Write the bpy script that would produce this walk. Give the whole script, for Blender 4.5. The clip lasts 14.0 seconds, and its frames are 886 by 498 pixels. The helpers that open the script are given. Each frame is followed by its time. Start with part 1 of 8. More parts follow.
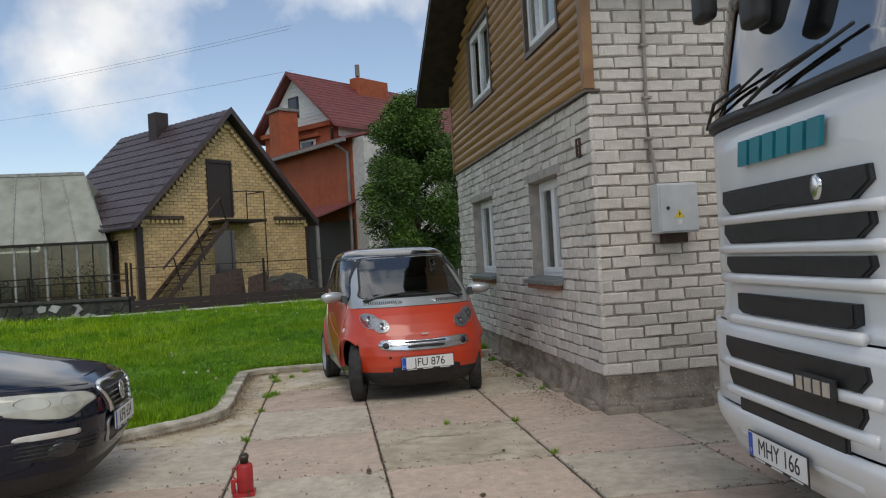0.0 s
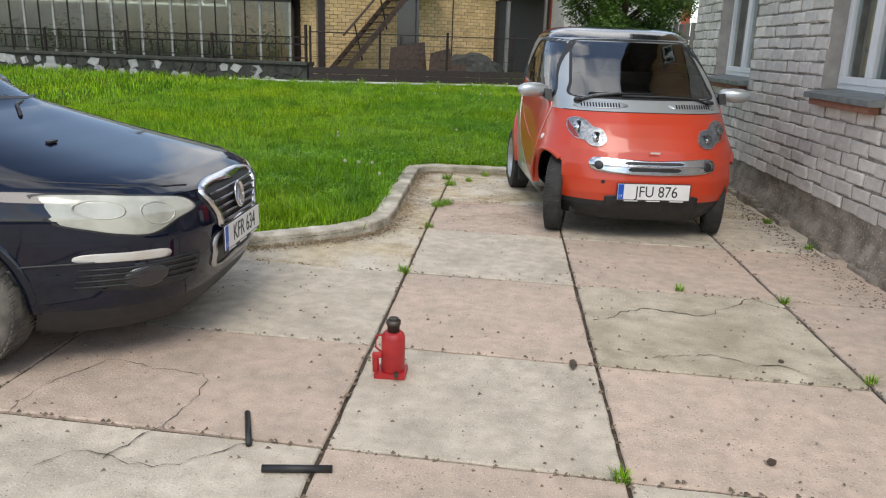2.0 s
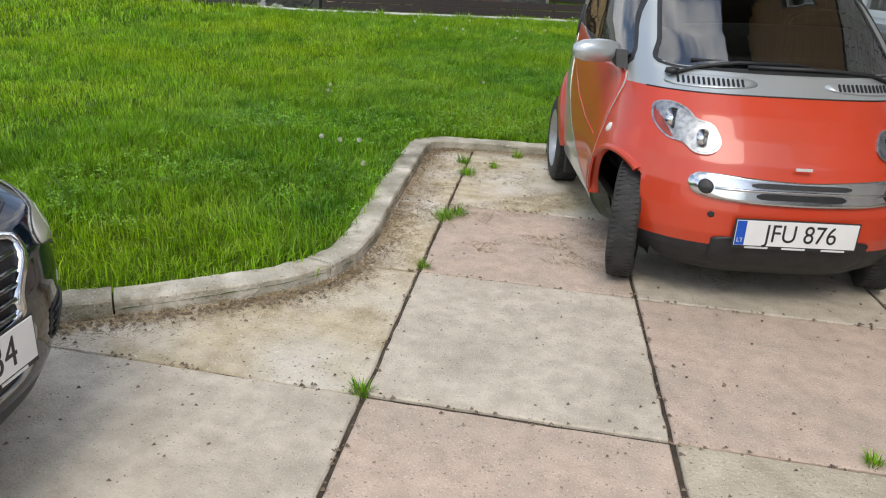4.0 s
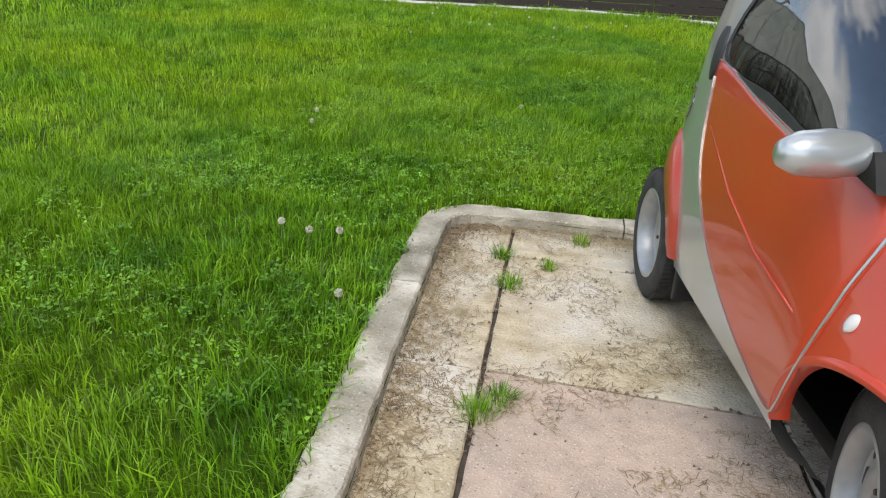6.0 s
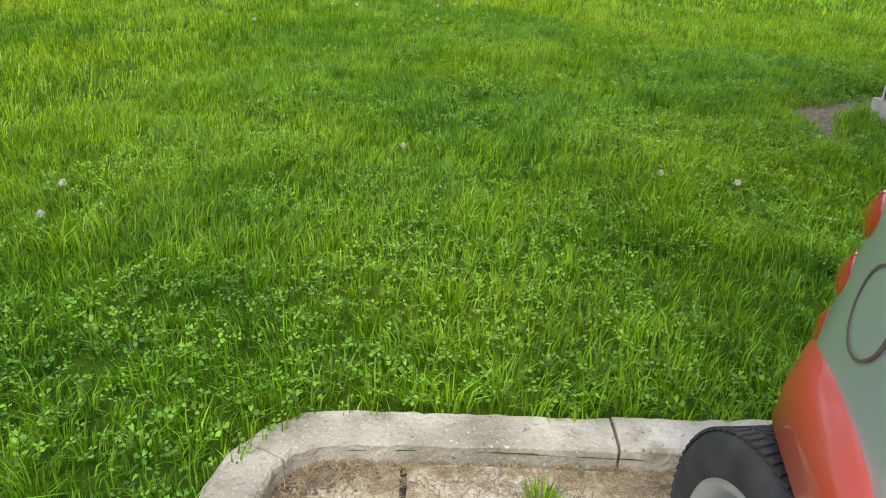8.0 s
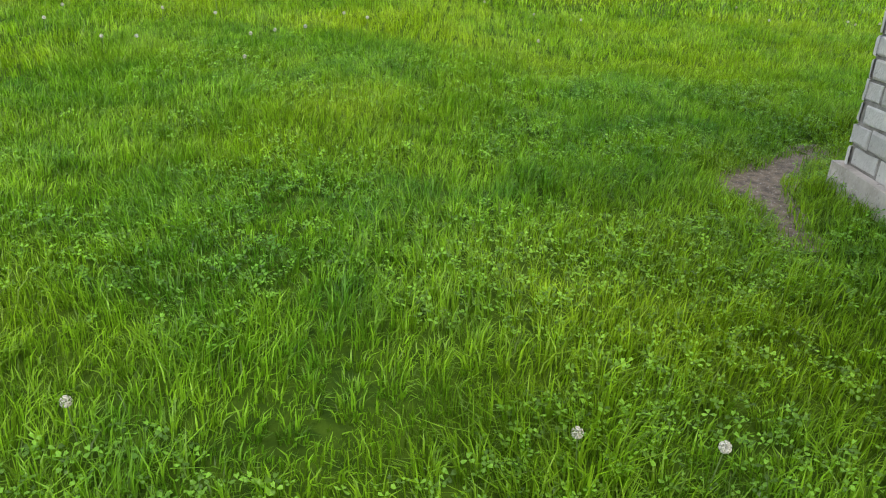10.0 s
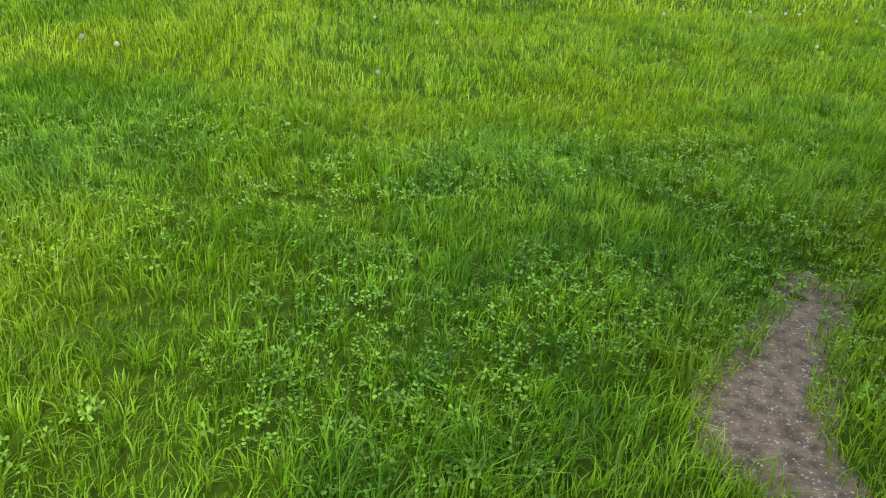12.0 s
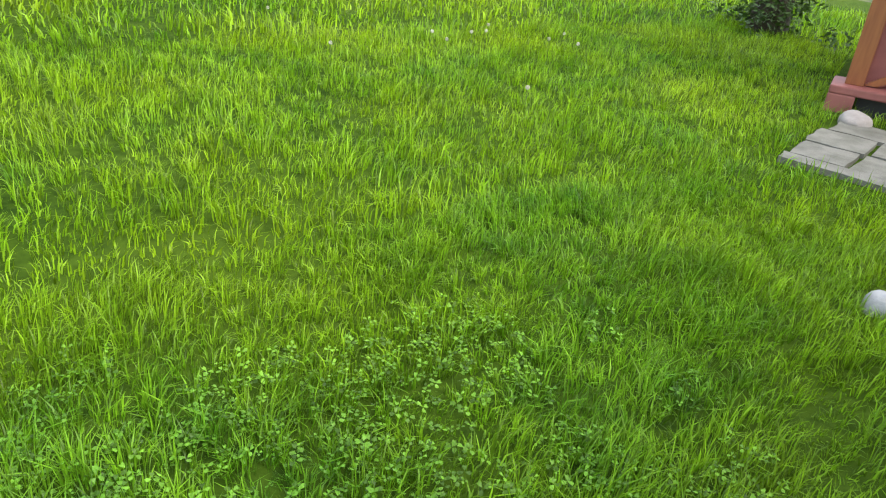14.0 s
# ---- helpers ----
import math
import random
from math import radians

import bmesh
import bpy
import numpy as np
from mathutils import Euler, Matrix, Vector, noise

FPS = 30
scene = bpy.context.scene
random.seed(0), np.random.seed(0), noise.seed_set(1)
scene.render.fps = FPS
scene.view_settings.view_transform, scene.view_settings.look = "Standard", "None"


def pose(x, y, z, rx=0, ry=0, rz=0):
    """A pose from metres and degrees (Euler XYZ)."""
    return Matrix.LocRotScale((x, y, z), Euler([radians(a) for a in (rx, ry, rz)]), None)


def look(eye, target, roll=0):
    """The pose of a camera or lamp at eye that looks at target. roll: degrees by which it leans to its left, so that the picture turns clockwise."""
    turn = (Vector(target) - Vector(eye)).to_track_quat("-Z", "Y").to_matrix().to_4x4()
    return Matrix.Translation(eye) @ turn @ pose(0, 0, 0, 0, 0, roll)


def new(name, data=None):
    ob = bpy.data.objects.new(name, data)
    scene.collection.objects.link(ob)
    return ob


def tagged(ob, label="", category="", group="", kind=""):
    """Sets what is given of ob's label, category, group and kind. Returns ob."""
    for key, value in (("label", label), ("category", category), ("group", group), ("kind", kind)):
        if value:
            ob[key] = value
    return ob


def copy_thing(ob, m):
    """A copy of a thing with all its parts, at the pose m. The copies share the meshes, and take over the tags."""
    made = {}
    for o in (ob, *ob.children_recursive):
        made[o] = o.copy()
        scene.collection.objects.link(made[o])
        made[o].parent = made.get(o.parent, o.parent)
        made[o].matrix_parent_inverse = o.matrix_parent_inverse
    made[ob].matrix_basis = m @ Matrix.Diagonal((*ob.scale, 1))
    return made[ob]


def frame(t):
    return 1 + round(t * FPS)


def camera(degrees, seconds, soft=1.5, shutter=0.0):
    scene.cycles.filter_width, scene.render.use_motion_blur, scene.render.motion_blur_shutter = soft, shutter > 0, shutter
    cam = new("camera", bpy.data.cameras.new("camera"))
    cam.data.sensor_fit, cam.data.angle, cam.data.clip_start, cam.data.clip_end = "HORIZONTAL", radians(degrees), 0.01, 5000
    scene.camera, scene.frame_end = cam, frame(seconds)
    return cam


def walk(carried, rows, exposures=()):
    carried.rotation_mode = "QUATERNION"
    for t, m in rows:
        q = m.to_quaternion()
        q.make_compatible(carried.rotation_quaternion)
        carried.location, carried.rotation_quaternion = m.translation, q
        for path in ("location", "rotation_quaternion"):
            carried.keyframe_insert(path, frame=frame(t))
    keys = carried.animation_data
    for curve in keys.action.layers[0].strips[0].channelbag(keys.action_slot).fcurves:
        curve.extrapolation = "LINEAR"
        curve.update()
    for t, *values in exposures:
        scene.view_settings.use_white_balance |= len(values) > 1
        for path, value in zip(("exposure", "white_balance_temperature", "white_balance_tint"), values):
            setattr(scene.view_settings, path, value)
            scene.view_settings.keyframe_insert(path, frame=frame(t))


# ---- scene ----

cam = camera(61.2, 14.0, soft=1.15)
PATH = [
    (0.0, (0.464, 0.711, 1.408), (0.338, 2.867, 1.428), -3.30),
    (0.5, (0.417, 1.163, 1.352), (-0.112, 3.248, 1.155), -1.80),
    (1.0, (0.270, 1.610, 1.318), (-0.400, 3.627, 0.928), 0.10),
    (1.5, (0.109, 2.071, 1.362), (-0.498, 4.077, 0.838), 1.20),
    (2.0, (-0.085, 2.539, 1.361), (-0.684, 4.535, 0.791), 1.90),
    (2.2, (-0.181, 2.725, 1.331), (-0.759, 4.723, 0.748), 2.10),
    (4.3, (-0.662, 4.991, 1.393), (-1.358, 6.882, 0.613), 3.30),
    (4.5, (-0.708, 5.196, 1.387), (-1.444, 7.070, 0.606), 3.30),
    (5.0, (-0.878, 5.712, 1.398), (-1.660, 7.564, 0.608), 3.60),
    (5.5, (-1.096, 6.194, 1.409), (-1.876, 8.044, 0.615), 4.40),
    (6.0, (-1.400, 6.632, 1.420), (-2.084, 8.513, 0.608), 3.70),
    (6.5, (-1.629, 7.118, 1.407), (-2.252, 9.022, 0.598), 2.80),
    (7.0, (-1.799, 7.657, 1.389), (-2.348, 9.569, 0.548), 2.90),
    (7.5, (-1.898, 8.236, 1.390), (-2.345, 10.163, 0.524), 2.40),
    (8.0, (-1.968, 8.802, 1.394), (-2.353, 10.735, 0.511), 2.80),
    (8.2, (-2.050, 8.990, 1.413), (-2.355, 10.938, 0.532), 4.40),
    (10.3, (-1.902, 11.472, 1.487), (-1.940, 13.433, 0.582), 2.50),
    (10.5, (-1.894, 11.750, 1.511), (-1.899, 13.703, 0.586), 3.00),
    (11.0, (-1.863, 12.426, 1.558), (-1.757, 14.372, 0.625), 3.60),
    (11.5, (-1.742, 13.054, 1.558), (-1.572, 14.980, 0.596), 3.80),
    (12.0, (-1.588, 13.670, 1.587), (-1.306, 15.574, 0.606), 2.80),
    (12.5, (-1.427, 14.332, 1.602), (-0.887, 16.171, 0.608), 4.50),
    (13.0, (-1.237, 14.948, 1.638), (-0.420, 16.700, 0.674), 6.30),
    (13.5, (-0.991, 15.529, 1.684), (0.055, 17.140, 0.696), 6.60),
    (14.0, (-0.660, 16.109, 1.657), (0.427, 17.694, 0.670), 5.70),
]
walk(cam, [(t, look(eye, target, roll)) for t, eye, target, roll in PATH],
     exposures=((0.0, -0.5), (0.5, -0.3), (1.0, 0.0), (2.0, 0.15), (5.0, 0.3), (6.5, 0.45), (7.5, 0.6), (8.0, 0.65), (11.0, 0.65), (12.5, 0.82), (13.0, 0.85), (14.0, 1.12)))

# ---- sky and sun ----
world = bpy.data.worlds.new("sky")
scene.world = world
world.use_nodes = True
SUN_EL, SUN_AZ = radians(54), radians(166)


def build_sky():
    nt = world.node_tree
    nt.nodes.clear()
    out = nt.nodes.new("ShaderNodeOutputWorld")
    bg = nt.nodes.new("ShaderNodeBackground")
    sky = nt.nodes.new("ShaderNodeTexSky")
    sky.sky_type, sky.sun_disc = "NISHITA", False
    sky.sun_elevation, sky.sun_rotation = SUN_EL, SUN_AZ
    sky.air_density, sky.dust_density, sky.ozone_density = 1.0, 0.7, 1.3
    cloud = nt.nodes.new("ShaderNodeTexNoise")
    cloud.noise_dimensions = "4D"
    cloud.inputs["W"].default_value = 1.3
    cloud.inputs["Scale"].default_value = 3.1
    cloud.inputs["Detail"].default_value = 9
    cloud.inputs["Roughness"].default_value = 0.52
    mask = nt.nodes.new("ShaderNodeValToRGB")
    mask.color_ramp.elements[0].position, mask.color_ramp.elements[1].position = 0.47, 0.58
    mask.color_ramp.elements[0].color = (0.02, 0.02, 0.02, 1)
    shade = nt.nodes.new("ShaderNodeTexNoise")
    shade.inputs["Scale"].default_value = 6
    shade.inputs["Detail"].default_value = 6
    tone = nt.nodes.new("ShaderNodeValToRGB")
    tone.color_ramp.elements[0].color, tone.color_ramp.elements[1].color = (6.0, 6.3, 6.8, 1), (10.5, 10.5, 10.5, 1)
    tone.color_ramp.elements[0].position, tone.color_ramp.elements[1].position = 0.3, 0.62
    mix = nt.nodes.new("ShaderNodeMix")
    mix.data_type = "RGBA"
    nt.links.new(cloud.outputs["Fac"], mask.inputs["Fac"])
    nt.links.new(shade.outputs["Fac"], tone.inputs["Fac"])
    nt.links.new(mask.outputs["Color"], mix.inputs["Factor"])
    clear = nt.nodes.new("ShaderNodeHueSaturation")
    clear.inputs["Saturation"].default_value, clear.inputs["Value"].default_value = 0.9, 1.4
    nt.links.new(sky.outputs["Color"], clear.inputs["Color"])
    nt.links.new(clear.outputs["Color"], mix.inputs["A"])
    nt.links.new(tone.outputs["Color"], mix.inputs["B"])
    nt.links.new(mix.outputs["Result"], bg.inputs["Color"])
    bg.inputs["Strength"].default_value = 0.14
    nt.links.new(bg.outputs["Background"], out.inputs["Surface"])


build_sky()
sun_data = bpy.data.lights.new("sun", "SUN")
sun_data.energy, sun_data.angle, sun_data.color = 1.5, radians(30), (1.0, 0.92, 0.80)
sun = new("sun", sun_data)
sun.matrix_world = look((math.sin(SUN_AZ) * 30, math.cos(SUN_AZ) * 30, 30 * math.tan(SUN_EL)), (0, 0, 0))


# ---- materials ----
def rgb(c):
    return (c[0], c[1], c[2], 1.0)


def mat(name, color, dark=None, scale=6.0, rough=0.7, metal=0.0, bump=0.0, bump_scale=60.0, vary=0.0, coat=0.0,
        big=None, big_scale=0.8, big_amount=0.5, spec=0.5, island=False, detail=6.0, stretch=None, speck=0.0, speck_scale=170.0):
    """Two scales of colour noise, a fine relief, and a change from piece to piece."""
    m = bpy.data.materials.new(name)
    m.use_nodes = True
    nt = m.node_tree
    p = nt.nodes["Principled BSDF"]
    p.inputs["Roughness"].default_value, p.inputs["Metallic"].default_value = rough, metal
    p.inputs["Coat Weight"].default_value = coat
    p.inputs["Coat Roughness"].default_value = 0.04
    p.inputs["Specular IOR Level"].default_value = spec
    tc = nt.nodes.new("ShaderNodeTexCoord")
    vec = tc.outputs["Object"]
    if stretch:
        mp = nt.nodes.new("ShaderNodeMapping")
        mp.inputs["Scale"].default_value = stretch
        nt.links.new(vec, mp.inputs["Vector"])
        vec = mp.outputs["Vector"]
    n1 = nt.nodes.new("ShaderNodeTexNoise")
    n1.inputs["Scale"].default_value, n1.inputs["Detail"].default_value = scale, detail
    nt.links.new(vec, n1.inputs["Vector"])
    ramp = nt.nodes.new("ShaderNodeValToRGB")
    dark = dark or [c * 0.78 for c in color]
    ramp.color_ramp.elements[0].color, ramp.color_ramp.elements[1].color = rgb(dark), rgb(color)
    ramp.color_ramp.elements[0].position, ramp.color_ramp.elements[1].position = 0.34, 0.62
    nt.links.new(n1.outputs["Fac"], ramp.inputs["Fac"])
    col = ramp.outputs["Color"]
    if big:
        n2 = nt.nodes.new("ShaderNodeTexNoise")
        n2.inputs["Scale"].default_value, n2.inputs["Detail"].default_value = big_scale, 4
        nt.links.new(vec, n2.inputs["Vector"])
        r2 = nt.nodes.new("ShaderNodeMapRange")
        r2.inputs["From Min"].default_value, r2.inputs["From Max"].default_value = 0.42, 0.68
        r2.inputs["To Max"].default_value = big_amount
        nt.links.new(n2.outputs["Fac"], r2.inputs["Value"])
        mx = nt.nodes.new("ShaderNodeMix")
        mx.data_type = "RGBA"
        nt.links.new(r2.outputs["Result"], mx.inputs["Factor"])
        nt.links.new(col, mx.inputs["A"])
        mx.inputs["B"].default_value = rgb(big)
        col = mx.outputs["Result"]
    if vary:
        hs = nt.nodes.new("ShaderNodeHueSaturation")
        if island:
            rnd = nt.nodes.new("ShaderNodeNewGeometry").outputs["Random Per Island"]
        else:
            rnd = nt.nodes.new("ShaderNodeObjectInfo").outputs["Random"]
        mr = nt.nodes.new("ShaderNodeMapRange")
        mr.inputs["To Min"].default_value, mr.inputs["To Max"].default_value = 1 - vary, 1 + vary
        nt.links.new(rnd, mr.inputs["Value"])
        nt.links.new(mr.outputs["Result"], hs.inputs["Value"])
        nt.links.new(col, hs.inputs["Color"])
        col = hs.outputs["Color"]
    if speck:
        # dark pits and pale grains
        for seed, lo, hi, tone in ((0.0, 0.61, 0.70, (0.08, 0.065, 0.05)), (7.3, 0.58, 0.70, (0.78, 0.74, 0.66))):
            n4 = nt.nodes.new("ShaderNodeTexNoise")
            n4.noise_dimensions = "4D"
            n4.inputs["W"].default_value = seed
            n4.inputs["Scale"].default_value, n4.inputs["Detail"].default_value = speck_scale * (1 if seed else 0.55), 5
            nt.links.new(vec, n4.inputs["Vector"])
            r4 = nt.nodes.new("ShaderNodeMapRange")
            r4.inputs["From Min"].default_value, r4.inputs["From Max"].default_value = lo, hi
            r4.inputs["To Max"].default_value = speck
            nt.links.new(n4.outputs["Fac"], r4.inputs["Value"])
            m4 = nt.nodes.new("ShaderNodeMix")
            m4.data_type = "RGBA"
            nt.links.new(r4.outputs["Result"], m4.inputs["Factor"])
            nt.links.new(col, m4.inputs["A"])
            m4.inputs["B"].default_value = rgb(tone)
            col = m4.outputs["Result"]
    nt.links.new(col, p.inputs["Base Color"])
    if bump:
        n3 = nt.nodes.new("ShaderNodeTexNoise")
        n3.inputs["Scale"].default_value, n3.inputs["Detail"].default_value = bump_scale, 8
        nt.links.new(vec, n3.inputs["Vector"])
        b = nt.nodes.new("ShaderNodeBump")
        b.inputs["Strength"].default_value, b.inputs["Distance"].default_value = bump, 0.01
        nt.links.new(n3.outputs["Fac"], b.inputs["Height"])
        nt.links.new(b.outputs["Normal"], p.inputs["Normal"])
    return m


def glass_mat(name, tint=(0.8, 0.86, 0.84), rough=0.0, ior=1.55):
    m = bpy.data.materials.new(name)
    m.use_nodes = True
    p = m.node_tree.nodes["Principled BSDF"]
    p.inputs["Base Color"].default_value = rgb(tint)
    p.inputs["Transmission Weight"].default_value, p.inputs["Roughness"].default_value = 1.0, rough
    p.inputs["IOR"].default_value = ior
    return m


M_GROUND = mat("soil", (0.12, 0.13, 0.04), (0.05, 0.07, 0.02), 3, 0.95, bump=0.6, bump_scale=30)
M_TURF = mat("turf", (0.052, 0.098, 0.008), (0.022, 0.05, 0.005), 14, 0.95, bump=0.8, bump_scale=40, big=(0.095, 0.15, 0.012), big_scale=0.5, spec=0.05)
M_DIRT = mat("bare_earth", (0.23, 0.17, 0.115), (0.09, 0.068, 0.045), 16, 0.95, bump=1.0, bump_scale=45, speck=0.6, speck_scale=90, detail=10)
M_SLAB_GREY = mat("concrete_grey", (0.60, 0.53, 0.42), (0.46, 0.40, 0.31), 13, 0.9, bump=0.6, bump_scale=110, big=(0.31, 0.265, 0.20), big_scale=3.4, big_amount=0.5, vary=0.07, speck=0.75, detail=10)
M_SLAB_PINK = mat("concrete_pink", (0.585, 0.452, 0.352), (0.46, 0.355, 0.275), 13, 0.9, bump=0.6, bump_scale=110, big=(0.37, 0.31, 0.24), big_scale=3.4, big_amount=0.5, vary=0.07, speck=0.75, detail=10)
M_SLAB_DIRTY = mat("concrete_dirty", (0.56, 0.49, 0.37), (0.35, 0.30, 0.21), 6, 0.93, bump=0.8, bump_scale=70, big=(0.30, 0.25, 0.17), big_scale=2.2, big_amount=0.75, vary=0.05, speck=0.8, detail=10)
M_SLAB_STRAW = mat("concrete_straw", (0.60, 0.51, 0.345), (0.40, 0.32, 0.19), 9, 0.95, bump=1.0, bump_scale=80, big=(0.68, 0.63, 0.54), big_scale=2.0, big_amount=0.8, speck=0.8, speck_scale=120, detail=10)
M_JOINT = mat("joint_soil", (0.085, 0.065, 0.045), (0.035, 0.028, 0.02), 20, 0.95, bump=0.6)
M_KERB = mat("kerb_concrete", (0.68, 0.63, 0.53), (0.36, 0.32, 0.24), 11, 0.92, bump=1.0, bump_scale=60, big=(0.17, 0.155, 0.10), big_scale=5.5, big_amount=0.8, vary=0.10, speck=0.7, speck_scale=110, detail=10)
M_BRICK = mat("white_brick", (0.73, 0.685, 0.62), (0.54, 0.495, 0.435), 9, 0.9, bump=0.8, bump_scale=70, big=(0.40, 0.34, 0.285), big_scale=3.0, big_amount=0.45, vary=0.14, speck=0.35, speck_scale=90)
M_MORTAR = mat("mortar", (0.34, 0.305, 0.26), (0.17, 0.15, 0.125), 12, 0.95, bump=0.8, bump_scale=60)
M_PLINTH = mat("plinth_concrete", (0.35, 0.30, 0.24), (0.15, 0.125, 0.095), 6, 0.93, bump=1.0, bump_scale=35, big=(0.22, 0.185, 0.14), big_scale=2.5, speck=0.6, speck_scale=60, detail=10)
M_SIDING = mat("wood_siding", (0.40, 0.22, 0.085), (0.31, 0.165, 0.06), 5, 0.42, bump=0.08, bump_scale=30, vary=0.06, stretch=(1, 0.12, 4))
M_SIDING_TRIM = mat("brown_trim", (0.30, 0.16, 0.06), (0.22, 0.11, 0.045), 6, 0.5)
M_FLASH = mat("flashing", (0.16, 0.12, 0.09), None, 8, 0.5, metal=0.3)
M_SOFFIT = mat("dark_soffit", (0.055, 0.04, 0.035), (0.03, 0.022, 0.02), 6, 0.7)
M_PVC = mat("white_pvc", (0.80, 0.80, 0.79), (0.74, 0.74, 0.73), 4, 0.35)
M_SILL = mat("grey_sill", (0.25, 0.27, 0.26), (0.17, 0.18, 0.18), 10, 0.5, metal=0.4)
M_REVEAL = mat("reveal_plaster", (0.40, 0.37, 0.33), (0.31, 0.28, 0.25), 8, 0.92, bump=0.4)
M_CURTAIN = mat("curtain", (0.52, 0.52, 0.48), (0.36, 0.36, 0.33), 3, 0.9, stretch=(14, 14, 0.4))
# near-black colour for sheets that stand in for unlit space
M_SHADE_DARK = mat("shade_dark", (0.05, 0.05, 0.05), None, 3, 0.9)
M_GLASS = glass_mat("window_glass")
M_BOXGREY = mat("box_grey", (0.55, 0.57, 0.58), (0.47, 0.49, 0.50), 5, 0.45)
M_PIPE = mat("cable_pipe", (0.34, 0.31, 0.27), None, 10, 0.6)
M_BLACK = mat("black_plastic", (0.022, 0.022, 0.023), (0.014, 0.014, 0.014), 20, 0.5, bump=0.1, bump_scale=200)
M_YELLOW = mat("warning_yellow", (0.72, 0.55, 0.05), None, 10, 0.5)
M_LABELW = mat("label_white", (0.75, 0.75, 0.72), None, 10, 0.5)
M_RUSTSTEEL = mat("rusty_steel", (0.10, 0.065, 0.045), (0.05, 0.035, 0.03), 12, 0.75, metal=0.3, bump=0.2)


# ---- mesh helpers ----
def mesh_of(name, verts, faces, material, smooth=False):
    me = bpy.data.meshes.new(name)
    me.from_pydata([tuple(v) for v in verts], [], faces)
    me.validate()
    if material:
        me.materials.append(material)
    if smooth:
        me.polygons.foreach_set("use_smooth", [True] * len(me.polygons))
    me.update()
    return me


def part(name, bm, material, parent=None, label="", smooth=False):
    """Links a bmesh as one mesh object under a thing or a part."""
    me = bpy.data.meshes.new(name)
    bmesh.ops.recalc_face_normals(bm, faces=bm.faces[:])
    bm.to_mesh(me)
    bm.free()
    me.materials.append(material)
    if smooth:
        me.polygons.foreach_set("use_smooth", [True] * len(me.polygons))
    ob = new(name, me)
    ob.parent = parent
    if label:
        ob["label"] = label
    return ob


def piece(name, me, parent, m=None, label=""):
    ob = new(name, me)
    ob.parent = parent
    if m is not None:
        ob.matrix_basis = m
    if label:
        ob["label"] = label
    return ob


def thing(name, label, category, m=None, group="", kind=""):
    ob = new(name)
    ob.empty_display_size = 0.1
    if m is not None:
        ob.matrix_basis = m
    return tagged(ob, label, category, group, kind)


def bm_box(x0, y0, z0, x1, y1, z1, bevel=0.0, bm=None, m=None):
    bm = bm or bmesh.new()
    mm = Matrix.Translation(((x0 + x1) / 2, (y0 + y1) / 2, (z0 + z1) / 2)) @ Matrix.Diagonal((x1 - x0, y1 - y0, z1 - z0, 1))
    r = bmesh.ops.create_cube(bm, size=1, matrix=(m @ mm) if m else mm)
    if bevel:
        es = list({e for v in r["verts"] for e in v.link_edges})
        bmesh.ops.bevel(bm, geom=es, offset=bevel, segments=2, affect="EDGES", profile=0.6)
    return bm


def bm_tube(points, radius, sides=10, bm=None, taper=None, closed=False):
    """A round bar along a line of points."""
    bm = bm or bmesh.new()
    pts = [Vector(p) for p in points]
    rings = []
    n = len(pts)
    for i, p in enumerate(pts):
        a = pts[(i - 1) % n] if (i or closed) else p
        b = pts[(i + 1) % n] if (i < n - 1 or closed) else p
        t = (b - a).normalized()
        q = t.to_track_quat("Z", "Y")
        r = radius if taper is None else radius * (1 + (taper - 1) * i / max(1, n - 1))
        rings.append([bm.verts.new(p + q @ Vector((math.cos(k * math.tau / sides) * r, math.sin(k * math.tau / sides) * r, 0))) for k in range(sides)])
    loops = list(zip(rings, rings[1:])) + ([(rings[-1], rings[0])] if closed else [])
    for ra, rb in loops:
        for k in range(sides):
            bm.faces.new((ra[k], ra[(k + 1) % sides], rb[(k + 1) % sides], rb[k]))
    if not closed:
        bm.faces.new(rings[0][::-1])
        bm.faces.new(rings[-1])
    return bm


def bm_lathe(profile, sides=32, bm=None, axis="Z", cap=True):
    """Turns (radius, height) pairs round an axis."""
    bm = bm or bmesh.new()
    rings = []
    for r, h in profile:
        ring = []
        for k in range(sides):
            a = k * math.tau / sides
            c, s = math.cos(a) * r, math.sin(a) * r
            ring.append(bm.verts.new((c, s, h) if axis == "Z" else (c, h, s)))
        rings.append(ring)
    for ra, rb in zip(rings, rings[1:]):
        for k in range(sides):
            bm.faces.new((ra[k], ra[(k + 1) % sides], rb[(k + 1) % sides], rb[k]))
    for ring in ((rings[0], rings[-1]) if cap else ()):
        if (ring[0].co - ring[sides // 2].co).length > 1e-5:
            bm.faces.new(ring)
    bmesh.ops.remove_doubles(bm, verts=bm.verts[:], dist=1e-6)
    return bm


def bm_prism(outline, depth_vec, bm=None):
    """A flat outline of 3D points pushed along a vector."""
    bm = bm or bmesh.new()
    a = [bm.verts.new(p) for p in outline]
    b = [bm.verts.new(Vector(p) + Vector(depth_vec)) for p in outline]
    bm.faces.new(a)
    bm.faces.new(b[::-1])
    for i in range(len(a)):
        j = (i + 1) % len(a)
        bm.faces.new((a[j], a[i], b[i], b[j]))
    return bm


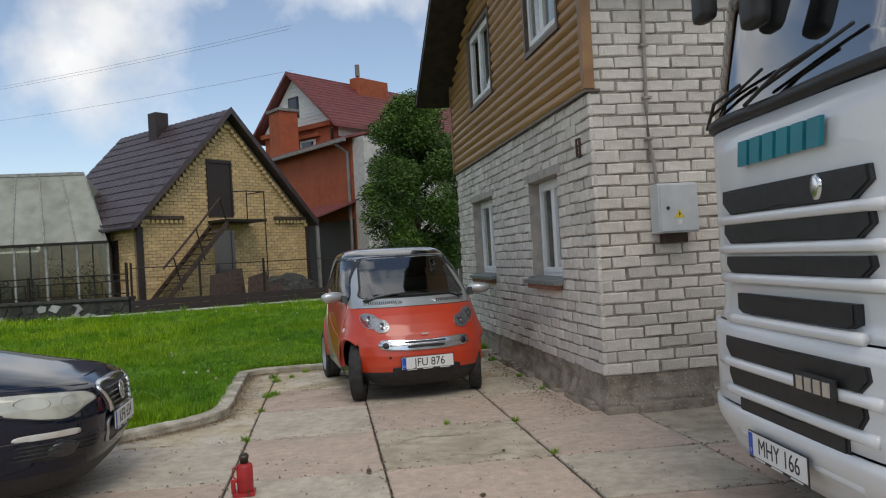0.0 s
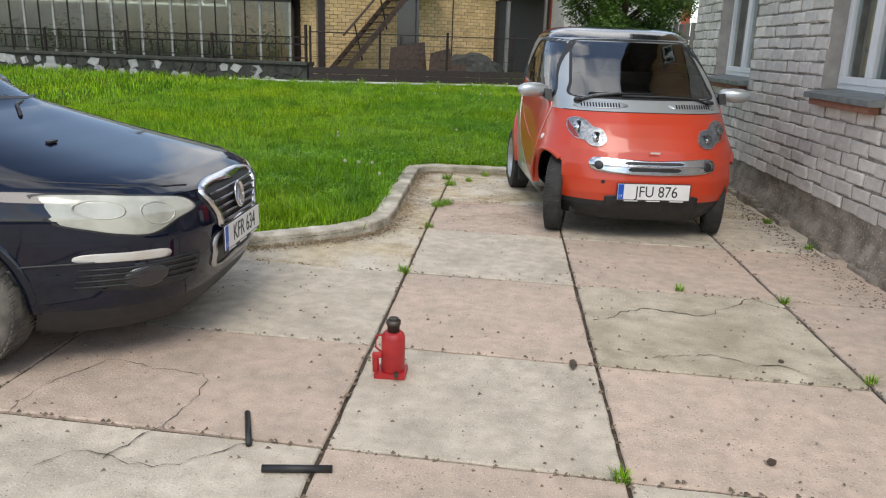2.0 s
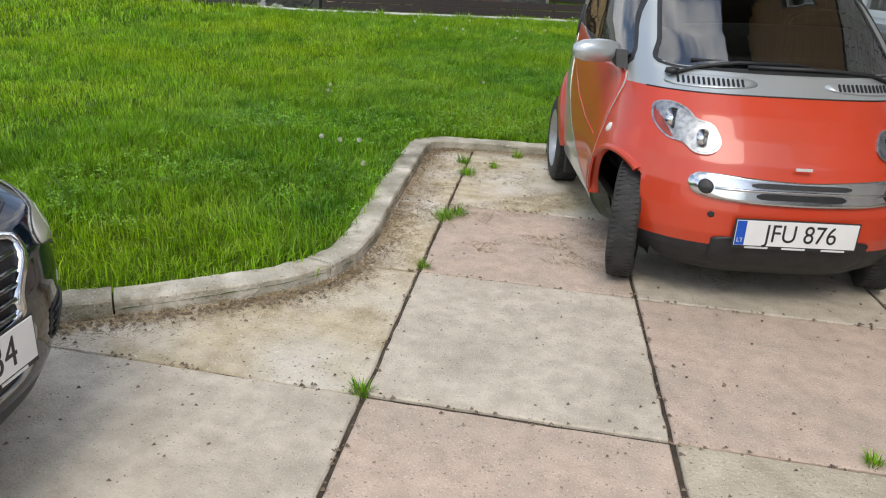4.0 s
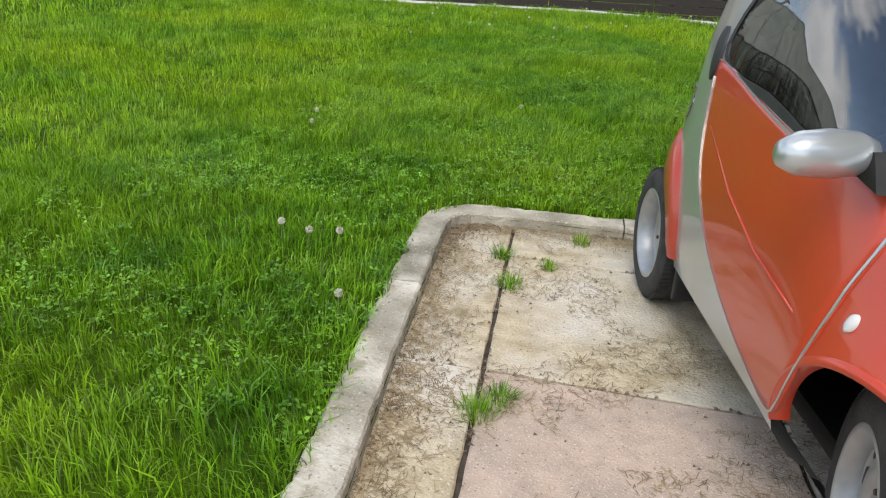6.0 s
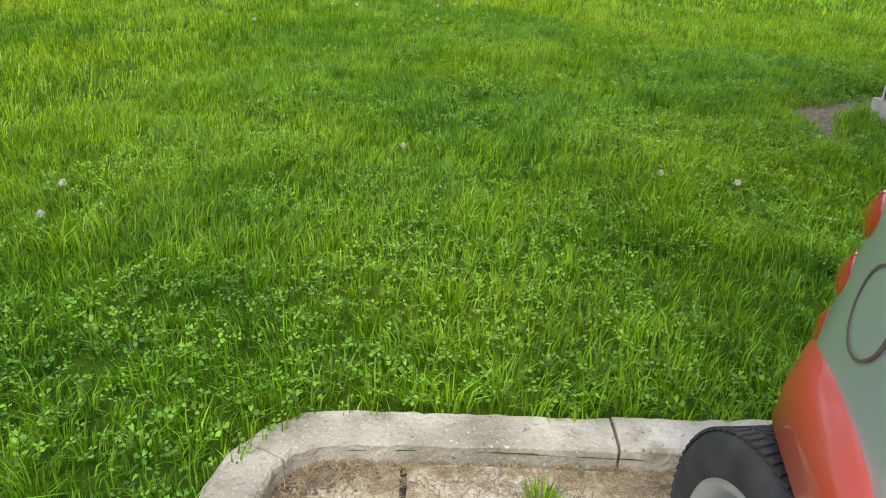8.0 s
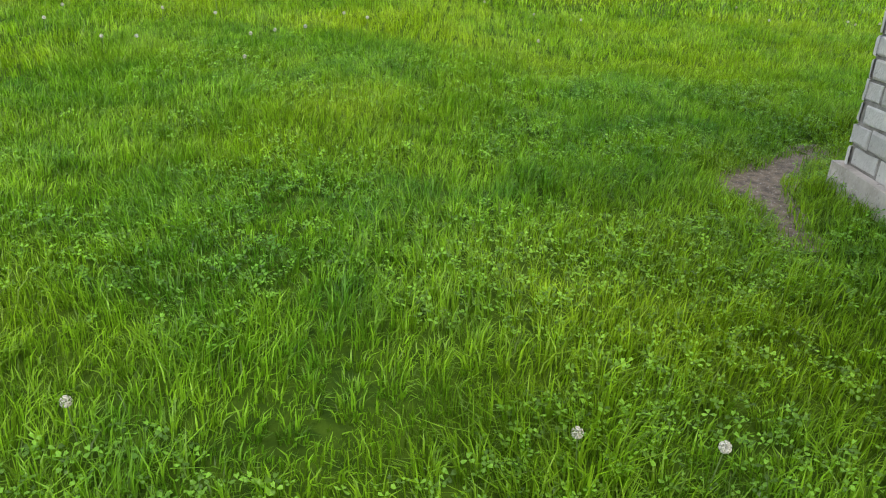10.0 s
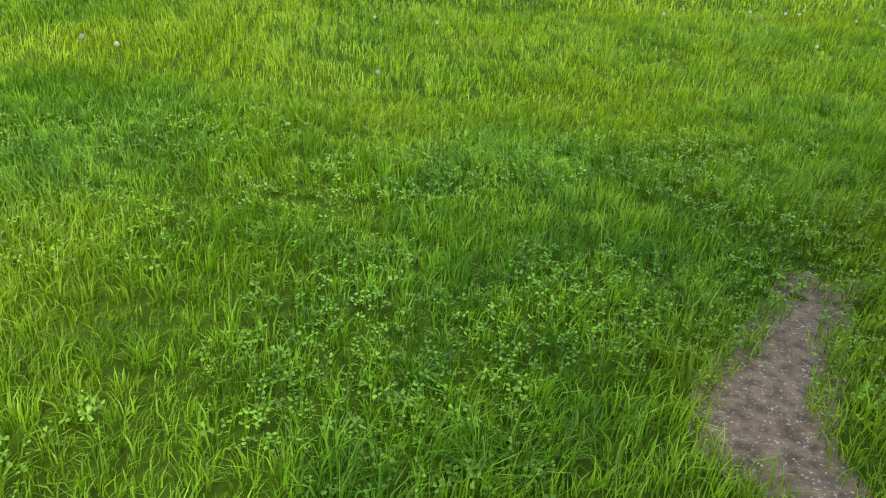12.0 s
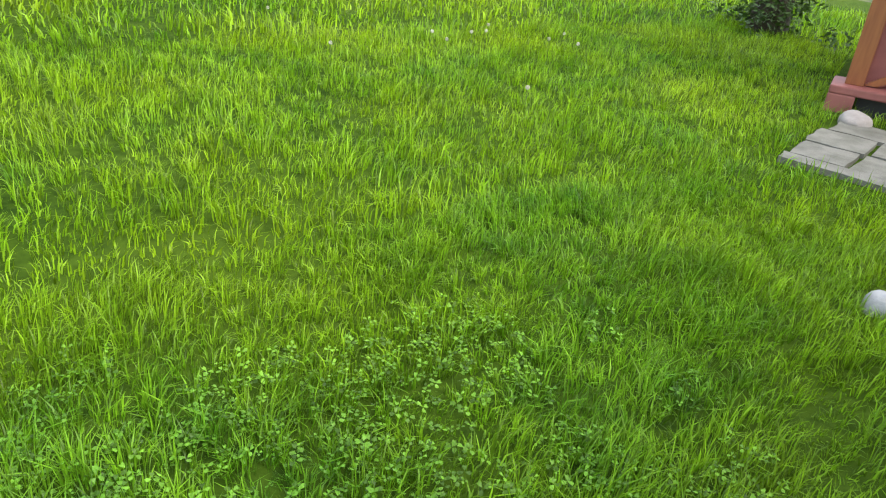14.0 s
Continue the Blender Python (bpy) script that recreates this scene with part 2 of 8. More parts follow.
def bm_grid(rows, thick=0.0, bm=None):
    """A sheet through rows of points; thick pushes a second skin along the given normal direction of each point pair."""
    bm = bm or bmesh.new()
    vs = [[bm.verts.new(p) for p in r] for r in rows]
    for ra, rb in zip(vs, vs[1:]):
        for k in range(len(ra) - 1):
            bm.faces.new((ra[k], ra[k + 1], rb[k + 1], rb[k]))
    if thick:
        bm.normal_update()
        geo = bmesh.ops.solidify(bm, geom=bm.faces[:], thickness=thick)
    return bm


def lettering(name, body, size, material, m, parent=None, depth=0.002):
    cu = bpy.data.curves.new(name, "FONT")
    cu.body, cu.size, cu.extrude, cu.align_x, cu.align_y = body, size, depth, "CENTER", "CENTER"
    tmp = bpy.data.objects.new(name, cu)
    scene.collection.objects.link(tmp)
    dg = bpy.context.evaluated_depsgraph_get()
    me = bpy.data.meshes.new_from_object(tmp.evaluated_get(dg))
    bpy.data.objects.remove(tmp)
    me.materials.clear()
    me.materials.append(material)
    ob = new(name, me)
    ob.parent = parent
    ob.matrix_basis = m
    return ob


# ---- ground, lawn, pavement ----
def smooth01(a, b, v):
    t = min(1.0, max(0.0, (v - a) / (b - a)))
    return t * t * (3 - 2 * t)


def rise(x, y):
    """The land climbs a little towards the far fence."""
    return 0.24 * smooth01(12.5, 20.5, y - 0.12 * min(0.0, x + 4)) * smooth01(-1.0, -4.5, x - 0.12 * (y - 14)) * (1 - 0.0 * x)


TRAIL = [(-0.24, 14.3, 0.05), (-0.28, 14.5, 0.06), (-0.28, 14.8, 0.07), (-0.22, 15.1, 0.11), (-0.27, 15.4, 0.21), (-0.15, 15.6, 0.17), (0.03, 15.78, 0.13), (0.2, 15.98, 0.12),
         (0.36, 16.15, 0.09), (0.47, 16.3, 0.04), (0.69, 16.42, 0.035), (0.98, 16.62, 0.045), (1.4, 16.88, 0.05), (1.74, 17.13, 0.045), (2.0, 17.24, 0.03)]


def trail_gap(x, y):
    """How far a spot lies outside the trodden strip; below zero on it."""
    best = 9.0
    if -1.2 < x < 3 and 13.5 < y < 18:
        for (ax, ay, aw), (bx, by, bw) in zip(TRAIL, TRAIL[1:]):
            dx, dy = bx - ax, by - ay
            t = min(1.0, max(0.0, ((x - ax) * dx + (y - ay) * dy) / (dx * dx + dy * dy)))
            best = min(best, math.hypot(x - ax - dx * t, y - ay - dy * t) - (aw + (bw - aw) * t))
    return best


def lawn_z(x, y):
    return 0.035 - 0.055 * smooth01(0.22, -0.02, trail_gap(x, y)) + rise(x, y) + 0.018 * noise.noise((x * 0.9, y * 0.9, 0)) + 0.01 * noise.noise((x * 3, y * 3, 4))


KERB = [(-12.0, 3.6), (-8.0, 4.25), (-5.6, 5.05), (-4.1, 5.78), (-2.95, 6.62), (-2.69, 6.86), (-2.45, 7.10), (-2.26, 7.32), (-2.15, 7.52), (-2.11, 7.74),
        (-2.15, 8.06), (-2.33, 8.74), (-2.60, 9.86), (-2.66, 10.13), (-2.665, 10.22), (-2.645, 10.29), (-2.595, 10.345), (-2.50, 10.378), (-2.23, 10.44), (-1.70, 10.555), (-0.6, 10.84), (0.62, 11.18)]


def polyline_at(pts, step):
    out = []
    for (ax, ay), (bx, by) in zip(pts, pts[1:]):
        n = max(1, int(math.hypot(bx - ax, by - ay) / step))
        out += [(ax + (bx - ax) * k / n, ay + (by - ay) * k / n) for k in range(n)]
    return out + [pts[-1]]


def inside(poly, x, y):
    hit = False
    for (ax, ay), (bx, by) in zip(poly, poly[1:] + poly[:1]):
        if (ay > y) != (by > y) and x < (bx - ax) * (y - ay) / (by - ay) + ax:
            hit = not hit
    return hit


LAWN_POLY = KERB + [(3.0, 11.9), (14.0, 14.0), (14.0, 40.0), (-34.0, 40.0), (-34.0, 1.0)]


def build_ground():
    vs, fs = [], []
    xs = sorted({round(s * v, 2) for v in (0, 2, 4, 7, 10, 14, 20, 30, 45, 70, 110, 180, 300, 600, 1500) for s in (-1, 1)})
    for y in xs:
        for x in xs:
            vs.append((x, y + 12, -0.06 + 0.19 * smooth01(12.5, 20.5, y + 12) * smooth01(-1.0, -4.5, x)))
    n = len(xs)
    for j in range(n - 1):
        for i in range(n - 1):
            fs.append((j * n + i, j * n + i + 1, (j + 1) * n + i + 1, (j + 1) * n + i))
    ob = new("ground", mesh_of("ground", vs, fs, M_GROUND))
    tagged(ob, "dark soil and rough green land all around", "ground", kind="structure")
    from mathutils.geometry import delaunay_2d_cdt
    edge = polyline_at(LAWN_POLY + [LAWN_POLY[0]], 0.5)[:-1]
    pts = [Vector(p) for p in edge]
    rnd = random.Random(5)
    for step, x0, x1, y0, y1 in ((0.22, -7, 4, 6, 20), (0.6, -16, 8, 3, 27), (1.5, -34, 14, 2, 40)):
        x = x0
        while x < x1:
            y = y0
            while y < y1:
                px, py = x + rnd.uniform(-0.2, 0.2) * step, y + rnd.uniform(-0.2, 0.2) * step
                if (step == 0.22 or not (-7 < px < 4 and 6 < py < 20)) and (step < 1 or not (-16 < px < 8 and 3 < py < 27)):
                    if inside(LAWN_POLY, px, py):
                        pts.append(Vector((px, py)))
                y += step
            x += step
    m = len(edge)
    v2, _, f2, *_ = delaunay_2d_cdt(pts, [(i, (i + 1) % m) for i in range(m)], [], 1, 1e-4)
    vv = [(p.x, p.y, lawn_z(p.x, p.y)) for p in v2]
    lawn_me = mesh_of("lawn", vv, [tuple(f) for f in f2], M_TURF, True)
    lawn = new("lawn", lawn_me)
    tagged(lawn, "green turf of the lawn under the grass", "lawn", kind="structure")


build_ground()

# slab grid: widths along the rows, depths up the drive
ROW_DIR, COL_DIR = Vector((0.989, 0.146)), Vector((-0.211, 0.9775))
SLAB_O = Vector((-0.302, 5.711))
COLS = [-9.2, -7.9, -6.55, -5.2, -3.85, -2.4, -1.03, 0.0, 1.165, 2.2, 3.3, 4.5, 5.7]
ROWS = [-9.5, -8.3, -7.1, -6.0, -4.9, -3.9, -2.95, -1.95, -0.93, 0.0, 1.165, 2.30, 3.43, 4.55, 5.65]
PINK = {(-2, -1), (-1, 0), (0, 1), (0, -1), (1, 0), (-1, 2), (-2, -3), (0, -3), (1, -2), (-1, -2), (2, 1), (-3, -1), (2, -1), (1, 1)}


def build_pavement():
    pav = thing("pavement", "drive of worn grey and pinkish concrete slabs with soil in the joints", "pavement", kind="structure")
    rnd = random.Random(11)
    base = [(x, y) for x, y in KERB] + [(6.5, 12.5), (9.0, -7.0), (-14.0, -9.0)]
    bm = bmesh.new()
    bm.faces.new([bm.verts.new((x, y, -0.014)) for x, y in base])
    part("joint_bed", bm, M_JOINT, pav, "dark soil filling the slab joints")
    c0, r0 = COLS.index(0.0), ROWS.index(0.0)
    for i, (ca, cb) in enumerate(zip(COLS, COLS[1:])):
        for j, (ra, rb) in enumerate(zip(ROWS, ROWS[1:])):
            g = 0.0085
            corners = [SLAB_O + ROW_DIR * c + COL_DIR * r for c, r in ((ca + g, ra + g), (cb - g, ra + g), (cb - g, rb - g), (ca + g, rb - g))]
            poly = LAWN_POLY
            ins = [inside(poly, p.x, p.y) for p in corners]
            if all(ins):
                continue
            outline = []
            for k in range(4):
                a, b = corners[k], corners[(k + 1) % 4]
                for q in range(14):
                    p = a.lerp(b, q / 14)
                    p = p + Vector((rnd.uniform(-0.0025, 0.0025), rnd.uniform(-0.0025, 0.0025)))
                    outline.append(p)
            if any(ins):
                outline = clip_to_pavement(outline)
                if len(outline) < 3:
                    continue
            mid = sum(outline, Vector((0, 0))) / len(outline)
            dz, tx, ty = rnd.uniform(-0.004, 0.003), rnd.uniform(-0.003, 0.003), rnd.uniform(-0.003, 0.003)
            bm = bmesh.new()

            def lift(p, inset, z):
                q = p + (mid - p).normalized() * inset
                return bm.verts.new((q.x, q.y, z + dz + (p.x - mid.x) * tx + (p.y - mid.y) * ty))
            low = [lift(p, 0, -0.05) for p in outline]
            top = [lift(p, 0, -0.006) for p in outline]
            ins_ring = [lift(p, 0.007, 0.0) for p in outline]
            n = len(outline)
            for k in range(n):
                kk = (k + 1) % n
                bm.faces.new((low[k], low[kk], top[kk], top[k]))
                bm.faces.new((top[k], top[kk], ins_ring[kk], ins_ring[k]))
            bm.faces.new(ins_ring)
            key = (i - c0, j - r0)
            m = M_SLAB_PINK if key in PINK else (M_SLAB_DIRTY if key in {(0, 0), (-3, -2), (2, 0)} else M_SLAB_GREY)
            if key[1] >= 3 or (key[0] <= -2 and key[1] >= 1):
                m = M_SLAB_STRAW
            part("slab", bm, m, pav)


def clip_to_pavement(outline):
    """Cuts a slab along the kerb: points on the lawn are drawn to the nearest spot of the kerb line."""
    line = polyline_at(KERB, 0.04)
    out = []
    for p in outline:
        if inside(LAWN_POLY, p.x, p.y):
            q = min(line, key=lambda k: (k[0] - p.x) ** 2 + (k[1] - p.y) ** 2)
            q = Vector(q)
            if out and (out[-1] - q).length < 0.02:
                continue
            out.append(q)
        else:
            out.append(p)
    return out


def build_kerb():
    kerb = thing("kerb", "low worn concrete kerb between drive and lawn", "kerb", kind="structure")
    line = [Vector(p) for p in polyline_at(KERB, 0.03)]
    n = len(line)
    nor = []
    for i in range(n):
        t = (line[min(n - 1, i + 1)] - line[max(0, i - 1)]).normalized()
        nor.append(Vector((-t.y, t.x)))
    rnd = random.Random(3)
    start = 0
    while start < n - 1:
        length = 30
        stop = min(n - 1, start + length)
        if n - 1 - stop < 4:
            stop = n - 1
        bm = bmesh.new()
        rings = []
        dz = rnd.uniform(-0.006, 0.006)
        for i in range(start, stop + 1):
            p, q = line[i], nor[i]
            shrink = 0.004 if i in (start, stop) else 0.0
            prof = [(0.0, -0.05), (0.002, 0.060), (0.010, 0.070), (0.07, 0.073), (0.140, 0.070), (0.149, 0.061), (0.15, -0.05)]
            ring = []
            along = (line[min(n - 1, i + 1)] - line[max(0, i - 1)]).normalized() * (shrink if i == start else -shrink)
            for w, z in prof:
                jitter = 0.006 * noise.noise((p.x * 8, p.y * 8, w * 30)) + 0.006 * noise.noise((p.x * 30, p.y * 30, w * 30))
                c = p + q * (w + jitter) + along
                ring.append(bm.verts.new((c.x, c.y, z + dz + (0.005 * noise.noise((p.x * 7, p.y * 7, w * 20)) + 0.005 * noise.noise((p.x * 28, p.y * 28, w * 20)) if z > 0 else 0))))
            rings.append(ring)
        for ra, rb in zip(rings, rings[1:]):
            for k in range(6):
                bm.faces.new((ra[k], ra[k + 1], rb[k + 1], rb[k]))
        bm.faces.new(rings[0])
        bm.faces.new(rings[-1][::-1])
        part("kerb_stone", bm, M_KERB, kerb)
        start = stop


build_pavement()
build_kerb()


# ---- the white brick house ----
HOUSE_M = pose(1.40, 7.13, 0, 0, 0, 13)
WALL_TOP, EAVE_Z, HOUSE_L, HOUSE_W = 2.74, 4.12, 6.07, 9.0
PLINTH_Z = 0.31
OPEN_LOW = [(0.97, 1.98, 1.10, 2.15), (3.70, 4.95, 1.10, 2.17)]
OPEN_UP = [(0.62, 1.62, 3.50, 4.45), (3.25, 4.50, 3.50, 4.50)]
house = thing("house", "white brick house with brown log siding under the gable", "house", HOUSE_M)


def gable_z(s):
    return EAVE_Z + 0.523 * (min(s, HOUSE_L - s) + 0.05)


def wall_boxes(bm, s0, s1, z0, z1, openings, x0, x1):
    """A wall in the plane of s and z, left open at the openings."""
    cuts = sorted({s0, s1, *[o[0] for o in openings], *[o[1] for o in openings]})
    for a, b in zip(cuts, cuts[1:]):
        zs = [z0]
        for o in openings:
            if o[0] <= a and o[1] >= b:
                zs += [o[2], o[3]]
        zs.append(z1)
        for k in range(0, len(zs), 2):
            bm_box(x0, a, zs[k], x1, b, zs[k + 1], bm=bm)


BRICK_MESHES = []


def brick_mesh(seed, length=0.25, height=0.091, depth=0.03):
    rnd = random.Random(seed)
    bm = bmesh.new()
    bm_box(-length / 2, 0, -height / 2, length / 2, depth, height / 2, bm=bm)
    es = [e for e in bm.edges if all(v.co.y < 0.001 for v in e.verts)]
    bmesh.ops.bevel(bm, geom=es, offset=0.009, segments=1, affect="EDGES")
    for v in bm.verts:
        if v.co.y < 0.02:
            v.co += Vector((rnd.uniform(-0.008, 0.008), rnd.uniform(-0.004, 0.004), rnd.uniform(-0.0055, 0.0055)))
    bmesh.ops.delete(bm, geom=[f for f in bm.faces if all(v.co.y > 0.029 for v in f.verts)], context="FACES_ONLY")
    bmesh.ops.recalc_face_normals(bm, faces=bm.faces[:])
    me = bpy.data.meshes.new("brick")
    bm.to_mesh(me)
    bm.free()
    me.materials.append(M_BRICK)
    return me


def brick_spots(s0, s1, z0, z1, openings, course=0.1005, pitch=0.263, seed=1):
    """Middle, height and length of each brick of a running bond."""
    rnd = random.Random(seed)
    spots = []
    k = 0
    z = z0 + course / 2
    while z < z1 - course * 0.3:
        a = s0 - (pitch / 2 if k % 2 else 0)
        while a < s1 - 0.02:
            lo, hi = max(a, s0), min(a + pitch - rnd.uniform(0.014, 0.024), s1)
            for o in openings:
                if z + 0.045 > o[2] - 0.01 and z - 0.045 < o[3] + 0.0:
                    if lo < o[0] < hi:
                        hi = o[0]
                    elif lo < o[1] < hi:
                        lo = o[1]
                    elif lo >= o[0] and hi <= o[1]:
                        hi = lo
            if hi - lo > 0.05:
                spots.append(((lo + hi) / 2 + rnd.uniform(-0.004, 0.004), z + rnd.uniform(-0.004, 0.004), hi - lo))
            a += pitch
        z += course
        k += 1
    return spots


def lay_bricks(parent, spots, place, near, seed):
    """The nearest bricks as parts, the rest joined."""
    rnd = random.Random(seed)
    if not BRICK_MESHES:
        BRICK_MESHES.extend(brick_mesh(k) for k in range(12))
    spots = sorted(spots, key=near)
    for s, z, ln in spots[:300]:
        m = place(s, z) @ pose(0, rnd.uniform(-0.006, 0.006), 0, 0, rnd.uniform(-1.1, 1.1), 0) @ Matrix.Diagonal((ln / 0.25, 1, rnd.uniform(0.93, 1.03), 1))
        piece("brick", rnd.choice(BRICK_MESHES), parent, m)
    if len(spots) > 300:
        vs, fs = [], []
        for s, z, ln in spots[300:]:
            me = rnd.choice(BRICK_MESHES)
            m = place(s, z) @ pose(0, rnd.uniform(-0.006, 0.006), 0, 0, rnd.uniform(-1.1, 1.1), 0) @ Matrix.Diagonal((ln / 0.25, 1, rnd.uniform(0.93, 1.03), 1))
            b = len(vs)
            vs += [m @ v.co for v in me.vertices]
            fs += [tuple(b + i for i in f.vertices) for f in me.polygons]
        ob = new("bricks_joined", mesh_of("bricks_joined", vs, fs, M_BRICK_ISLAND))
        ob.parent = parent
        ob["kind"] = "stuff"


M_BRICK_ISLAND = mat("white_brick_far", (0.73, 0.685, 0.62), (0.54, 0.495, 0.435), 9, 0.9, bump=0.8, bump_scale=70, big=(0.40, 0.34, 0.285), big_scale=3.0, big_amount=0.45, vary=0.14, speck=0.35, speck_scale=90, island=True)


def window_unit(parent, s0, s1, z0, z1, x_face, leaf=True):
    """A white window set back in the wall, seen from the side of -x."""
    win = new("window")
    win.parent = parent
    x = x_face
    bm = bmesh.new()
    f = 0.06
    for a, b, c, d in ((s0, s1, z0, z0 + f), (s0, s1, z1 - f, z1), (s0, s0 + f, z0 + f, z1 - f), (s1 - f, s1, z0 + f, z1 - f)):
        bm_box(x, a + 0.001, c, x + 0.07, b - 0.001, d, 0.006, bm=bm)
    part("window_frame", bm, M_PVC, win)
    mid = (s0 + s1) / 2
    bm = bmesh.new()
    g = 0.055
    a0, a1, c0, c1 = s0 + f * 0.8, s1 - f * 0.8, z0 + f * 0.8, z1 - f * 0.8
    if leaf:
        bm_box(x + 0.005, mid - 0.035, c0, x + 0.06, mid + 0.035, c1, 0.006, bm=bm)
    for a, b in (((a0, mid), (mid, a1)) if leaf else ((a0, a1),)):
        for p, q, r, t in ((a, b, c0, c0 + g), (a, b, c1 - g, c1), (a, a + g, c0 + g, c1 - g), (b - g, b, c0 + g, c1 - g)):
            bm_box(x - 0.012, p, r, x + 0.045, q, t, 0.006, bm=bm)
    part("sash", bm, M_PVC, win)
    for a, b in (((a0, mid), (mid, a1)) if leaf else ((a0, a1),)):
        pane = part("pane", bm_box(x + 0.02, a + g, c0 + g, x + 0.026, b - g, c1 - g), M_GLASS, win, "clear glass pane")
        pane.visible_shadow = False
    # curtain folds behind the glass
    rows = []
    for zz in (z0 + 0.04, z1 - 0.04):
        rows.append([(x + 0.16 + 0.018 * math.sin(k * 1.35), s0 + (s1 - s0) * k / 60, zz) for k in range(61)])
    part("curtain", bm_grid(rows), M_CURTAIN, win, "pale grey net curtain", True)
    # no room is built: a dark sheet imitates its shade behind the curtain
    part("dark_backing", bm_box(x + 0.3, s0 - 0.02, z0 - 0.02, x + 0.32, s1 + 0.02, z1 + 0.02), M_SHADE_DARK, win, "dark sheet standing in for the unlit room")
    return win


def build_house():
    # west wall, the one with the windows
    w = part("wall_west", (lambda b: (wall_boxes(b, 0.013, HOUSE_L, PLINTH_Z, WALL_TOP, OPEN_LOW, 0.012, 0.4), b)[1])(bmesh.new()), M_MORTAR, house, "white brick wall with two windows")
    spots = brick_spots(-0.002, HOUSE_L, PLINTH_Z, WALL_TOP, [(o[0], o[1], o[2], o[3]) for o in OPEN_LOW], seed=4)
    lay_bricks(w, spots, lambda s, z: pose(0.0, s, z, 0, 0, -90), lambda p: p[0] - 0.25 * abs(p[1] - 1.2) * 0, 8)
    # south wall, towards the truck
    s_wall = part("wall_south", bm_box(0.012, 0.012, PLINTH_Z, HOUSE_W, 0.4, EAVE_Z + 0.1), M_MORTAR, house, "white brick end wall")
    spots = brick_spots(-0.002, 3.2, PLINTH_Z, EAVE_Z, [], seed=9)
    lay_bricks(s_wall, spots, lambda s, z: pose(s, 0.0, z), lambda p: p[0], 12)
    part("wall_north", bm_box(0.3, HOUSE_L - 0.3, 0, HOUSE_W, HOUSE_L, EAVE_Z), M_BRICK, house)
    part("wall_east", bm_box(HOUSE_W - 0.3, 0.4, 0, HOUSE_W, HOUSE_L - 0.3, EAVE_Z), M_BRICK, house)
    # plinth, rough and a little proud
    bm = bmesh.new()
    rnd = random.Random(2)
    for (x0, y0, x1, y1) in ((0.016, 0.016, 0.4, HOUSE_L), (0.4, 0.016, HOUSE_W, 0.4)):
        bm_box(x0, y0, -0.1, x1, y1, PLINTH_Z + 0.01, bm=bm)
    bmesh.ops.subdivide_edges(bm, edges=[e for e in bm.edges if e.calc_length() > 0.3], cuts=24, use_grid_fill=True)
    for v in bm.verts:
        flare = 0.045 * smooth01(0.2, 0.0, v.co.z)
        v.co.x += 0.016 * noise.noise(v.co * 6) + 0.008 * noise.noise(v.co * 19) - (flare if v.co.x < 0.2 else 0)
        v.co.y += 0.016 * noise.noise(v.co * 6 + Vector((9, 0, 0))) + 0.008 * noise.noise(v.co * 19) - (flare if v.co.y < 0.2 else 0)
    part("plinth", bm, M_PLINTH, house, "stained rough concrete plinth")
    for k in range(22):
        u = rnd.uniform(-0.06, 0.75)
        part("footing_stone", bm_box(u, -0.10 - rnd.random() * 0.03, -0.04, u + rnd.uniform(0.1, 0.25), -0.03, 0.05 + rnd.random() * 0.03, 0.012), M_PLINTH, house)
    for k in range(44):
        u = rnd.uniform(0.0, HOUSE_L - 0.3)
        part("footing_stone", bm_box(-0.07 - rnd.random() * 0.04, u, -0.04, -0.02, u + rnd.uniform(0.08, 0.28), 0.02 + rnd.random() * 0.06, 0.012), M_PLINTH, house)
    for o in OPEN_LOW:
        bm = bmesh.new()
        bm_box(0.008, o[0], o[2] + 0.02, 0.17, o[0] + 0.004, o[3], bm=bm)
        bm_box(0.008, o[1] - 0.004, o[2] + 0.02, 0.17, o[1], o[3], bm=bm)
        bm_box(0.008, o[0], o[3] - 0.004, 0.17, o[1], o[3], bm=bm)
        part("reveal", bm, M_REVEAL, house, "grey plastered window reveal")
        part("lintel", bm_box(-0.004, o[0] - 0.12, o[3], 0.2, o[1] + 0.12, o[3] + 0.09, 0.004), M_REVEAL, house, "concrete lintel")
        win = window_unit(house, o[0] + 0.005, o[1] - 0.005, o[2] + 0.02, o[3] - 0.005, 0.125)
        sill = part("window_sill", bm_prism([(-0.1, o[0] - 0.03, o[2] - 0.045), (-0.1, o[0] - 0.03, o[2] - 0.005), (0.125, o[0] - 0.03, o[2] + 0.03), (0.125, o[0] - 0.03, o[2] - 0.045)], (0, o[1] - o[0] + 0.06, 0)), M_SILL, win, "grey metal window sill")
        part("sill_brick", bm_box(-0.07, o[0] + 0.02, o[2] - 0.095, 0.0, o[1] - 0.01, o[2] - 0.045, 0.006), mat("sill_brickwork", (0.30, 0.14, 0.09), None, 10, 0.9, bump=0.5), win, "red brick course under the sill")
    # flashing between brick and siding
    part("flashing", bm_box(-0.035, -0.02, WALL_TOP - 0.012, 0.1, HOUSE_L, WALL_TOP + 0.012), M_FLASH, house, "dark metal drip strip")
    # gable backing and siding boards
    bm = bmesh.new()
    cuts = sorted({0.05, HOUSE_L / 2, HOUSE_L, *[v for o in OPEN_UP for v in o[:2]]})
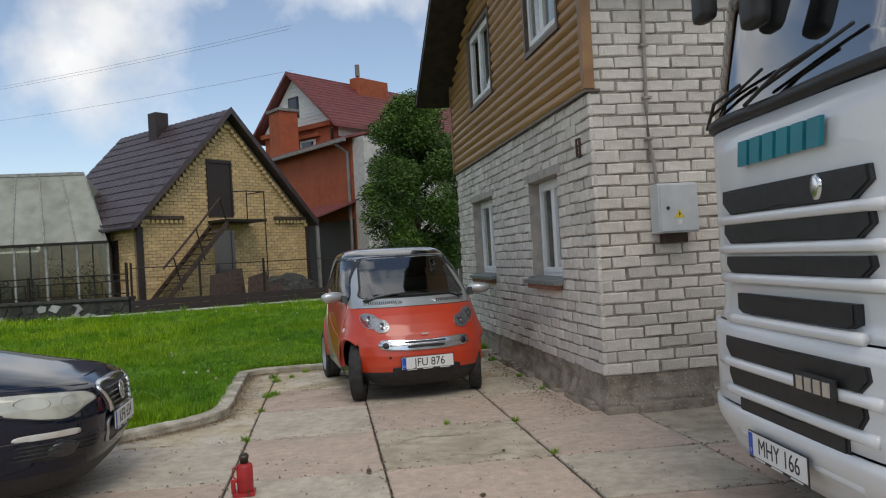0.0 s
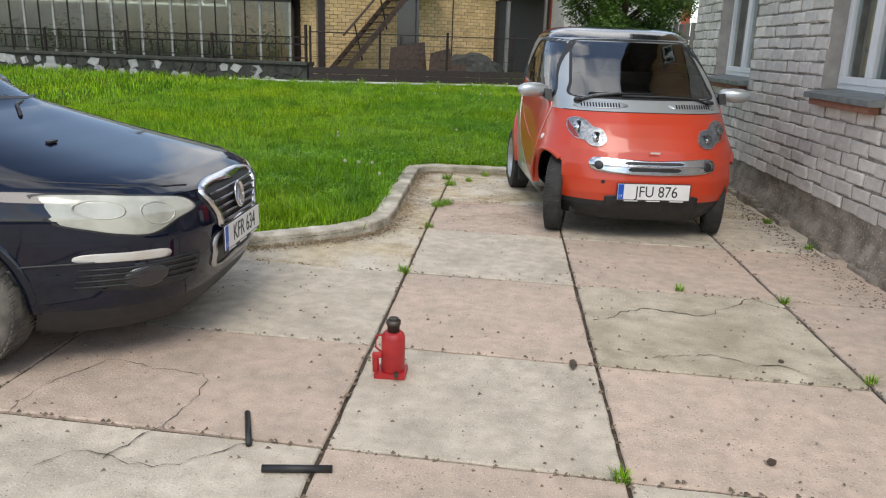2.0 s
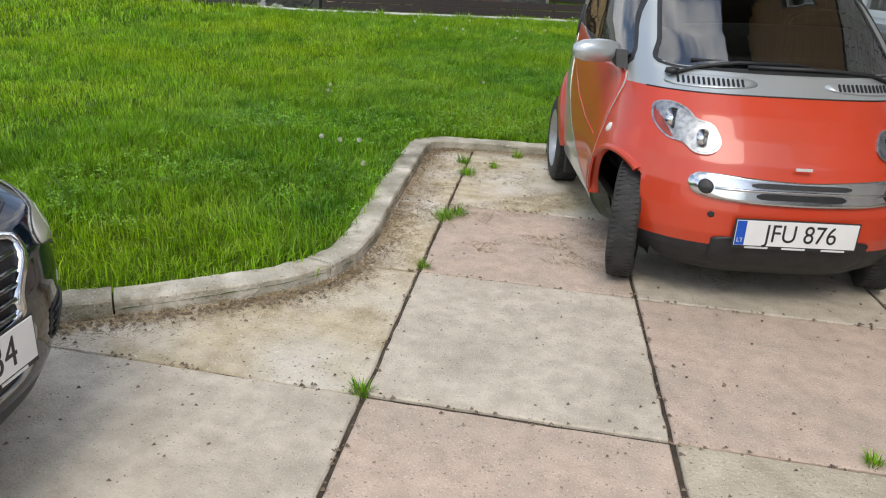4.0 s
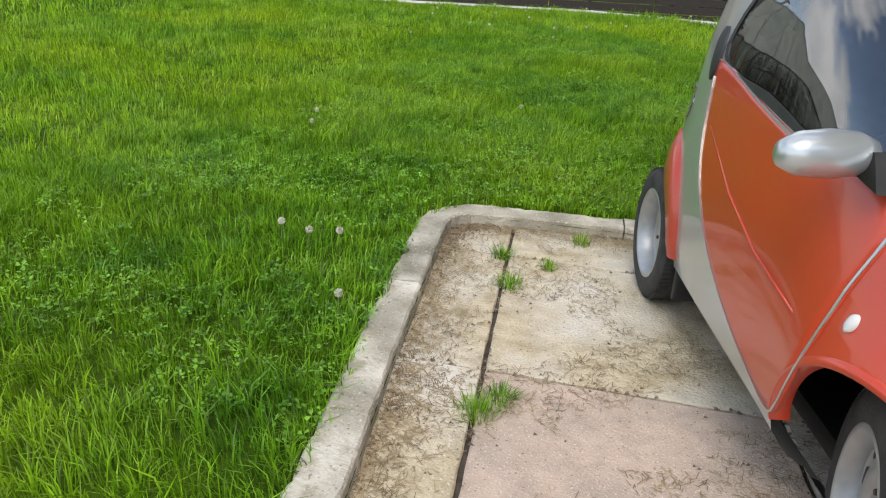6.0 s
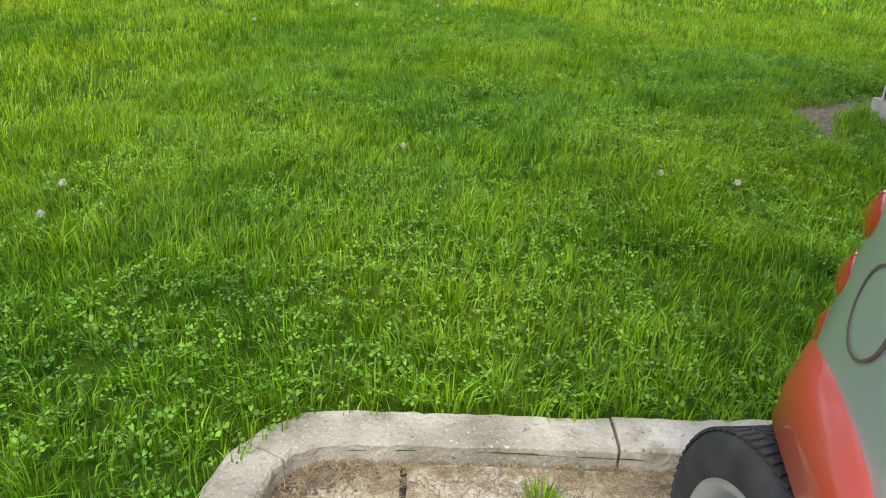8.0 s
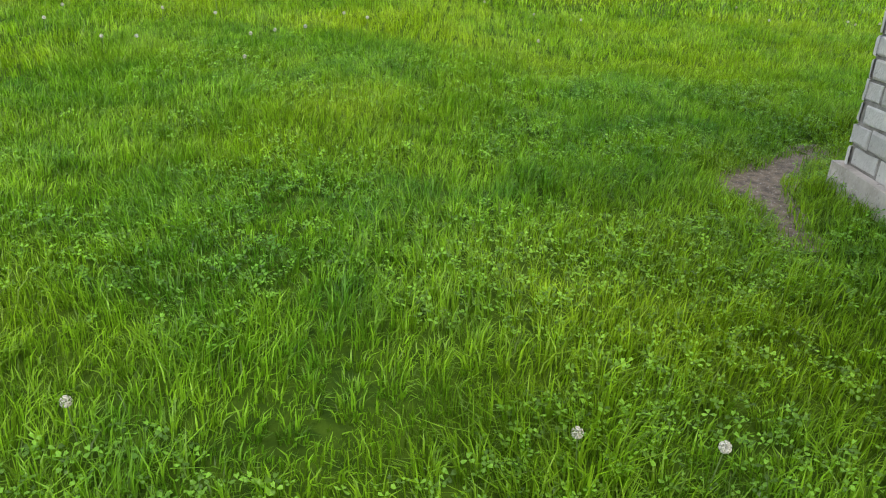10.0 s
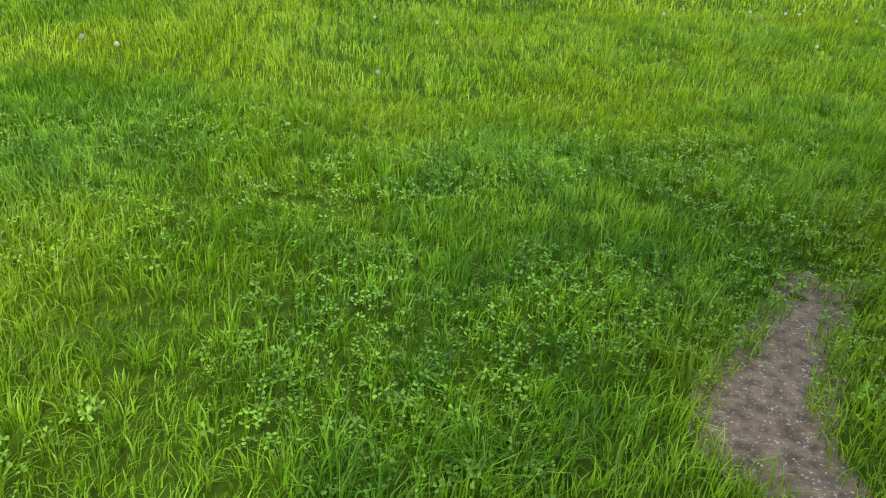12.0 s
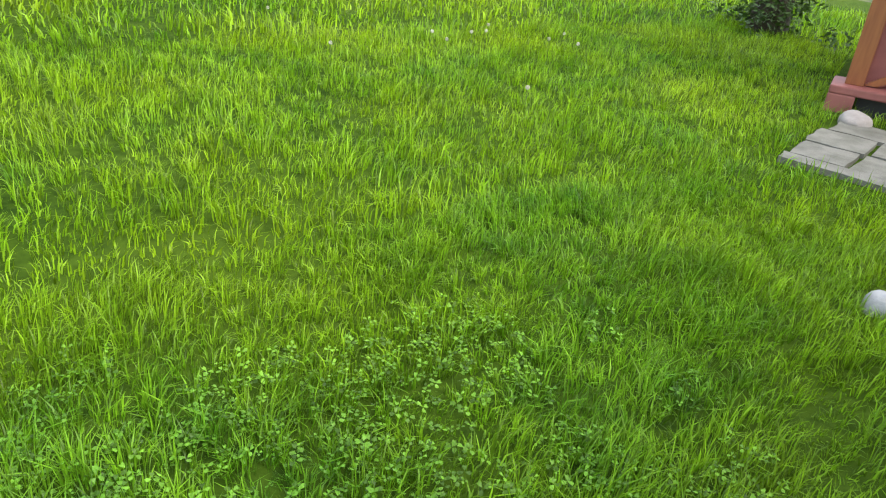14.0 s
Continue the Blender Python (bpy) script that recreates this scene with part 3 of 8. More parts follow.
    for a, b in zip(cuts, cuts[1:]):
        o = [q for q in OPEN_UP if q[0] <= a and q[1] >= b]
        if o:
            bm_prism([(0.02, a, WALL_TOP + 0.01), (0.02, b, WALL_TOP + 0.01), (0.02, b, o[0][2]), (0.02, a, o[0][2])], (0.3, 0, 0), bm)
            bm_prism([(0.02, a, o[0][3]), (0.02, b, o[0][3]), (0.02, b, gable_z(b)), (0.02, a, gable_z(a))], (0.3, 0, 0), bm)
        else:
            bm_prism([(0.02, a, WALL_TOP + 0.01), (0.02, b, WALL_TOP + 0.01), (0.02, b, gable_z(b)), (0.02, a, gable_z(a))], (0.3, 0, 0), bm)
    gable = part("gable_wall", bm, M_SIDING_TRIM, house, "brown log siding on the gable")
    pitch, k = 0.118, 0
    z = WALL_TOP + 0.012
    while z < gable_z(HOUSE_L / 2) - 0.05:
        half = (z + pitch - EAVE_Z) / 0.523 - 0.05
        a0, a1 = max(0.05, half), min(HOUSE_L - 0.05, HOUSE_L - half)
        runs = [(a0, a1)]
        for o in OPEN_UP:
            if z + pitch > o[2] - 0.04 and z < o[3] + 0.04:
                runs = [r for (p, q) in runs for r in ((p, min(q, o[0] - 0.04)), (max(p, o[1] + 0.04), q)) if r[1] - r[0] > 0.05]
        for p, q in runs:
            prof = [(0.018, 0.0), (-0.004, 0.004)] + [(-0.012 - 0.022 * math.sin(math.pi * t), 0.012 + (pitch - 0.016) * t) for t in (0, 0.2, 0.4, 0.6, 0.8, 1.0)] + [(0.018, pitch)]
            part("siding_board", bm_prism([(x, p, z + h) for x, h in prof], (0, q - p, 0)), M_SIDING, gable)
        z += pitch
    part("corner_board", bm_box(-0.045, -0.03, WALL_TOP + 0.012, 0.05, 0.05, EAVE_Z + 0.1, 0.006), M_SIDING_TRIM, house, "brown corner board")
    part("corner_board", bm_box(-0.045, HOUSE_L - 0.05, WALL_TOP + 0.012, 0.05, HOUSE_L + 0.03, EAVE_Z + 0.1, 0.006), M_SIDING_TRIM, house, "brown corner board")
    for o in OPEN_UP:
        win = window_unit(house, o[0], o[1], o[2], o[3], 0.0)
        bm = bmesh.new()
        for a, b, c, d in ((o[0] - 0.05, o[1] + 0.05, o[2] - 0.05, o[2]), (o[0] - 0.05, o[1] + 0.05, o[3], o[3] + 0.05), (o[0] - 0.05, o[0], o[2], o[3]), (o[1], o[1] + 0.05, o[2], o[3])):
            bm_box(-0.045, a, c, 0.02, b, d, bm=bm)
        part("casing", bm, M_FLASH, win, "dark brown window casing")
    # roof with its overhangs
    rid = HOUSE_L / 2
    for sgn in (-1, 1):
        end = rid + sgn * (rid + 0.42)
        z_end, z_rid = EAVE_Z - 0.523 * 0.37, EAVE_Z + 0.523 * (rid + 0.05)
        vs = []
        for x in (-0.55, HOUSE_W + 0.5):
            for t in (0.0, 0.09):
                vs += [(x, rid, z_rid + t), (x, end, z_end + t)]
        fs = [(0, 1, 5, 4), (2, 6, 7, 3), (0, 2, 3, 1), (4, 5, 7, 6), (1, 3, 7, 5), (0, 4, 6, 2)]
        ob = new("roof", mesh_of("roof", vs, fs, M_SOFFIT))
        ob.parent = house
        ob["label"] = "dark brown roof slope with boarded soffit"
        bm = bmesh.new()
        n = 60
        rows = [[(-0.56 + (HOUSE_W + 1.06) * k / (n * 4), rid + (end + sgn * 0.05 - rid) * t, z_rid + 0.1 + (z_end - 0.026 - z_rid) * t + 0.018 * math.sin(k * math.tau / 4)) for k in range(n * 4 + 1)] for t in (0, 0.5, 1)]
        part("roof_sheet", bm_grid(rows), M_SOFFIT, ob, "corrugated dark metal roof sheet", True)
    # vent, electric box and its pipe on the brick
    bm = bmesh.new()
    for a, b, c, d in ((0.25, 0.34, 2.22, 2.235), (0.25, 0.34, 2.365, 2.38), (0.25, 0.265, 2.235, 2.365), (0.325, 0.34, 2.235, 2.365)):
        bm_box(-0.02, a, c, 0.01, b, d, bm=bm)
    part("wall_vent", bm, M_RUSTSTEEL, house, "small rusty vent frame in the brick")


build_house()

ebox = thing("meter_box", "grey steel electricity box with a warning triangle on the brick wall", "electric box", HOUSE_M)
part("body", bm_box(0.49, -0.17, 1.49, 0.85, -0.008, 1.91, 0.01), M_BOXGREY, ebox)
part("door", bm_box(0.505, -0.182, 1.505, 0.838, -0.168, 1.895, 0.005), M_BOXGREY, ebox)
lk = part("lock", bm_lathe([(0.0, 0), (0.014, 0), (0.016, 0.008), (0.0, 0.008)], 16, axis="Y"), M_BLACK, ebox, "black round lock")
lk.location = (0.57, -0.19, 1.70)
part("warning_sign", bm_prism([(0.625, -0.1835, 1.615), (0.715, -0.1835, 1.615), (0.67, -0.1835, 1.69)], (0, 0.002, 0)), M_YELLOW, ebox, "yellow warning triangle")
part("lightning_mark", bm_prism([(0.674, -0.1845, 1.672), (0.660, -0.1845, 1.645), (0.668, -0.1845, 1.645), (0.664, -0.1845, 1.622), (0.682, -0.1845, 1.652), (0.673, -0.1845, 1.652)], (0, 0.001, 0)), M_BLACK, ebox)
part("label_plate", bm_box(0.645, -0.184, 1.56, 0.69, -0.181, 1.6), M_LABELW, ebox, "small pale label")
part("foot_block", bm_box(0.56, -0.1, 1.41, 0.78, -0.008, 1.49, 0.01), M_RUSTSTEEL, ebox, "rusty bracket under the box")
conduit = thing("cable_pipe", "thin grey cable pipe clipped up the brick wall", "pipe", HOUSE_M)
part("pipe", bm_tube([(0.55, -0.045, 1.9), (0.54, -0.045, 2.05), (0.50, -0.045, 2.3), (0.495, -0.045, 2.6), (0.51, -0.045, 3.2), (0.54, -0.045, 4.05)], 0.016, 10), M_PIPE, conduit, smooth=True)
for z in (2.3, 2.65, 3.1, 3.6):
    part("clip", bm_box(0.47, -0.07, z, 0.54, -0.005, z + 0.02), M_PIPE, conduit)

# low rear wing of the house
M_PALEPLINTH = mat("pale_plinth", (0.66, 0.58, 0.49), (0.42, 0.36, 0.29), 7, 0.93, bump=1.0, bump_scale=35, speck=0.5, speck_scale=60, detail=10)
annex = thing("rear_wing", "low white brick rear wing on a rough plinth", "house")
AN_M = pose(0.225, 15.36, 0, 0, 0, 4)
annex.matrix_basis = AN_M
wa = part("wall_west", bm_box(0.012, -2.4, 0.2, 0.4, -0.013, 2.4), M_MORTAR, annex, "white brick wall")
lay_bricks(wa, brick_spots(-2.4, 0.002, 0.2, 2.4, [], course=0.122, seed=21), lambda s, z: pose(0.0, s, z, 0, 0, -90) @ Matrix.Diagonal((1, 1, 1.22, 1)), lambda p: p[1] - p[0], 22)
wb = part("wall_north", bm_box(0.4, -0.4, 0.2, 5.0, -0.012, 2.4), M_MORTAR, annex, "white brick wall")
lay_bricks(wb, brick_spots(-0.002, 4.6, 0.2, 2.4, [], course=0.122, seed=22), lambda s, z: pose(s, 0.0, z, 0, 0, 180) @ Matrix.Diagonal((1, 1, 1.22, 1)), lambda p: p[0] + p[1], 23)
bm = bm_box(-0.05, -2.4, -0.1, 5.0, 0.05, 0.2)
bmesh.ops.subdivide_edges(bm, edges=bm.edges[:], cuts=16, use_grid_fill=True)
for v in bm.verts:
    v.co += Vector((0.02, 0.02, 0.008)) * noise.noise(v.co * 6)
part("plinth", bm, M_PALEPLINTH, annex, "pale crumbling plinth")
part("roof", bm_box(-0.15, -2.4, 2.4, 5.0, 0.2, 2.55), M_SOFFIT, annex, "flat dark roof")


# ---- vehicles ----
M_RED = mat("red_paint", (0.55, 0.046, 0.012), (0.51, 0.042, 0.011), 2, 0.38, coat=0.6, big=(0.44, 0.062, 0.025), big_scale=5, big_amount=0.25)
M_REDFADE = mat("faded_red", (0.42, 0.062, 0.035), (0.45, 0.045, 0.018), 5, 0.45, coat=0.5)
M_SILVER = mat("silver_paint", (0.50, 0.53, 0.53), (0.46, 0.49, 0.49), 3, 0.30, metal=0.55, coat=0.7)
M_NAVY = mat("navy_paint", (0.003, 0.006, 0.018), (0.002, 0.004, 0.012), 4, 0.05, metal=0.0, coat=0.0, spec=0.55, bump=0.01, bump_scale=4)
M_TRUCKWHITE = mat("white_lacquer", (0.74, 0.75, 0.75), (0.70, 0.71, 0.71), 3, 0.3, coat=0.6)
M_CHROME = mat("chrome", (0.72, 0.73, 0.74), (0.64, 0.65, 0.66), 12, 0.18, metal=1.0)
M_ALLOY = mat("alloy", (0.50, 0.50, 0.49), (0.38, 0.38, 0.37), 8, 0.38, metal=0.8)
M_STEELRIM = mat("rim_silver", (0.48, 0.49, 0.49), (0.34, 0.35, 0.35), 9, 0.42, metal=0.6)
M_TYRE = mat("tyre_rubber", (0.045, 0.043, 0.040), (0.022, 0.022, 0.021), 14, 0.85, bump=0.4, bump_scale=90)
M_TYREDUST = mat("dusty_tyre", (0.16, 0.145, 0.12), (0.05, 0.047, 0.043), 10, 0.9, bump=0.4, bump_scale=60)
M_CARGLASS = glass_mat("car_glass", (0.60, 0.66, 0.66), 0.0, 2.4)
M_CABGLASS = glass_mat("cab_glass", (0.22, 0.26, 0.28), 0.0, 4.0)
M_LAMPSILVER = mat("lamp_silver", (0.50, 0.51, 0.52), (0.26, 0.27, 0.28), 46, 0.3, metal=0.8)
M_LENS = glass_mat("lamp_lens", (0.95, 0.96, 0.96), 0.03, 1.3)
M_HAZYLENS = mat("hazy_lens", (0.50, 0.50, 0.42), (0.33, 0.33, 0.27), 7, 0.22, coat=0.8, big=(0.62, 0.62, 0.55), big_scale=6)
M_PLATE = mat("plate_white", (0.78, 0.78, 0.76), (0.72, 0.72, 0.70), 9, 0.4)
M_EUBLUE = mat("plate_blue", (0.01, 0.09, 0.50), None, 9, 0.4)
M_TEAL = mat("teal_badge", (0.012, 0.22, 0.27), (0.01, 0.18, 0.23), 6, 0.35)
M_REDLAMP = mat("red_lamp", (0.45, 0.02, 0.015), None, 9, 0.2, coat=0.8)
M_SEAT = mat("seat_cloth", (0.05, 0.05, 0.055), (0.03, 0.03, 0.033), 30, 0.9)
M_FOGCLEAR = mat("clear_indicator", (0.60, 0.60, 0.56), (0.50, 0.45, 0.38), 7, 0.25, coat=0.6)
M_DARKROOF = mat("dark_roof", (0.018, 0.020, 0.024), None, 5, 0.15, coat=0.8)


class Shell:
    """A car body as a stack of rounded plan outlines; x forward, y left, z up."""

    def __init__(self, rows, p_low, p_high, z_mid, bulges=(), p_tail=None):
        self.z = [r[0] for r in rows]
        self.xf, self.xr, self.w = [r[1] for r in rows], [r[2] for r in rows], [r[3] for r in rows]
        self.p_low, self.p_high, self.z_mid, self.bulges, self.p_tail = p_low, p_high, z_mid, bulges, p_tail

    def dims(self, z):
        xf, xr, w = (float(np.interp(z, self.z, v)) for v in (self.xf, self.xr, self.w))
        t = smooth01(self.z_mid - 0.15, self.z_mid + 0.15, z)
        return (xf + xr) / 2, (xf - xr) / 2, w, self.p_low * (1 - t) + self.p_high * t

    def bulge(self, x, z):
        return sum(a * math.exp(-((x - bx) / sx) ** 2 - ((z - bz) / sz) ** 2) for a, bx, sx, bz, sz in self.bulges)

    def ring(self, th, z):
        xc, hx, w, p = self.dims(z)
        c, s = math.cos(th), math.sin(th)
        p = self.p_tail if self.p_tail and c < 0 else p
        x = xc + hx * math.copysign(abs(c) ** (2 / p), c)
        y = w * math.copysign(abs(s) ** (2 / p), s)
        return Vector((x, y + math.copysign(self.bulge(x, z) * min(1, abs(y) / w * 1.1) ** 2, y), z))

    def side(self, sign):
        def f(x, z, off=0.0):
            xc, hx, w, p = self.dims(z)
            p = self.p_tail if self.p_tail and x < xc else p
            y = w * max(0.0, 1 - min(1.0, abs((x - xc) / hx)) ** p) ** (1 / p)
            return Vector((x, sign * (y + self.bulge(x, z) + off), z))
        return f

    def nose(self, y, z, off=0.0):
        xc, hx, w, p = self.dims(z)
        x = xc + hx * max(0.0, 1 - min(1.0, abs(y / w)) ** p) ** (1 / p)
        return Vector((x + off, y, z))

    def tail(self, y, z, off=0.0):
        xc, hx, w, p = self.dims(z)
        p = self.p_tail or p
        x = xc - hx * max(0.0, 1 - min(1.0, abs(y / w)) ** p) ** (1 / p)
        return Vector((x - off, y, z))

    def skins(self, classify, zs, columns=220, shrink=0.0, snap=None):
        """Faces sorted into named skins; a face classified as None is left open."""
        out = {}
        pts = []
        for z in zs:
            pts.append([])
            for k in range(columns):
                v = self.ring(k * math.tau / columns, z)
                if shrink:
                    xc, hx, w, p = self.dims(z)
                    v = Vector((xc + (v.x - xc) * (1 - shrink / hx), v.y * (1 - shrink / w), v.z - (shrink * 0.5 if z > 1.2 else 0)))
                pts[-1].append(snap(v) if snap else v)
        for j in range(len(zs) - 1):
            for k in range(columns):
                kk = (k + 1) % columns
                quad = (pts[j][k], pts[j][kk], pts[j + 1][kk], pts[j + 1][k])
                mid = (quad[0] + quad[1] + quad[2] + quad[3]) / 4
                name = classify(mid)
                if name:
                    out.setdefault(name, []).append(((j, k), (j, kk), (j + 1, kk), (j + 1, k)))
        meshes = {}
        for name, quads in out.items():
            bm = bmesh.new()
            made = {}
            for q in quads:
                vs = []
                for key in q:
                    if key not in made:
                        made[key] = bm.verts.new(pts[key[0]][key[1]])
                    if made[key] not in vs:
                        vs.append(made[key])
                if len(vs) > 2:
                    try:
                        bm.faces.new(vs)
                    except ValueError:
                        pass
            bmesh.ops.remove_doubles(bm, verts=bm.verts[:], dist=1e-5)
            meshes[name] = bm
        return meshes


def spline(points, per=6):
    """A closed smooth line through 2D points."""
    n = len(points)
    out = []
    for i in range(n):
        p0, p1, p2, p3 = (Vector(points[(i + k) % n]) for k in (-1, 0, 1, 2))
        for k in range(per):
            t = k / per
            out.append(0.5 * ((2 * p1) + (p2 - p0) * t + (2 * p0 - 5 * p1 + 4 * p2 - p3) * t * t + (3 * p1 - p0 - 3 * p2 + p3) * t ** 3))
    return out


def blob(outline, mapper, off=0.004, rings=7, skirt=0.012, dome=0.0, smooth=True):
    """A patch that lies on a body's surface inside a 2D outline, with a turned-in rim."""
    pts = [Vector(p) for p in outline]
    c = sum(pts, Vector((0, 0))) / len(pts)
    bm = bmesh.new()
    rows = []
    for r in range(1, rings + 1):
        t = r / rings
        rows.append([bm.verts.new(mapper(*(c + (p - c) * t), off + dome * (1 - t * t))) for p in pts])
    top = bm.verts.new(mapper(c.x, c.y, off + dome))
    n = len(pts)
    for k in range(n):
        bm.faces.new((top, rows[0][k], rows[0][(k + 1) % n]))
    for ra, rb in zip(rows, rows[1:]):
        for k in range(n):
            bm.faces.new((ra[k], rb[k], rb[(k + 1) % n], ra[(k + 1) % n]))
    if skirt:
        low = [bm.verts.new(mapper(*p, off - skirt)) for p in pts]
        for k in range(n):
            bm.faces.new((rows[-1][k], low[k], low[(k + 1) % n], rows[-1][(k + 1) % n]))
    return bm


def band(outline, inner, mapper, off=0.006, skirt=0.012):
    """A strip between two outlines of the same count, on a body's surface."""
    bm = bmesh.new()
    n = len(outline)
    closed = True
    a = [bm.verts.new(mapper(*p, off - skirt)) for p in outline]
    b = [bm.verts.new(mapper(*p, off)) for p in outline]
    c = [bm.verts.new(mapper(*p, off)) for p in inner]
    d = [bm.verts.new(mapper(*p, off - skirt)) for p in inner]
    for ra, rb in ((a, b), (b, c), (c, d)):
        for k in range(n):
            bm.faces.new((ra[k], ra[(k + 1) % n], rb[(k + 1) % n], rb[k]))
    return bm


def shrunk(outline, by):
    c = sum((Vector(p) for p in outline), Vector((0, 0))) / len(outline)
    out = []
    for p in outline:
        v = Vector(p) - c
        out.append(c + v * max(0.0, 1 - by / max(v.length, 1e-6)))
    return out


def arch_band(shell, sign, ax, az, r0, r1, a0=-25, a1=205, off=0.006, push=0.0, n=40, x_to=9.0, swell=0.0):
    """A wheel-arch lip round an axle."""
    f = shell.side(sign)
    rows = []
    for u, o in ((0, off - 0.05), (0, off + push), (0.5, off + push), (1, off + push * 0.4), (1.06, off - 0.02)):
        row = []
        for k in range(n + 1):
            a = radians(a0 + (a1 - a0) * k / n)
            r = r0 + (r1 - r0 + swell * max(0.0, math.sin(a)) ** 1.5) * u
            x, z = min(ax + r * math.cos(a), x_to + r - r0), max(0.17, az + r * math.sin(a))
            row.append(f(x, z, o))
        rows.append(row)
    return bm_grid(rows)


def wheel(parent, m, radius, width, rim_r, style, tyre_mat=None, side=1):
    """A wheel about the y axis, its face towards -y; m places it."""
    w = new("wheel")
    w.parent = parent
    w.matrix_basis = m
    h = width / 2
    prof = [(rim_r, -h * 0.92), (rim_r + 0.012, -h), (radius * 0.86, -h * 1.02), (radius * 0.95, -h * 0.92), (radius * 0.99, -h * 0.75), (radius, -h * 0.4),
            (radius, h * 0.4), (radius * 0.99, h * 0.75), (radius * 0.95, h * 0.92), (radius * 0.86, h * 1.02), (rim_r, h * 0.95)]
    ty = part("tyre", bm_lathe(prof, 64, axis="Y", cap=False), tyre_mat or M_TYRE, w, "worn black rubber tyre", True)
    bm = bmesh.new()
    for k in range(72):
        a = k * math.tau / 72
        for y0, y1, tw in ((-h * 0.86, -h * 0.42, 0.25), (-h * 0.3, h * 0.3, -0.2), (h * 0.42, h * 0.86, 0.25)):
            bm_box(radius * 0.985, y0, -0.008, radius * 1.006, y1, 0.008, bm=bm, m=Matrix.Rotation(a, 4, "Y") @ Matrix.Rotation(tw, 4, "X"))
    tr = part("tread", bm, tyre_mat or M_TYRE, ty)
    tr["kind"] = "stuff"
    # barrel and face of the rim
    dish = 0.055 if style == "steel" else 0.03
    part("rim", bm_lathe([(rim_r + 0.004, -h * 0.96), (rim_r - 0.004, -h * 1.0), (rim_r - 0.014, -h * 0.95), (rim_r - 0.022, -h * 0.7), (rim_r - 0.03, -h * 0.55), (rim_r - 0.034, h * 0.7), (rim_r, h * 0.9)], 64, axis="Y", cap=False), M_STEELRIM if style == "steel" else M_ALLOY, w, "silver wheel rim", True)
    if style == "steel":
        part("disc", bm_lathe([(rim_r - 0.032, -h * 0.22), (rim_r * 0.78, -h * 0.10), (rim_r * 0.62, -h * 0.30), (rim_r * 0.42, -h * 0.34), (rim_r * 0.36, -h * 0.22), (0.035, -h * 0.2), (0.034, -h * 0.34), (0.0, -h * 0.35)], 48, axis="Y", cap=False), M_STEELRIM, w, "plain silver steel wheel disc", True)
        for k in range(10):
            a = k * math.tau / 10
            sl = part("slot", bm_lathe([(0, 0), (0.017, 0), (0.018, -0.004), (0, -0.004)], 12, axis="Y"), M_BLACK, w)
            sl.matrix_basis = Matrix.Rotation(a, 4, "Y") @ Matrix.Translation((rim_r * 0.76, -h * 0.115, 0)) @ Matrix.Diagonal((0.8, 1, 1.5, 1))
        for k in range(3):
            a = k * math.tau / 3 + 0.4
            nut = part("bolt", bm_lathe([(0, -0.012), (0.008, -0.012), (0.01, 0.0), (0, 0)], 6, axis="Y"), M_RUSTSTEEL, w)
            nut.matrix_basis = Matrix.Rotation(a, 4, "Y") @ Matrix.Translation((0.056, -h * 0.24, 0))
    else:
        part("brake_disc", bm_lathe([(0, 0.0), (rim_r * 0.72, 0.0), (rim_r * 0.72, 0.02), (0, 0.02)], 40, axis="Y"), M_BLACK, w, "dark brake disc")
        for k in range(6):
            a = k * math.tau / 6 + 0.25
            bm = bmesh.new()
            rows = []
            for t, wd, y in ((0.05, 0.034, -h * 0.80), (0.45, 0.028, -h * 0.86), (0.85, 0.040, -h * 0.90), (1.0, 0.052, -h * 0.92)):
                r = rim_r * t * 0.97
                rows.append([(r, y + 0.03, -wd), (r, y + 0.004, -wd), (r, y, -wd * 0.7), (r, y, wd * 0.7), (r, y + 0.004, wd), (r, y + 0.03, wd)])
            sp = part("spoke", bm_grid(rows), M_ALLOY, w, smooth=False)
            sp.matrix_basis = Matrix.Rotation(a, 4, "Y")
        part("hub_cap", bm_lathe([(0.044, -h * 0.84), (0.044, -h * 0.98), (0.036, -h * 1.02), (0, -h * 1.03)], 32, axis="Y"), M_ALLOY, w, smooth=True)
        part("hub_badge", bm_lathe([(0.030, -h * 1.03), (0.030, -h * 1.045), (0, -h * 1.05)], 24, axis="Y"), M_BLACK, w, "dark round centre badge")
    return w


def number_plate(parent, m, text, frame_label="number plate"):
    pl = new("number_plate")
    pl.parent = parent
    pl.matrix_basis = m
    pl["label"] = frame_label
    part("plate_holder", bm_box(-0.268, -0.004, -0.072, 0.268, 0.002, 0.062, 0.003), M_BLACK, pl, "black plastic plate holder")
    part("plate", bm_box(-0.26, -0.007, -0.056, 0.26, -0.003, 0.056, 0.001), M_PLATE, pl, "white registration plate")
    part("country_strip", bm_box(-0.258, -0.0085, -0.054, -0.218, -0.0065, 0.054), M_EUBLUE, pl, "blue country strip")
    lettering("plate_text", text, 0.112, M_BLACK, pose(0.02, -0.0075, -0.002, 90, 0, 0) @ Matrix.Diagonal((0.86, 1, 1, 1)), pl, 0.0008)
    lettering("country_code", "LT", 0.026, M_LABELW, pose(-0.238, -0.009, -0.032, 90, 0, 0), pl, 0.0004)
    for x in (-0.21, -0.05, 0.12):
        part("holder_mark", bm_box(x, -0.0055, -0.069, x + 0.10, -0.0035, -0.061), M_LABELW, pl)
    return pl


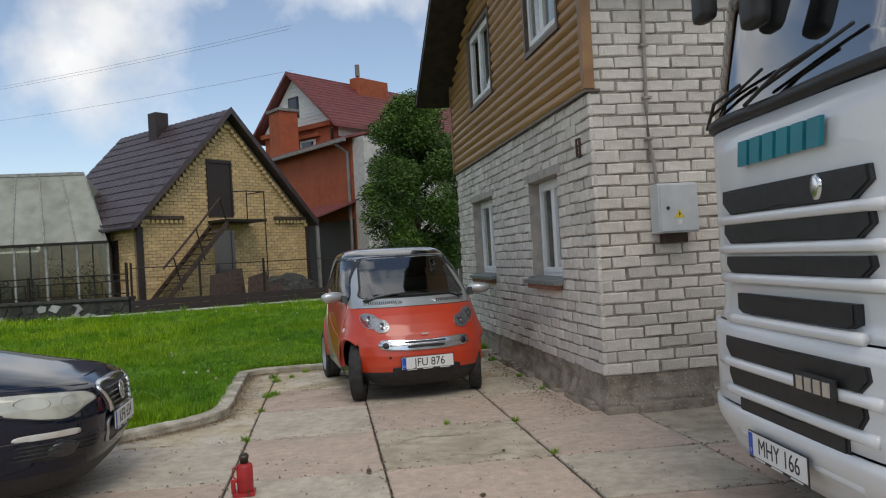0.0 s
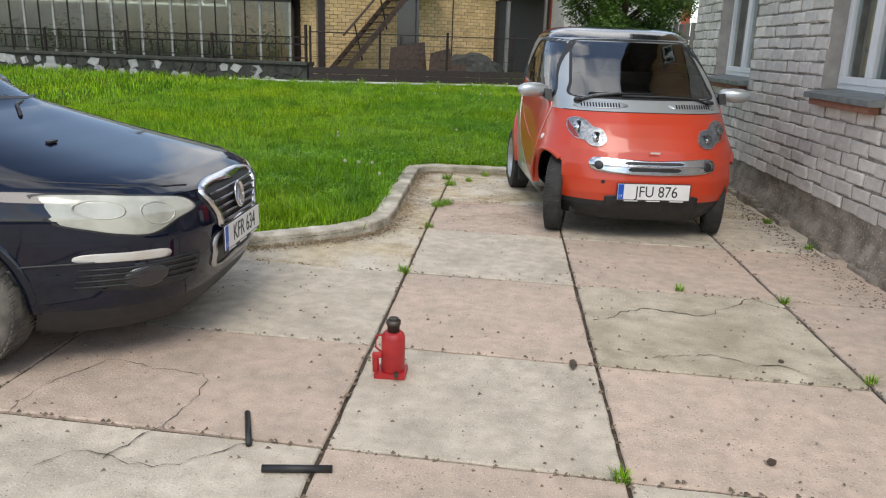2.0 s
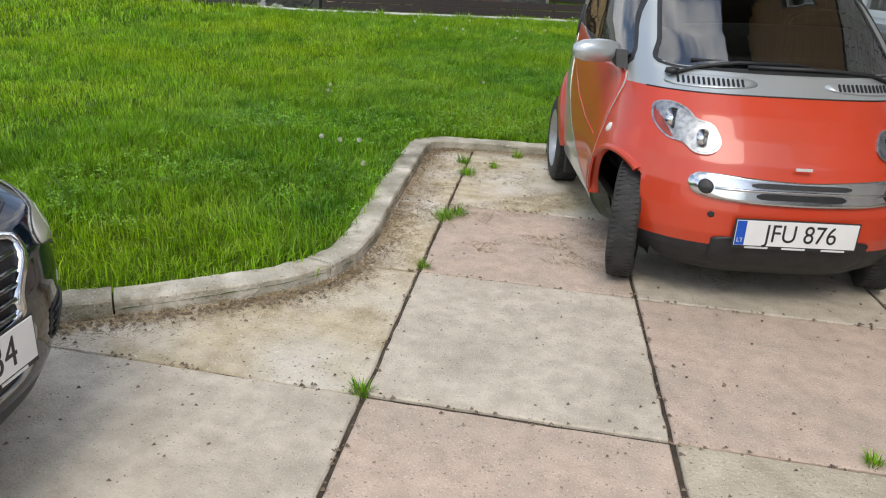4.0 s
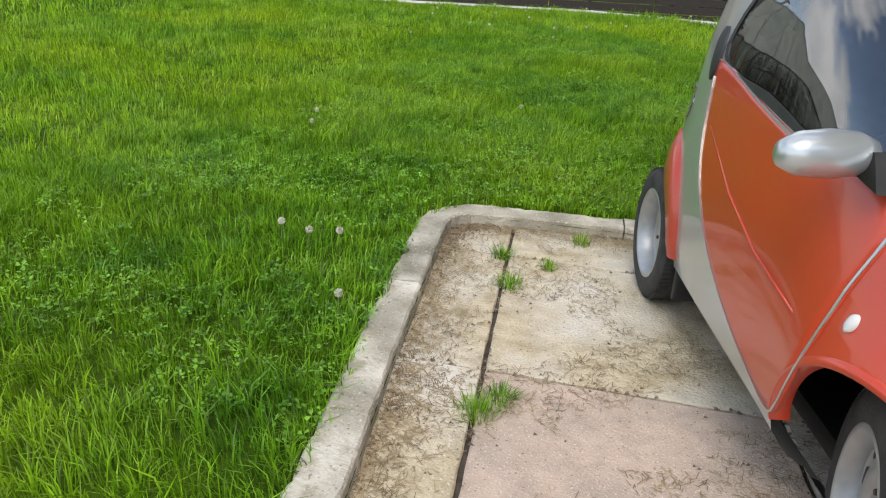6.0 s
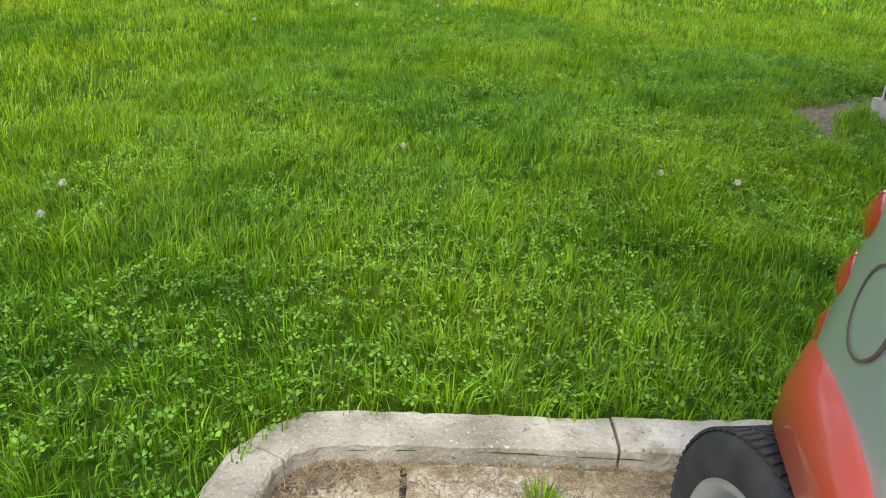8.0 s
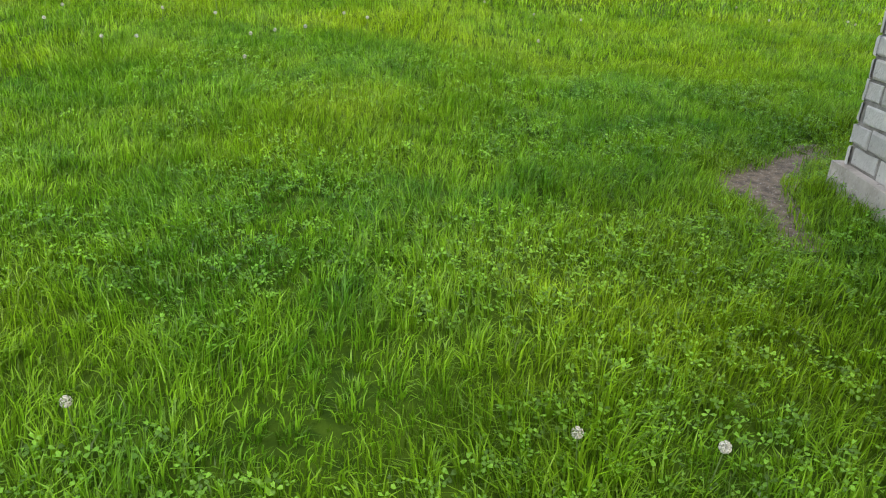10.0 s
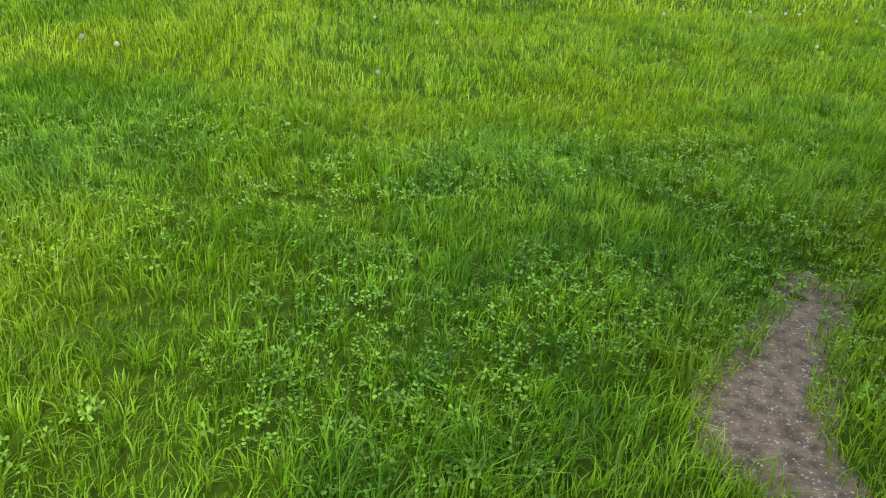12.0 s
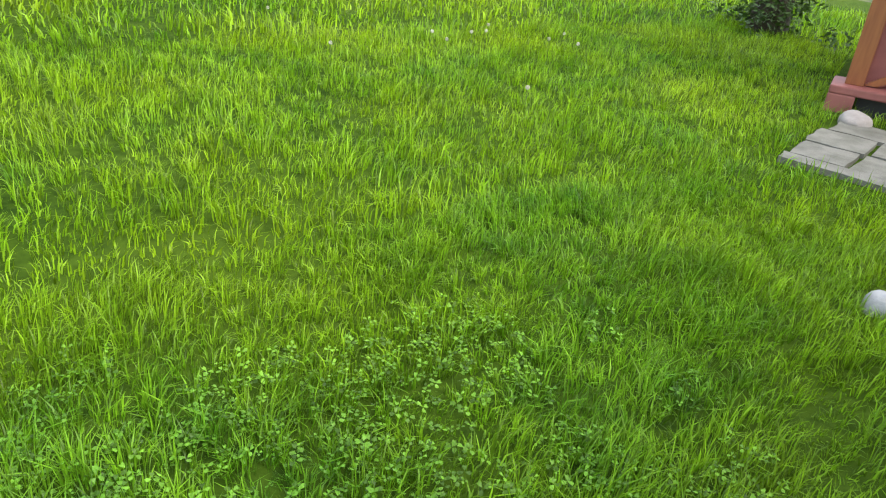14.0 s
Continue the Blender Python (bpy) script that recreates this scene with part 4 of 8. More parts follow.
def wiper(parent, pts, mapper, off, radius=0.009):
    part("wiper", bm_tube([mapper(*p, off) for p in pts], radius, 8), M_BLACK, parent, "black wiper arm", True)


def build_small_car():
    car = thing("small_car", "small red and silver two-seat car parked on the slabs", "car", pose(-0.593, 9.251, 0.0, 0, 0, -71))
    sh = Shell([(0.15, 1.14, -1.10, 0.60), (0.20, 1.20, -1.16, 0.68), (0.27, 1.24, -1.20, 0.73), (0.36, 1.262, -1.22, 0.745), (0.46, 1.262, -1.235, 0.75), (0.56, 1.245, -1.24, 0.755),
                (0.66, 1.20, -1.24, 0.755), (0.75, 1.14, -1.235, 0.75), (0.84, 1.07, -1.225, 0.74), (0.92, 0.99, -1.21, 0.73), (1.0, 0.90, -1.20, 0.72), (1.15, 0.70, -1.18, 0.695),
                (1.30, 0.49, -1.145, 0.655), (1.40, 0.32, -1.10, 0.62), (1.47, 0.17, -1.03, 0.585), (1.515, 0.02, -0.92, 0.54), (1.54, -0.14, -0.80, 0.46), (1.556, -0.36, -0.60, 0.2)],
               3.4, 3.6, 0.98, [(0.075, 0.82, 0.30, 0.42, 0.25), (0.05, -0.94, 0.26, 0.42, 0.22)], 4.3)
    FA, RA, AZ = 0.835, -0.945, 0.287
    ws = spline([(-0.55, 1.02), (-0.3, 1.008), (0, 1.005), (0.3, 1.008), (0.55, 1.02), (0.538, 1.12), (0.52, 1.22), (0.497, 1.33), (0.465, 1.425), (0.25, 1.442), (0, 1.445), (-0.25, 1.442), (-0.465, 1.425), (-0.497, 1.33), (-0.52, 1.22), (-0.538, 1.12)], 5)
    sw = [(0.60, 0.985), (0.42, 1.22), (0.28, 1.38), (0.12, 1.435), (-0.36, 1.44), (-0.50, 1.36), (-0.56, 1.11), (-0.1, 1.04)]
    sw = spline(sw, 5)
    qw = spline([(-0.56, 1.13), (-0.54, 1.36), (-0.66, 1.40), (-0.86, 1.30), (-0.93, 1.18), (-0.80, 1.12)], 5)
    tw = spline([(-0.50, 1.06), (0.50, 1.06), (0.47, 1.34), (0.36, 1.44), (-0.36, 1.44), (-0.47, 1.34)], 5)

    def in_ol(ol, a, b):
        return inside([(p[0], p[1]) for p in ol], a, b)
    ws_in, sw_in, tw_in = shrunk(ws, 0.02), shrunk(sw, 0.02), shrunk(tw, 0.02)

    def classify(v, glass=True):
        for ax, r in ((FA, 0.335), (RA, 0.335)):
            if (v.x - ax) ** 2 + (v.z - AZ) ** 2 < r * r and abs(v.y) > 0.63:
                return None
        if glass:
            if v.x > 0.0 and abs(v.y) < 0.56 and in_ol(ws_in, v.y, v.z) and v.x > 0.1:
                return None
            if in_ol(sw_in, v.x, v.z) and abs(v.y) > 0.3 and not (v.x > 0.1 and abs(v.y) < 0.45):
                return None
            if v.x < -0.8 and in_ol(tw_in, v.y, v.z):
                return None
        if v.z < 0.305:
            return "front_skirt" if v.x > 0.55 else ("rear_skirt" if v.x < -1.0 else ("sill" if v.y > 0 else "side_sill"))
        if v.z < 0.92 and v.x > 0.60:
            return "front_panel"
        if v.z > 1.447:
            return "roof_panel"
        if v.x < -1.02 and v.z < 0.62:
            return "rear_bumper"
        return "safety_cell"
    zs = sorted({0.15, 0.2, 0.27, 0.305, 0.92, *[0.15 + k * 0.00935 for k in range(128)], 1.36, 1.38, 1.40, 1.42, 1.447, 1.47, 1.49, 1.505, 1.52, 1.53, 1.54, 1.547, 1.556})
    look_of = {"front_skirt": (M_BLACK, "black plastic lower bumper"), "rear_skirt": (M_BLACK, "black plastic lower bumper"), "sill": (M_SILVER, "silver sill"), "side_sill": (M_SILVER, "silver sill"), "front_panel": (M_RED, "red plastic front panel"),
               "roof_panel": (M_DARKROOF, "dark glossy roof"), "rear_bumper": (M_RED, "red rear bumper"), "safety_cell": (M_SILVER, "silver body frame")}
    def snap(v):
        """Draws points near a wheel opening onto its clean edge."""
        for ax in (FA, RA):
            d = math.hypot(v.x - ax, v.z - AZ)
            if abs(v.y) > 0.62 and abs(d - 0.335) < 0.008 and d > 0:
                return Vector((ax + (v.x - ax) * 0.335 / d, v.y, AZ + (v.z - AZ) * 0.335 / d))
            if d < 0.335 and abs(abs(v.y) - 0.63) < 0.009:
                return Vector((v.x, math.copysign(0.63, v.y), v.z))
        return v
    for name, bm in sh.skins(classify, zs, 520, 0.0, snap).items():
        part(name, bm, look_of[name][0], car, look_of[name][1], True)
    for name, bm in sh.skins(lambda v: "liner" if (classify(v) and v.z > 0.93) else None, zs[::2], 220, 0.035).items():
        part("cabin_liner", bm, M_BLACK, car, "black cabin lining", True)
    part("floor_pan", bm_box(-1.1, -0.55, 0.18, 1.05, 0.55, 0.24), M_BLACK, car)
    part("wheel_well", bm_box(-1.15, -0.5, 0.2, -0.6, 0.5, 0.75), M_BLACK, car)
    part("wheel_well", bm_box(0.55, -0.5, 0.2, 1.0, 0.5, 0.6), M_BLACK, car)
    part("dashboard", bm_box(0.25, -0.52, 0.7, 0.66, 0.52, 0.95, 0.05), M_BLACK, car, "black dashboard", True)
    for y in (-0.32, 0.32):
        seat = part("seat", bm_box(-0.35, y - 0.24, 0.35, 0.2, y + 0.24, 0.55, 0.06), M_SEAT, car, "dark cloth seat", True)
        part("backrest", bm_box(-0.48, y - 0.23, 0.5, -0.3, y + 0.23, 1.12, 0.07), M_SEAT, seat, smooth=True)
        part("headrest", bm_box(-0.47, y - 0.12, 1.13, -0.34, y + 0.12, 1.3, 0.05), M_SEAT, seat, smooth=True)
    part("steering_wheel", bm_tube([(0.26 + 0.08 * math.sin(a), 0.32 + 0.18 * math.cos(a), 0.97 + 0.17 * math.sin(a)) for a in (k * math.tau / 28 for k in range(28))], 0.014, 8, closed=True), M_BLACK, car, "black steering wheel", True)
    # glass
    g = part("windscreen", blob(ws, sh.nose, 0.0, 8, 0), M_CARGLASS, car, "slightly tinted windscreen reflecting the sky", True)
    part("windscreen_seal", band(ws, shrunk(ws, 0.02), sh.nose, 0.004), M_BLACK, g)
    part("rear_screen", blob(tw, sh.tail, 0.002, 8, 0), M_CARGLASS, car, smooth=True)
    for sgn in (-1, 1):
        f = sh.side(sgn)
        door_ol = spline([(0.63, 0.96), (0.645, 0.75), (0.60, 0.48), (0.50, 0.325), (0.30, 0.33), (-0.02, 0.42), (-0.29, 0.57), (-0.49, 0.78), (-0.59, 1.0), (-0.585, 1.10), (-0.1, 1.035), (0.3, 0.985)], 5)
        door = part("door", blob(door_ol, f, 0.006, 12, 0.012), M_RED, car, "red plastic door skin", True)
        part("door_edge", band(door_ol, shrunk(door_ol, 0.007), f, 0.008, 0.004), M_SILVER, door)
        part("crease", bm_tube([f(0.50, 0.62, 0.004), f(0.2, 0.66, 0.007), f(-0.1, 0.74, 0.007), f(-0.46, 0.88, 0.004)], 0.0045, 6), M_RED, door, smooth=True)
        gl = part("side_window", blob(sw, f, 0.001, 8, 0), M_CARGLASS, car, "dark side window", True)
        part("window_seal", band(sw, shrunk(sw, 0.03), f, 0.005), M_BLACK, gl)
        part("air_intake", blob(spline([(-0.60, 1.04), (-0.605, 1.15), (-0.65, 1.21), (-0.685, 1.17), (-0.68, 1.08), (-0.635, 1.02)], 4), f, 0.012, 5, 0.02, 0.006), M_BLACK, car, "black side air intake", True)
        cap = spline([(-0.90 + 0.062 * math.cos(a), 0.89 + 0.075 * math.sin(a)) for a in (k * math.tau / 10 for k in range(10))], 4)
        fc = part("fuel_flap", blob(cap, f, 0.004, 5, 0.01), M_SILVER, car, "round silver fuel flap", True)
        part("flap_gap", band(cap, shrunk(cap, 0.005), f, 0.0055, 0.006), M_FLASH, fc)
        part("front_arch", arch_band(sh, sgn, FA, AZ, 0.326, 0.350, 58, 176, 0.001, 0.005, 60, 1.12), M_RED, car, "red front wheel arch", True)
        part("rear_arch", arch_band(sh, sgn, RA, AZ, 0.322, 0.37, 4, 150, 0.004, 0.022, 60, 9.0, 0.10), M_REDFADE, car, "red rear wheel arch with scuffed faded lacquer", True)
        part("mud_flap", bm_box(-0.61, sgn * 0.66 - 0.06, 0.13, -0.58, sgn * 0.66 + 0.06, 0.3, 0.01), M_BLACK, car)
        part("side_repeater", blob(spline([(0.705 + 0.014 * math.cos(a), 0.70 + 0.022 * math.sin(a)) for a in (k * math.tau / 8 for k in range(8))], 3), f, 0.008, 3, 0.012, 0.008), M_LABELW, car, "small clear side lamp", True)
        # mirror on its black foot
        mir = part("wing_mirror", bm_lathe([(0, -0.115), (0.035, -0.108), (0.058, -0.07), (0.066, 0.0), (0.060, 0.06), (0.04, 0.1), (0, 0.112)], 24, axis="Y"), M_SILVER, car, "silver wing mirror shell", True)
        mir.matrix_basis = pose(0.55, sgn * 0.80, 1.04, 0, 0, -sgn * 14) @ Matrix.Diagonal((0.8, 1.12, 0.86, 1))
        part("mirror_foot", bm_prism([(0.63, sgn * 0.66, 0.97), (0.53, sgn * 0.67, 0.99), (0.54, sgn * 0.67, 1.05), (0.58, sgn * 0.66, 1.05)], (0, sgn * 0.055, 0.005)), M_BLACK, car, "black mirror foot")
        # lamps
        ol = spline([(sgn * 0.335, 0.735), (sgn * 0.375, 0.692), (sgn * 0.44, 0.69), (sgn * 0.485, 0.722), (sgn * 0.545, 0.735), (sgn * 0.588, 0.79), (sgn * 0.58, 0.855), (sgn * 0.52, 0.875), (sgn * 0.46, 0.856), (sgn * 0.425, 0.82), (sgn * 0.36, 0.80)], 5)
        lamp = part("headlight", blob(ol, sh.nose, 0.012, 8, 0.0, 0.012), M_LENS, car, "peanut-shaped clear headlight", True)
        part("lamp_rim", band(ol, shrunk(ol, 0.007), sh.nose, 0.014, 0.014), M_LAMPSILVER, lamp)
        part("reflector", blob(shrunk(ol, 0.003), sh.nose, 0.004, 8, 0.0), M_LAMPSILVER, lamp, smooth=True)
        for (yy, zz, r) in ((0.405, 0.745, 0.040), (0.515, 0.805, 0.048)):
            c = sh.nose(sgn * yy, zz, 0.006)
            bowl = part("lamp_bowl", bm_lathe([(r, 0.010), (r * 0.93, 0.006), (r * 0.55, 0.001), (r * 0.28, 0.0), (r * 0.26, 0.008), (0, 0.011)], 24), M_CHROME, lamp, smooth=True)
            bowl.matrix_basis = Matrix.Translation(c) @ pose(0, 0, 0, 0, 62, 0) @ Matrix.Rotation(sgn * 0.3, 4, "X")
        wheel(car, pose(FA, sgn * 0.615, AZ, 0, 0, -17 + (0 if sgn < 0 else 180)), 0.287, 0.13, 0.195, "steel")
        wheel(car, pose(RA, sgn * 0.675, AZ, 0, 0, 0 if sgn < 0 else 180), 0.29, 0.18, 0.195, "steel")
        for zz in (0.98, 0.86, 0.74):
            tl = part("tail_lamp", blob(spline([(sgn * 0.60 + 0.035 * math.cos(a), zz + 0.042 * math.sin(a)) for a in (k * math.tau / 8 for k in range(8))], 3), sh.tail, 0.004, 4, 0.02, 0.02), M_REDLAMP, car, "round red tail lamp", True)
    # grille strip with round lamps
    go = spline([(-0.46, 0.565), (-0.44, 0.605), (-0.36, 0.617), (0, 0.60), (0.36, 0.617), (0.44, 0.605), (0.46, 0.565), (0.42, 0.525), (0.25, 0.508), (0, 0.502), (-0.25, 0.508), (-0.42, 0.525)], 5)
    gr = part("grille", blob(go, sh.nose, 0.012, 6, 0.02, 0.0), M_CHROME, car, "silver oval grille strip", True)
    for z0, z1, hw in ((0.575, 0.592, 0.19), (0.528, 0.552, 0.17)):
        part("grille_slot", blob(spline([(-hw, z0), (-hw, z1), (0, z1), (hw, z1), (hw, z0), (0, z0)], 3), sh.nose, 0.0155, 3, 0.004), M_BLACK, gr)
    part("grille_bar", bm_tube([sh.nose(-0.36 + 0.72 * k / 12, 0.562, 0.018) for k in range(13)], 0.006, 8), M_CHROME, gr, smooth=True)
    part("badge_bar", bm_box(1.24, -0.035, 0.65, 1.245, 0.035, 0.662), M_LABELW, car, "small pale name badge").location = (-0.015, 0, 0)
    for y in (-0.395, 0.395):
        fo = spline([(y + 0.03 * math.cos(a), 0.562 + 0.03 * math.sin(a)) for a in (k * math.tau / 8 for k in range(8))], 3)
        part("fog_lamp", blob(fo, sh.nose, 0.016, 4, 0.01, 0.004), M_BLACK, gr, "round dark fog lamp", True)
    for y in (-0.36,):
        part("tow_cap", blob(spline([(y + 0.014 * math.cos(a), 0.445 + 0.014 * math.sin(a)) for a in (k * math.tau / 8 for k in range(8))], 3), sh.nose, 0.003, 3, 0.01), M_BLACK, car, "black towing eye cap", True)
    part("lower_intake", blob(spline([(-0.34, 0.315), (-0.30, 0.35), (0, 0.355), (0.30, 0.35), (0.34, 0.315), (0.3, 0.215), (0, 0.205), (-0.3, 0.215)], 4), sh.nose, 0.012, 9, 0.012), M_BLACK, car, "black lower air intake", True)
    for sgn in (-1, 1):
        part("panel_seam", bm_tube([sh.nose(sgn * 0.47, z, 0.001) for z in (0.50, 0.44, 0.38, 0.30, 0.27)], 0.0035, 6), M_BLACK, car)
        cow = spline([(sgn * 0.16, 0.955), (sgn * 0.20, 0.985), (sgn * 0.47, 0.985), (sgn * 0.53, 0.945), (sgn * 0.34, 0.94)], 4)
        cg = part("cowl_grille", blob(cow, sh.nose, 0.004, 4, 0.01), M_SILVER, car, "slotted cowl grille", True)
        for k in range(14):
            y = sgn * (0.215 + k * 0.0205)
            part("slot", bm_tube([sh.nose(y, 0.952, 0.006), sh.nose(y, 0.978, 0.006)], 0.0055, 5), M_BLACK, cg)
    part("bonnet_seam", bm_tube([sh.nose(y * 0.02, 0.92, 0.002) for y in range(-30, 31)], 0.0035, 6), M_BLACK, car)
    number_plate(car, Matrix.Translation(sh.nose(0, 0.385, 0.016)) @ pose(0, 0, 0, 0, 0, 90), "JFU 876")
    wiper(car, [(-0.50, 0.985), (-0.40, 1.02), (-0.22, 1.045), (0.05, 1.045)], sh.nose, 0.02)
    wiper(car, [(0.48, 0.985), (0.38, 1.02), (0.16, 1.03), (-0.18, 1.03)], sh.nose, 0.02)
    wiper(car, [(-0.42, 1.045), (0.10, 1.04)], sh.nose, 0.012, 0.007)
    for sgn in (-1, 1):
        part("wiper_cap", bm_lathe([(0, 0), (0.035, 0), (0.03, 0.02), (0, 0.026)], 16), M_BLACK, car, smooth=True).location = sh.nose(sgn * 0.50, 0.985, 0.0)
    return car


build_small_car()


def build_estate_car():
    car = thing("saloon_car", "dark navy family car parked across the slabs", "car", pose(-2.984, 5.438, 0.0, 0, 0, 14))
    sh = Shell([(0.135, 0.76, -3.55, 0.76), (0.17, 0.81, -3.6, 0.82), (0.22, 0.855, -3.72, 0.85), (0.30, 0.895, -3.78, 0.885), (0.42, 0.925, -3.81, 0.90), (0.55, 0.935, -3.83, 0.905), (0.66, 0.92, -3.83, 0.905), (0.72, 0.88, -3.82, 0.90),
                (0.765, 0.78, -3.82, 0.895), (0.80, 0.63, -3.80, 0.885), (0.84, 0.43, -3.78, 0.872), (0.885, 0.22, -3.75, 0.862), (0.935, 0.0, -3.72, 0.855), (0.975, -0.16, -3.70, 0.845), (1.0, -0.26, -3.65, 0.83),
                (1.11, -0.47, -3.45, 0.785), (1.26, -0.77, -3.15, 0.715), (1.37, -1.03, -2.9, 0.66), (1.43, -1.27, -2.7, 0.60), (1.465, -1.55, -2.45, 0.50), (1.48, -1.85, -2.2, 0.25)],
               4.0, 4.5, 1.05, [(0.02, 0.0, 0.36, 0.45, 0.3), (0.02, -2.71, 0.36, 0.45, 0.3)])
    AZ = 0.314
    ws = spline([(-0.68, 1.015), (0, 1.03), (0.68, 1.015), (0.64, 1.16), (0.55, 1.36), (0, 1.415), (-0.55, 1.36), (-0.64, 1.16)], 6)
    sw = spline([(-0.52, 1.02), (-0.82, 1.18), (-1.2, 1.35), (-1.6, 1.395), (-2.6, 1.34), (-3.0, 1.12), (-2.9, 1.01), (-1.7, 0.985)], 6)
    ws_in, sw_in = shrunk(ws, 0.02), shrunk(sw, 0.02)

    def classify(v):
        for ax in (0.0, -2.71):
            if (v.x - ax) ** 2 + (v.z - AZ) ** 2 < 0.362 ** 2 and abs(v.y) > 0.45:
                return None
        if v.x > -1.3 and abs(v.y) < 0.68 and inside([(p[0], p[1]) for p in ws_in], v.y, v.z) and v.x > -1.35:
            return None
        if abs(v.y) > 0.5 and inside([(p[0], p[1]) for p in sw_in], v.x, v.z) and v.z > 1.0 and v.x < -0.52 and abs(v.y) > 0.56:
            return None
        if v.z < 0.27:
            return "lower_lip"
        return "body_shell"
    zs = sorted({0.135, 0.15, 0.17, 0.22, 0.27, *[0.17 + 0.02 * k for k in range(28)], *[0.72 + 0.008 * k for k in range(34)], *[1.0 + 0.02 * k for k in range(22)], 1.44, 1.452, 1.465, 1.472, 1.48})
    for name, bm in sh.skins(classify, zs, 300).items():
        part(name, bm, M_NAVY if name == "body_shell" else M_BLACK, car, "glossy dark navy body" if name == "body_shell" else "scuffed black lower lip", True)
    for name, bm in sh.skins(lambda v: "liner" if (classify(v) and v.z > 0.5) else None, zs[::3], 120, 0.05).items():
        part("cabin_liner", bm, M_BLACK, car, "black cabin lining", True)
    part("dashboard", bm_box(-1.1, -0.68, 0.6, -0.55, 0.68, 0.93, 0.05), M_BLACK, car, "black dashboard", True)
    for y in (-0.38, 0.38):
        seat = part("seat", bm_box(-1.9, y - 0.25, 0.35, -1.3, y + 0.25, 0.55, 0.06), M_SEAT, car, smooth=True)
        part("backrest", bm_box(-2.05, y - 0.24, 0.5, -1.85, y + 0.24, 1.15, 0.07), M_SEAT, seat, smooth=True)
    part("wheel_well", bm_box(-0.4, -0.62, 0.2, 0.4, 0.62, 0.7), M_BLACK, car)
    part("wheel_well", bm_box(-3.1, -0.62, 0.2, -2.3, 0.62, 0.7), M_BLACK, car)
    part("floor_pan", bm_box(-3.5, -0.7, 0.24, 0.5, 0.7, 0.30), M_BLACK, car)
    g = part("windscreen", blob(ws, sh.nose, 0.001, 8, 0), M_CARGLASS, car, "windscreen reflecting the cloudy sky", True)
    part("windscreen_seal", band(ws, shrunk(ws, 0.03), sh.nose, 0.004), M_BLACK, g)
    for sgn in (-1, 1):
        f = sh.side(sgn)
        gl = part("side_window", blob(sw, f, 0.001, 8, 0), M_CARGLASS, car, smooth=True)
        part("window_seal", band(sw, shrunk(sw, 0.03), f, 0.004), M_BLACK, gl)
        for ax in (0.0, -2.71):
            part("wheel_arch", arch_band(sh, sgn, ax, AZ, 0.345, 0.385, -8, 188, 0.0, 0.006), M_NAVY, car, smooth=True)
            wheel(car, pose(ax, sgn * 0.775, AZ, 0, 0, 0 if sgn < 0 else 180), 0.316, 0.205, 0.215, "alloy", M_TYREDUST if ax == 0.0 else None)
        hl = spline([(sgn * 0.42, 0.655), (sgn * 0.46, 0.705), (sgn * 0.62, 0.738), (sgn * 0.72, 0.752), (sgn * 0.785, 0.748), (sgn * 0.80, 0.69), (sgn * 0.79, 0.64), (sgn * 0.755, 0.612), (sgn * 0.70, 0.585), (sgn * 0.62, 0.575), (sgn * 0.52, 0.625)], 5)
        lamp = part("headlight", blob(hl, sh.nose, 0.006, 8, 0.03, 0.004), M_HAZYLENS, car, "large hazy yellowed headlight", True)
        part("lamp_gap", band(hl, shrunk(hl, 0.007), sh.nose, 0.0075, 0.006), M_BLACK, lamp)
        for yy, zz, r in ((0.59, 0.66, 0.055), (0.715, 0.69, 0.045)):
            o = spline([(sgn * (yy + r * math.cos(a)), zz + r * 0.85 * math.sin(a)) for a in (k * math.tau / 10 for k in range(10))], 3)
            part("lamp_ring", band(o, shrunk(o, 0.005), sh.nose, 0.0105, 0.004), M_HAZYLENS, lamp, "pale inner lamp ring", True)
        ind = spline([(sgn * 0.575, 0.475), (sgn * 0.58, 0.507), (sgn * 0.68, 0.512), (sgn * 0.76, 0.512), (sgn * 0.765, 0.483), (sgn * 0.68, 0.475)], 4)
        part("indicator", blob(ind, sh.nose, 0.006, 5, 0.015, 0.003), M_FOGCLEAR, car, "clear bumper indicator strip", True)
        fg = spline([(sgn * 0.43, 0.46), (sgn * 0.60, 0.462), (sgn * 0.85, 0.452), (sgn * 0.80, 0.385), (sgn * 0.62, 0.335), (sgn * 0.45, 0.355)], 4)
        fp = part("fog_grille", blob(fg, sh.nose, 0.003, 6, 0.012), M_BLACK, car, "black lower side grille", True)
        for zz in (0.375, 0.40, 0.425, 0.448):
            part("slat", bm_tube([sh.nose(sgn * (0.44 + 0.036 * k), zz, 0.008) for k in range(10)], 0.005, 6), M_BLACK, fp, smooth=True)
        o = spline([(sgn * (0.63 + 0.058 * math.cos(a)), 0.402 + 0.048 * math.sin(a)) for a in (k * math.tau / 10 for k in range(10))], 3)
        part("fog_lamp", blob(o, sh.nose, 0.012, 5, 0.02, 0.006), M_DARKROOF, fp, "round dark fog lamp", True)
        part("bonnet_seam", bm_tube([sh.nose(sgn * y, z, 0.0015) for y, z in ((0.36, 0.735), (0.46, 0.745), (0.60, 0.767), (0.71, 0.79), (0.765, 0.83), (0.782, 0.87), (0.785, 0.91), (0.775, 0.95))], 0.0045, 6), M_BLACK, car, smooth=True)
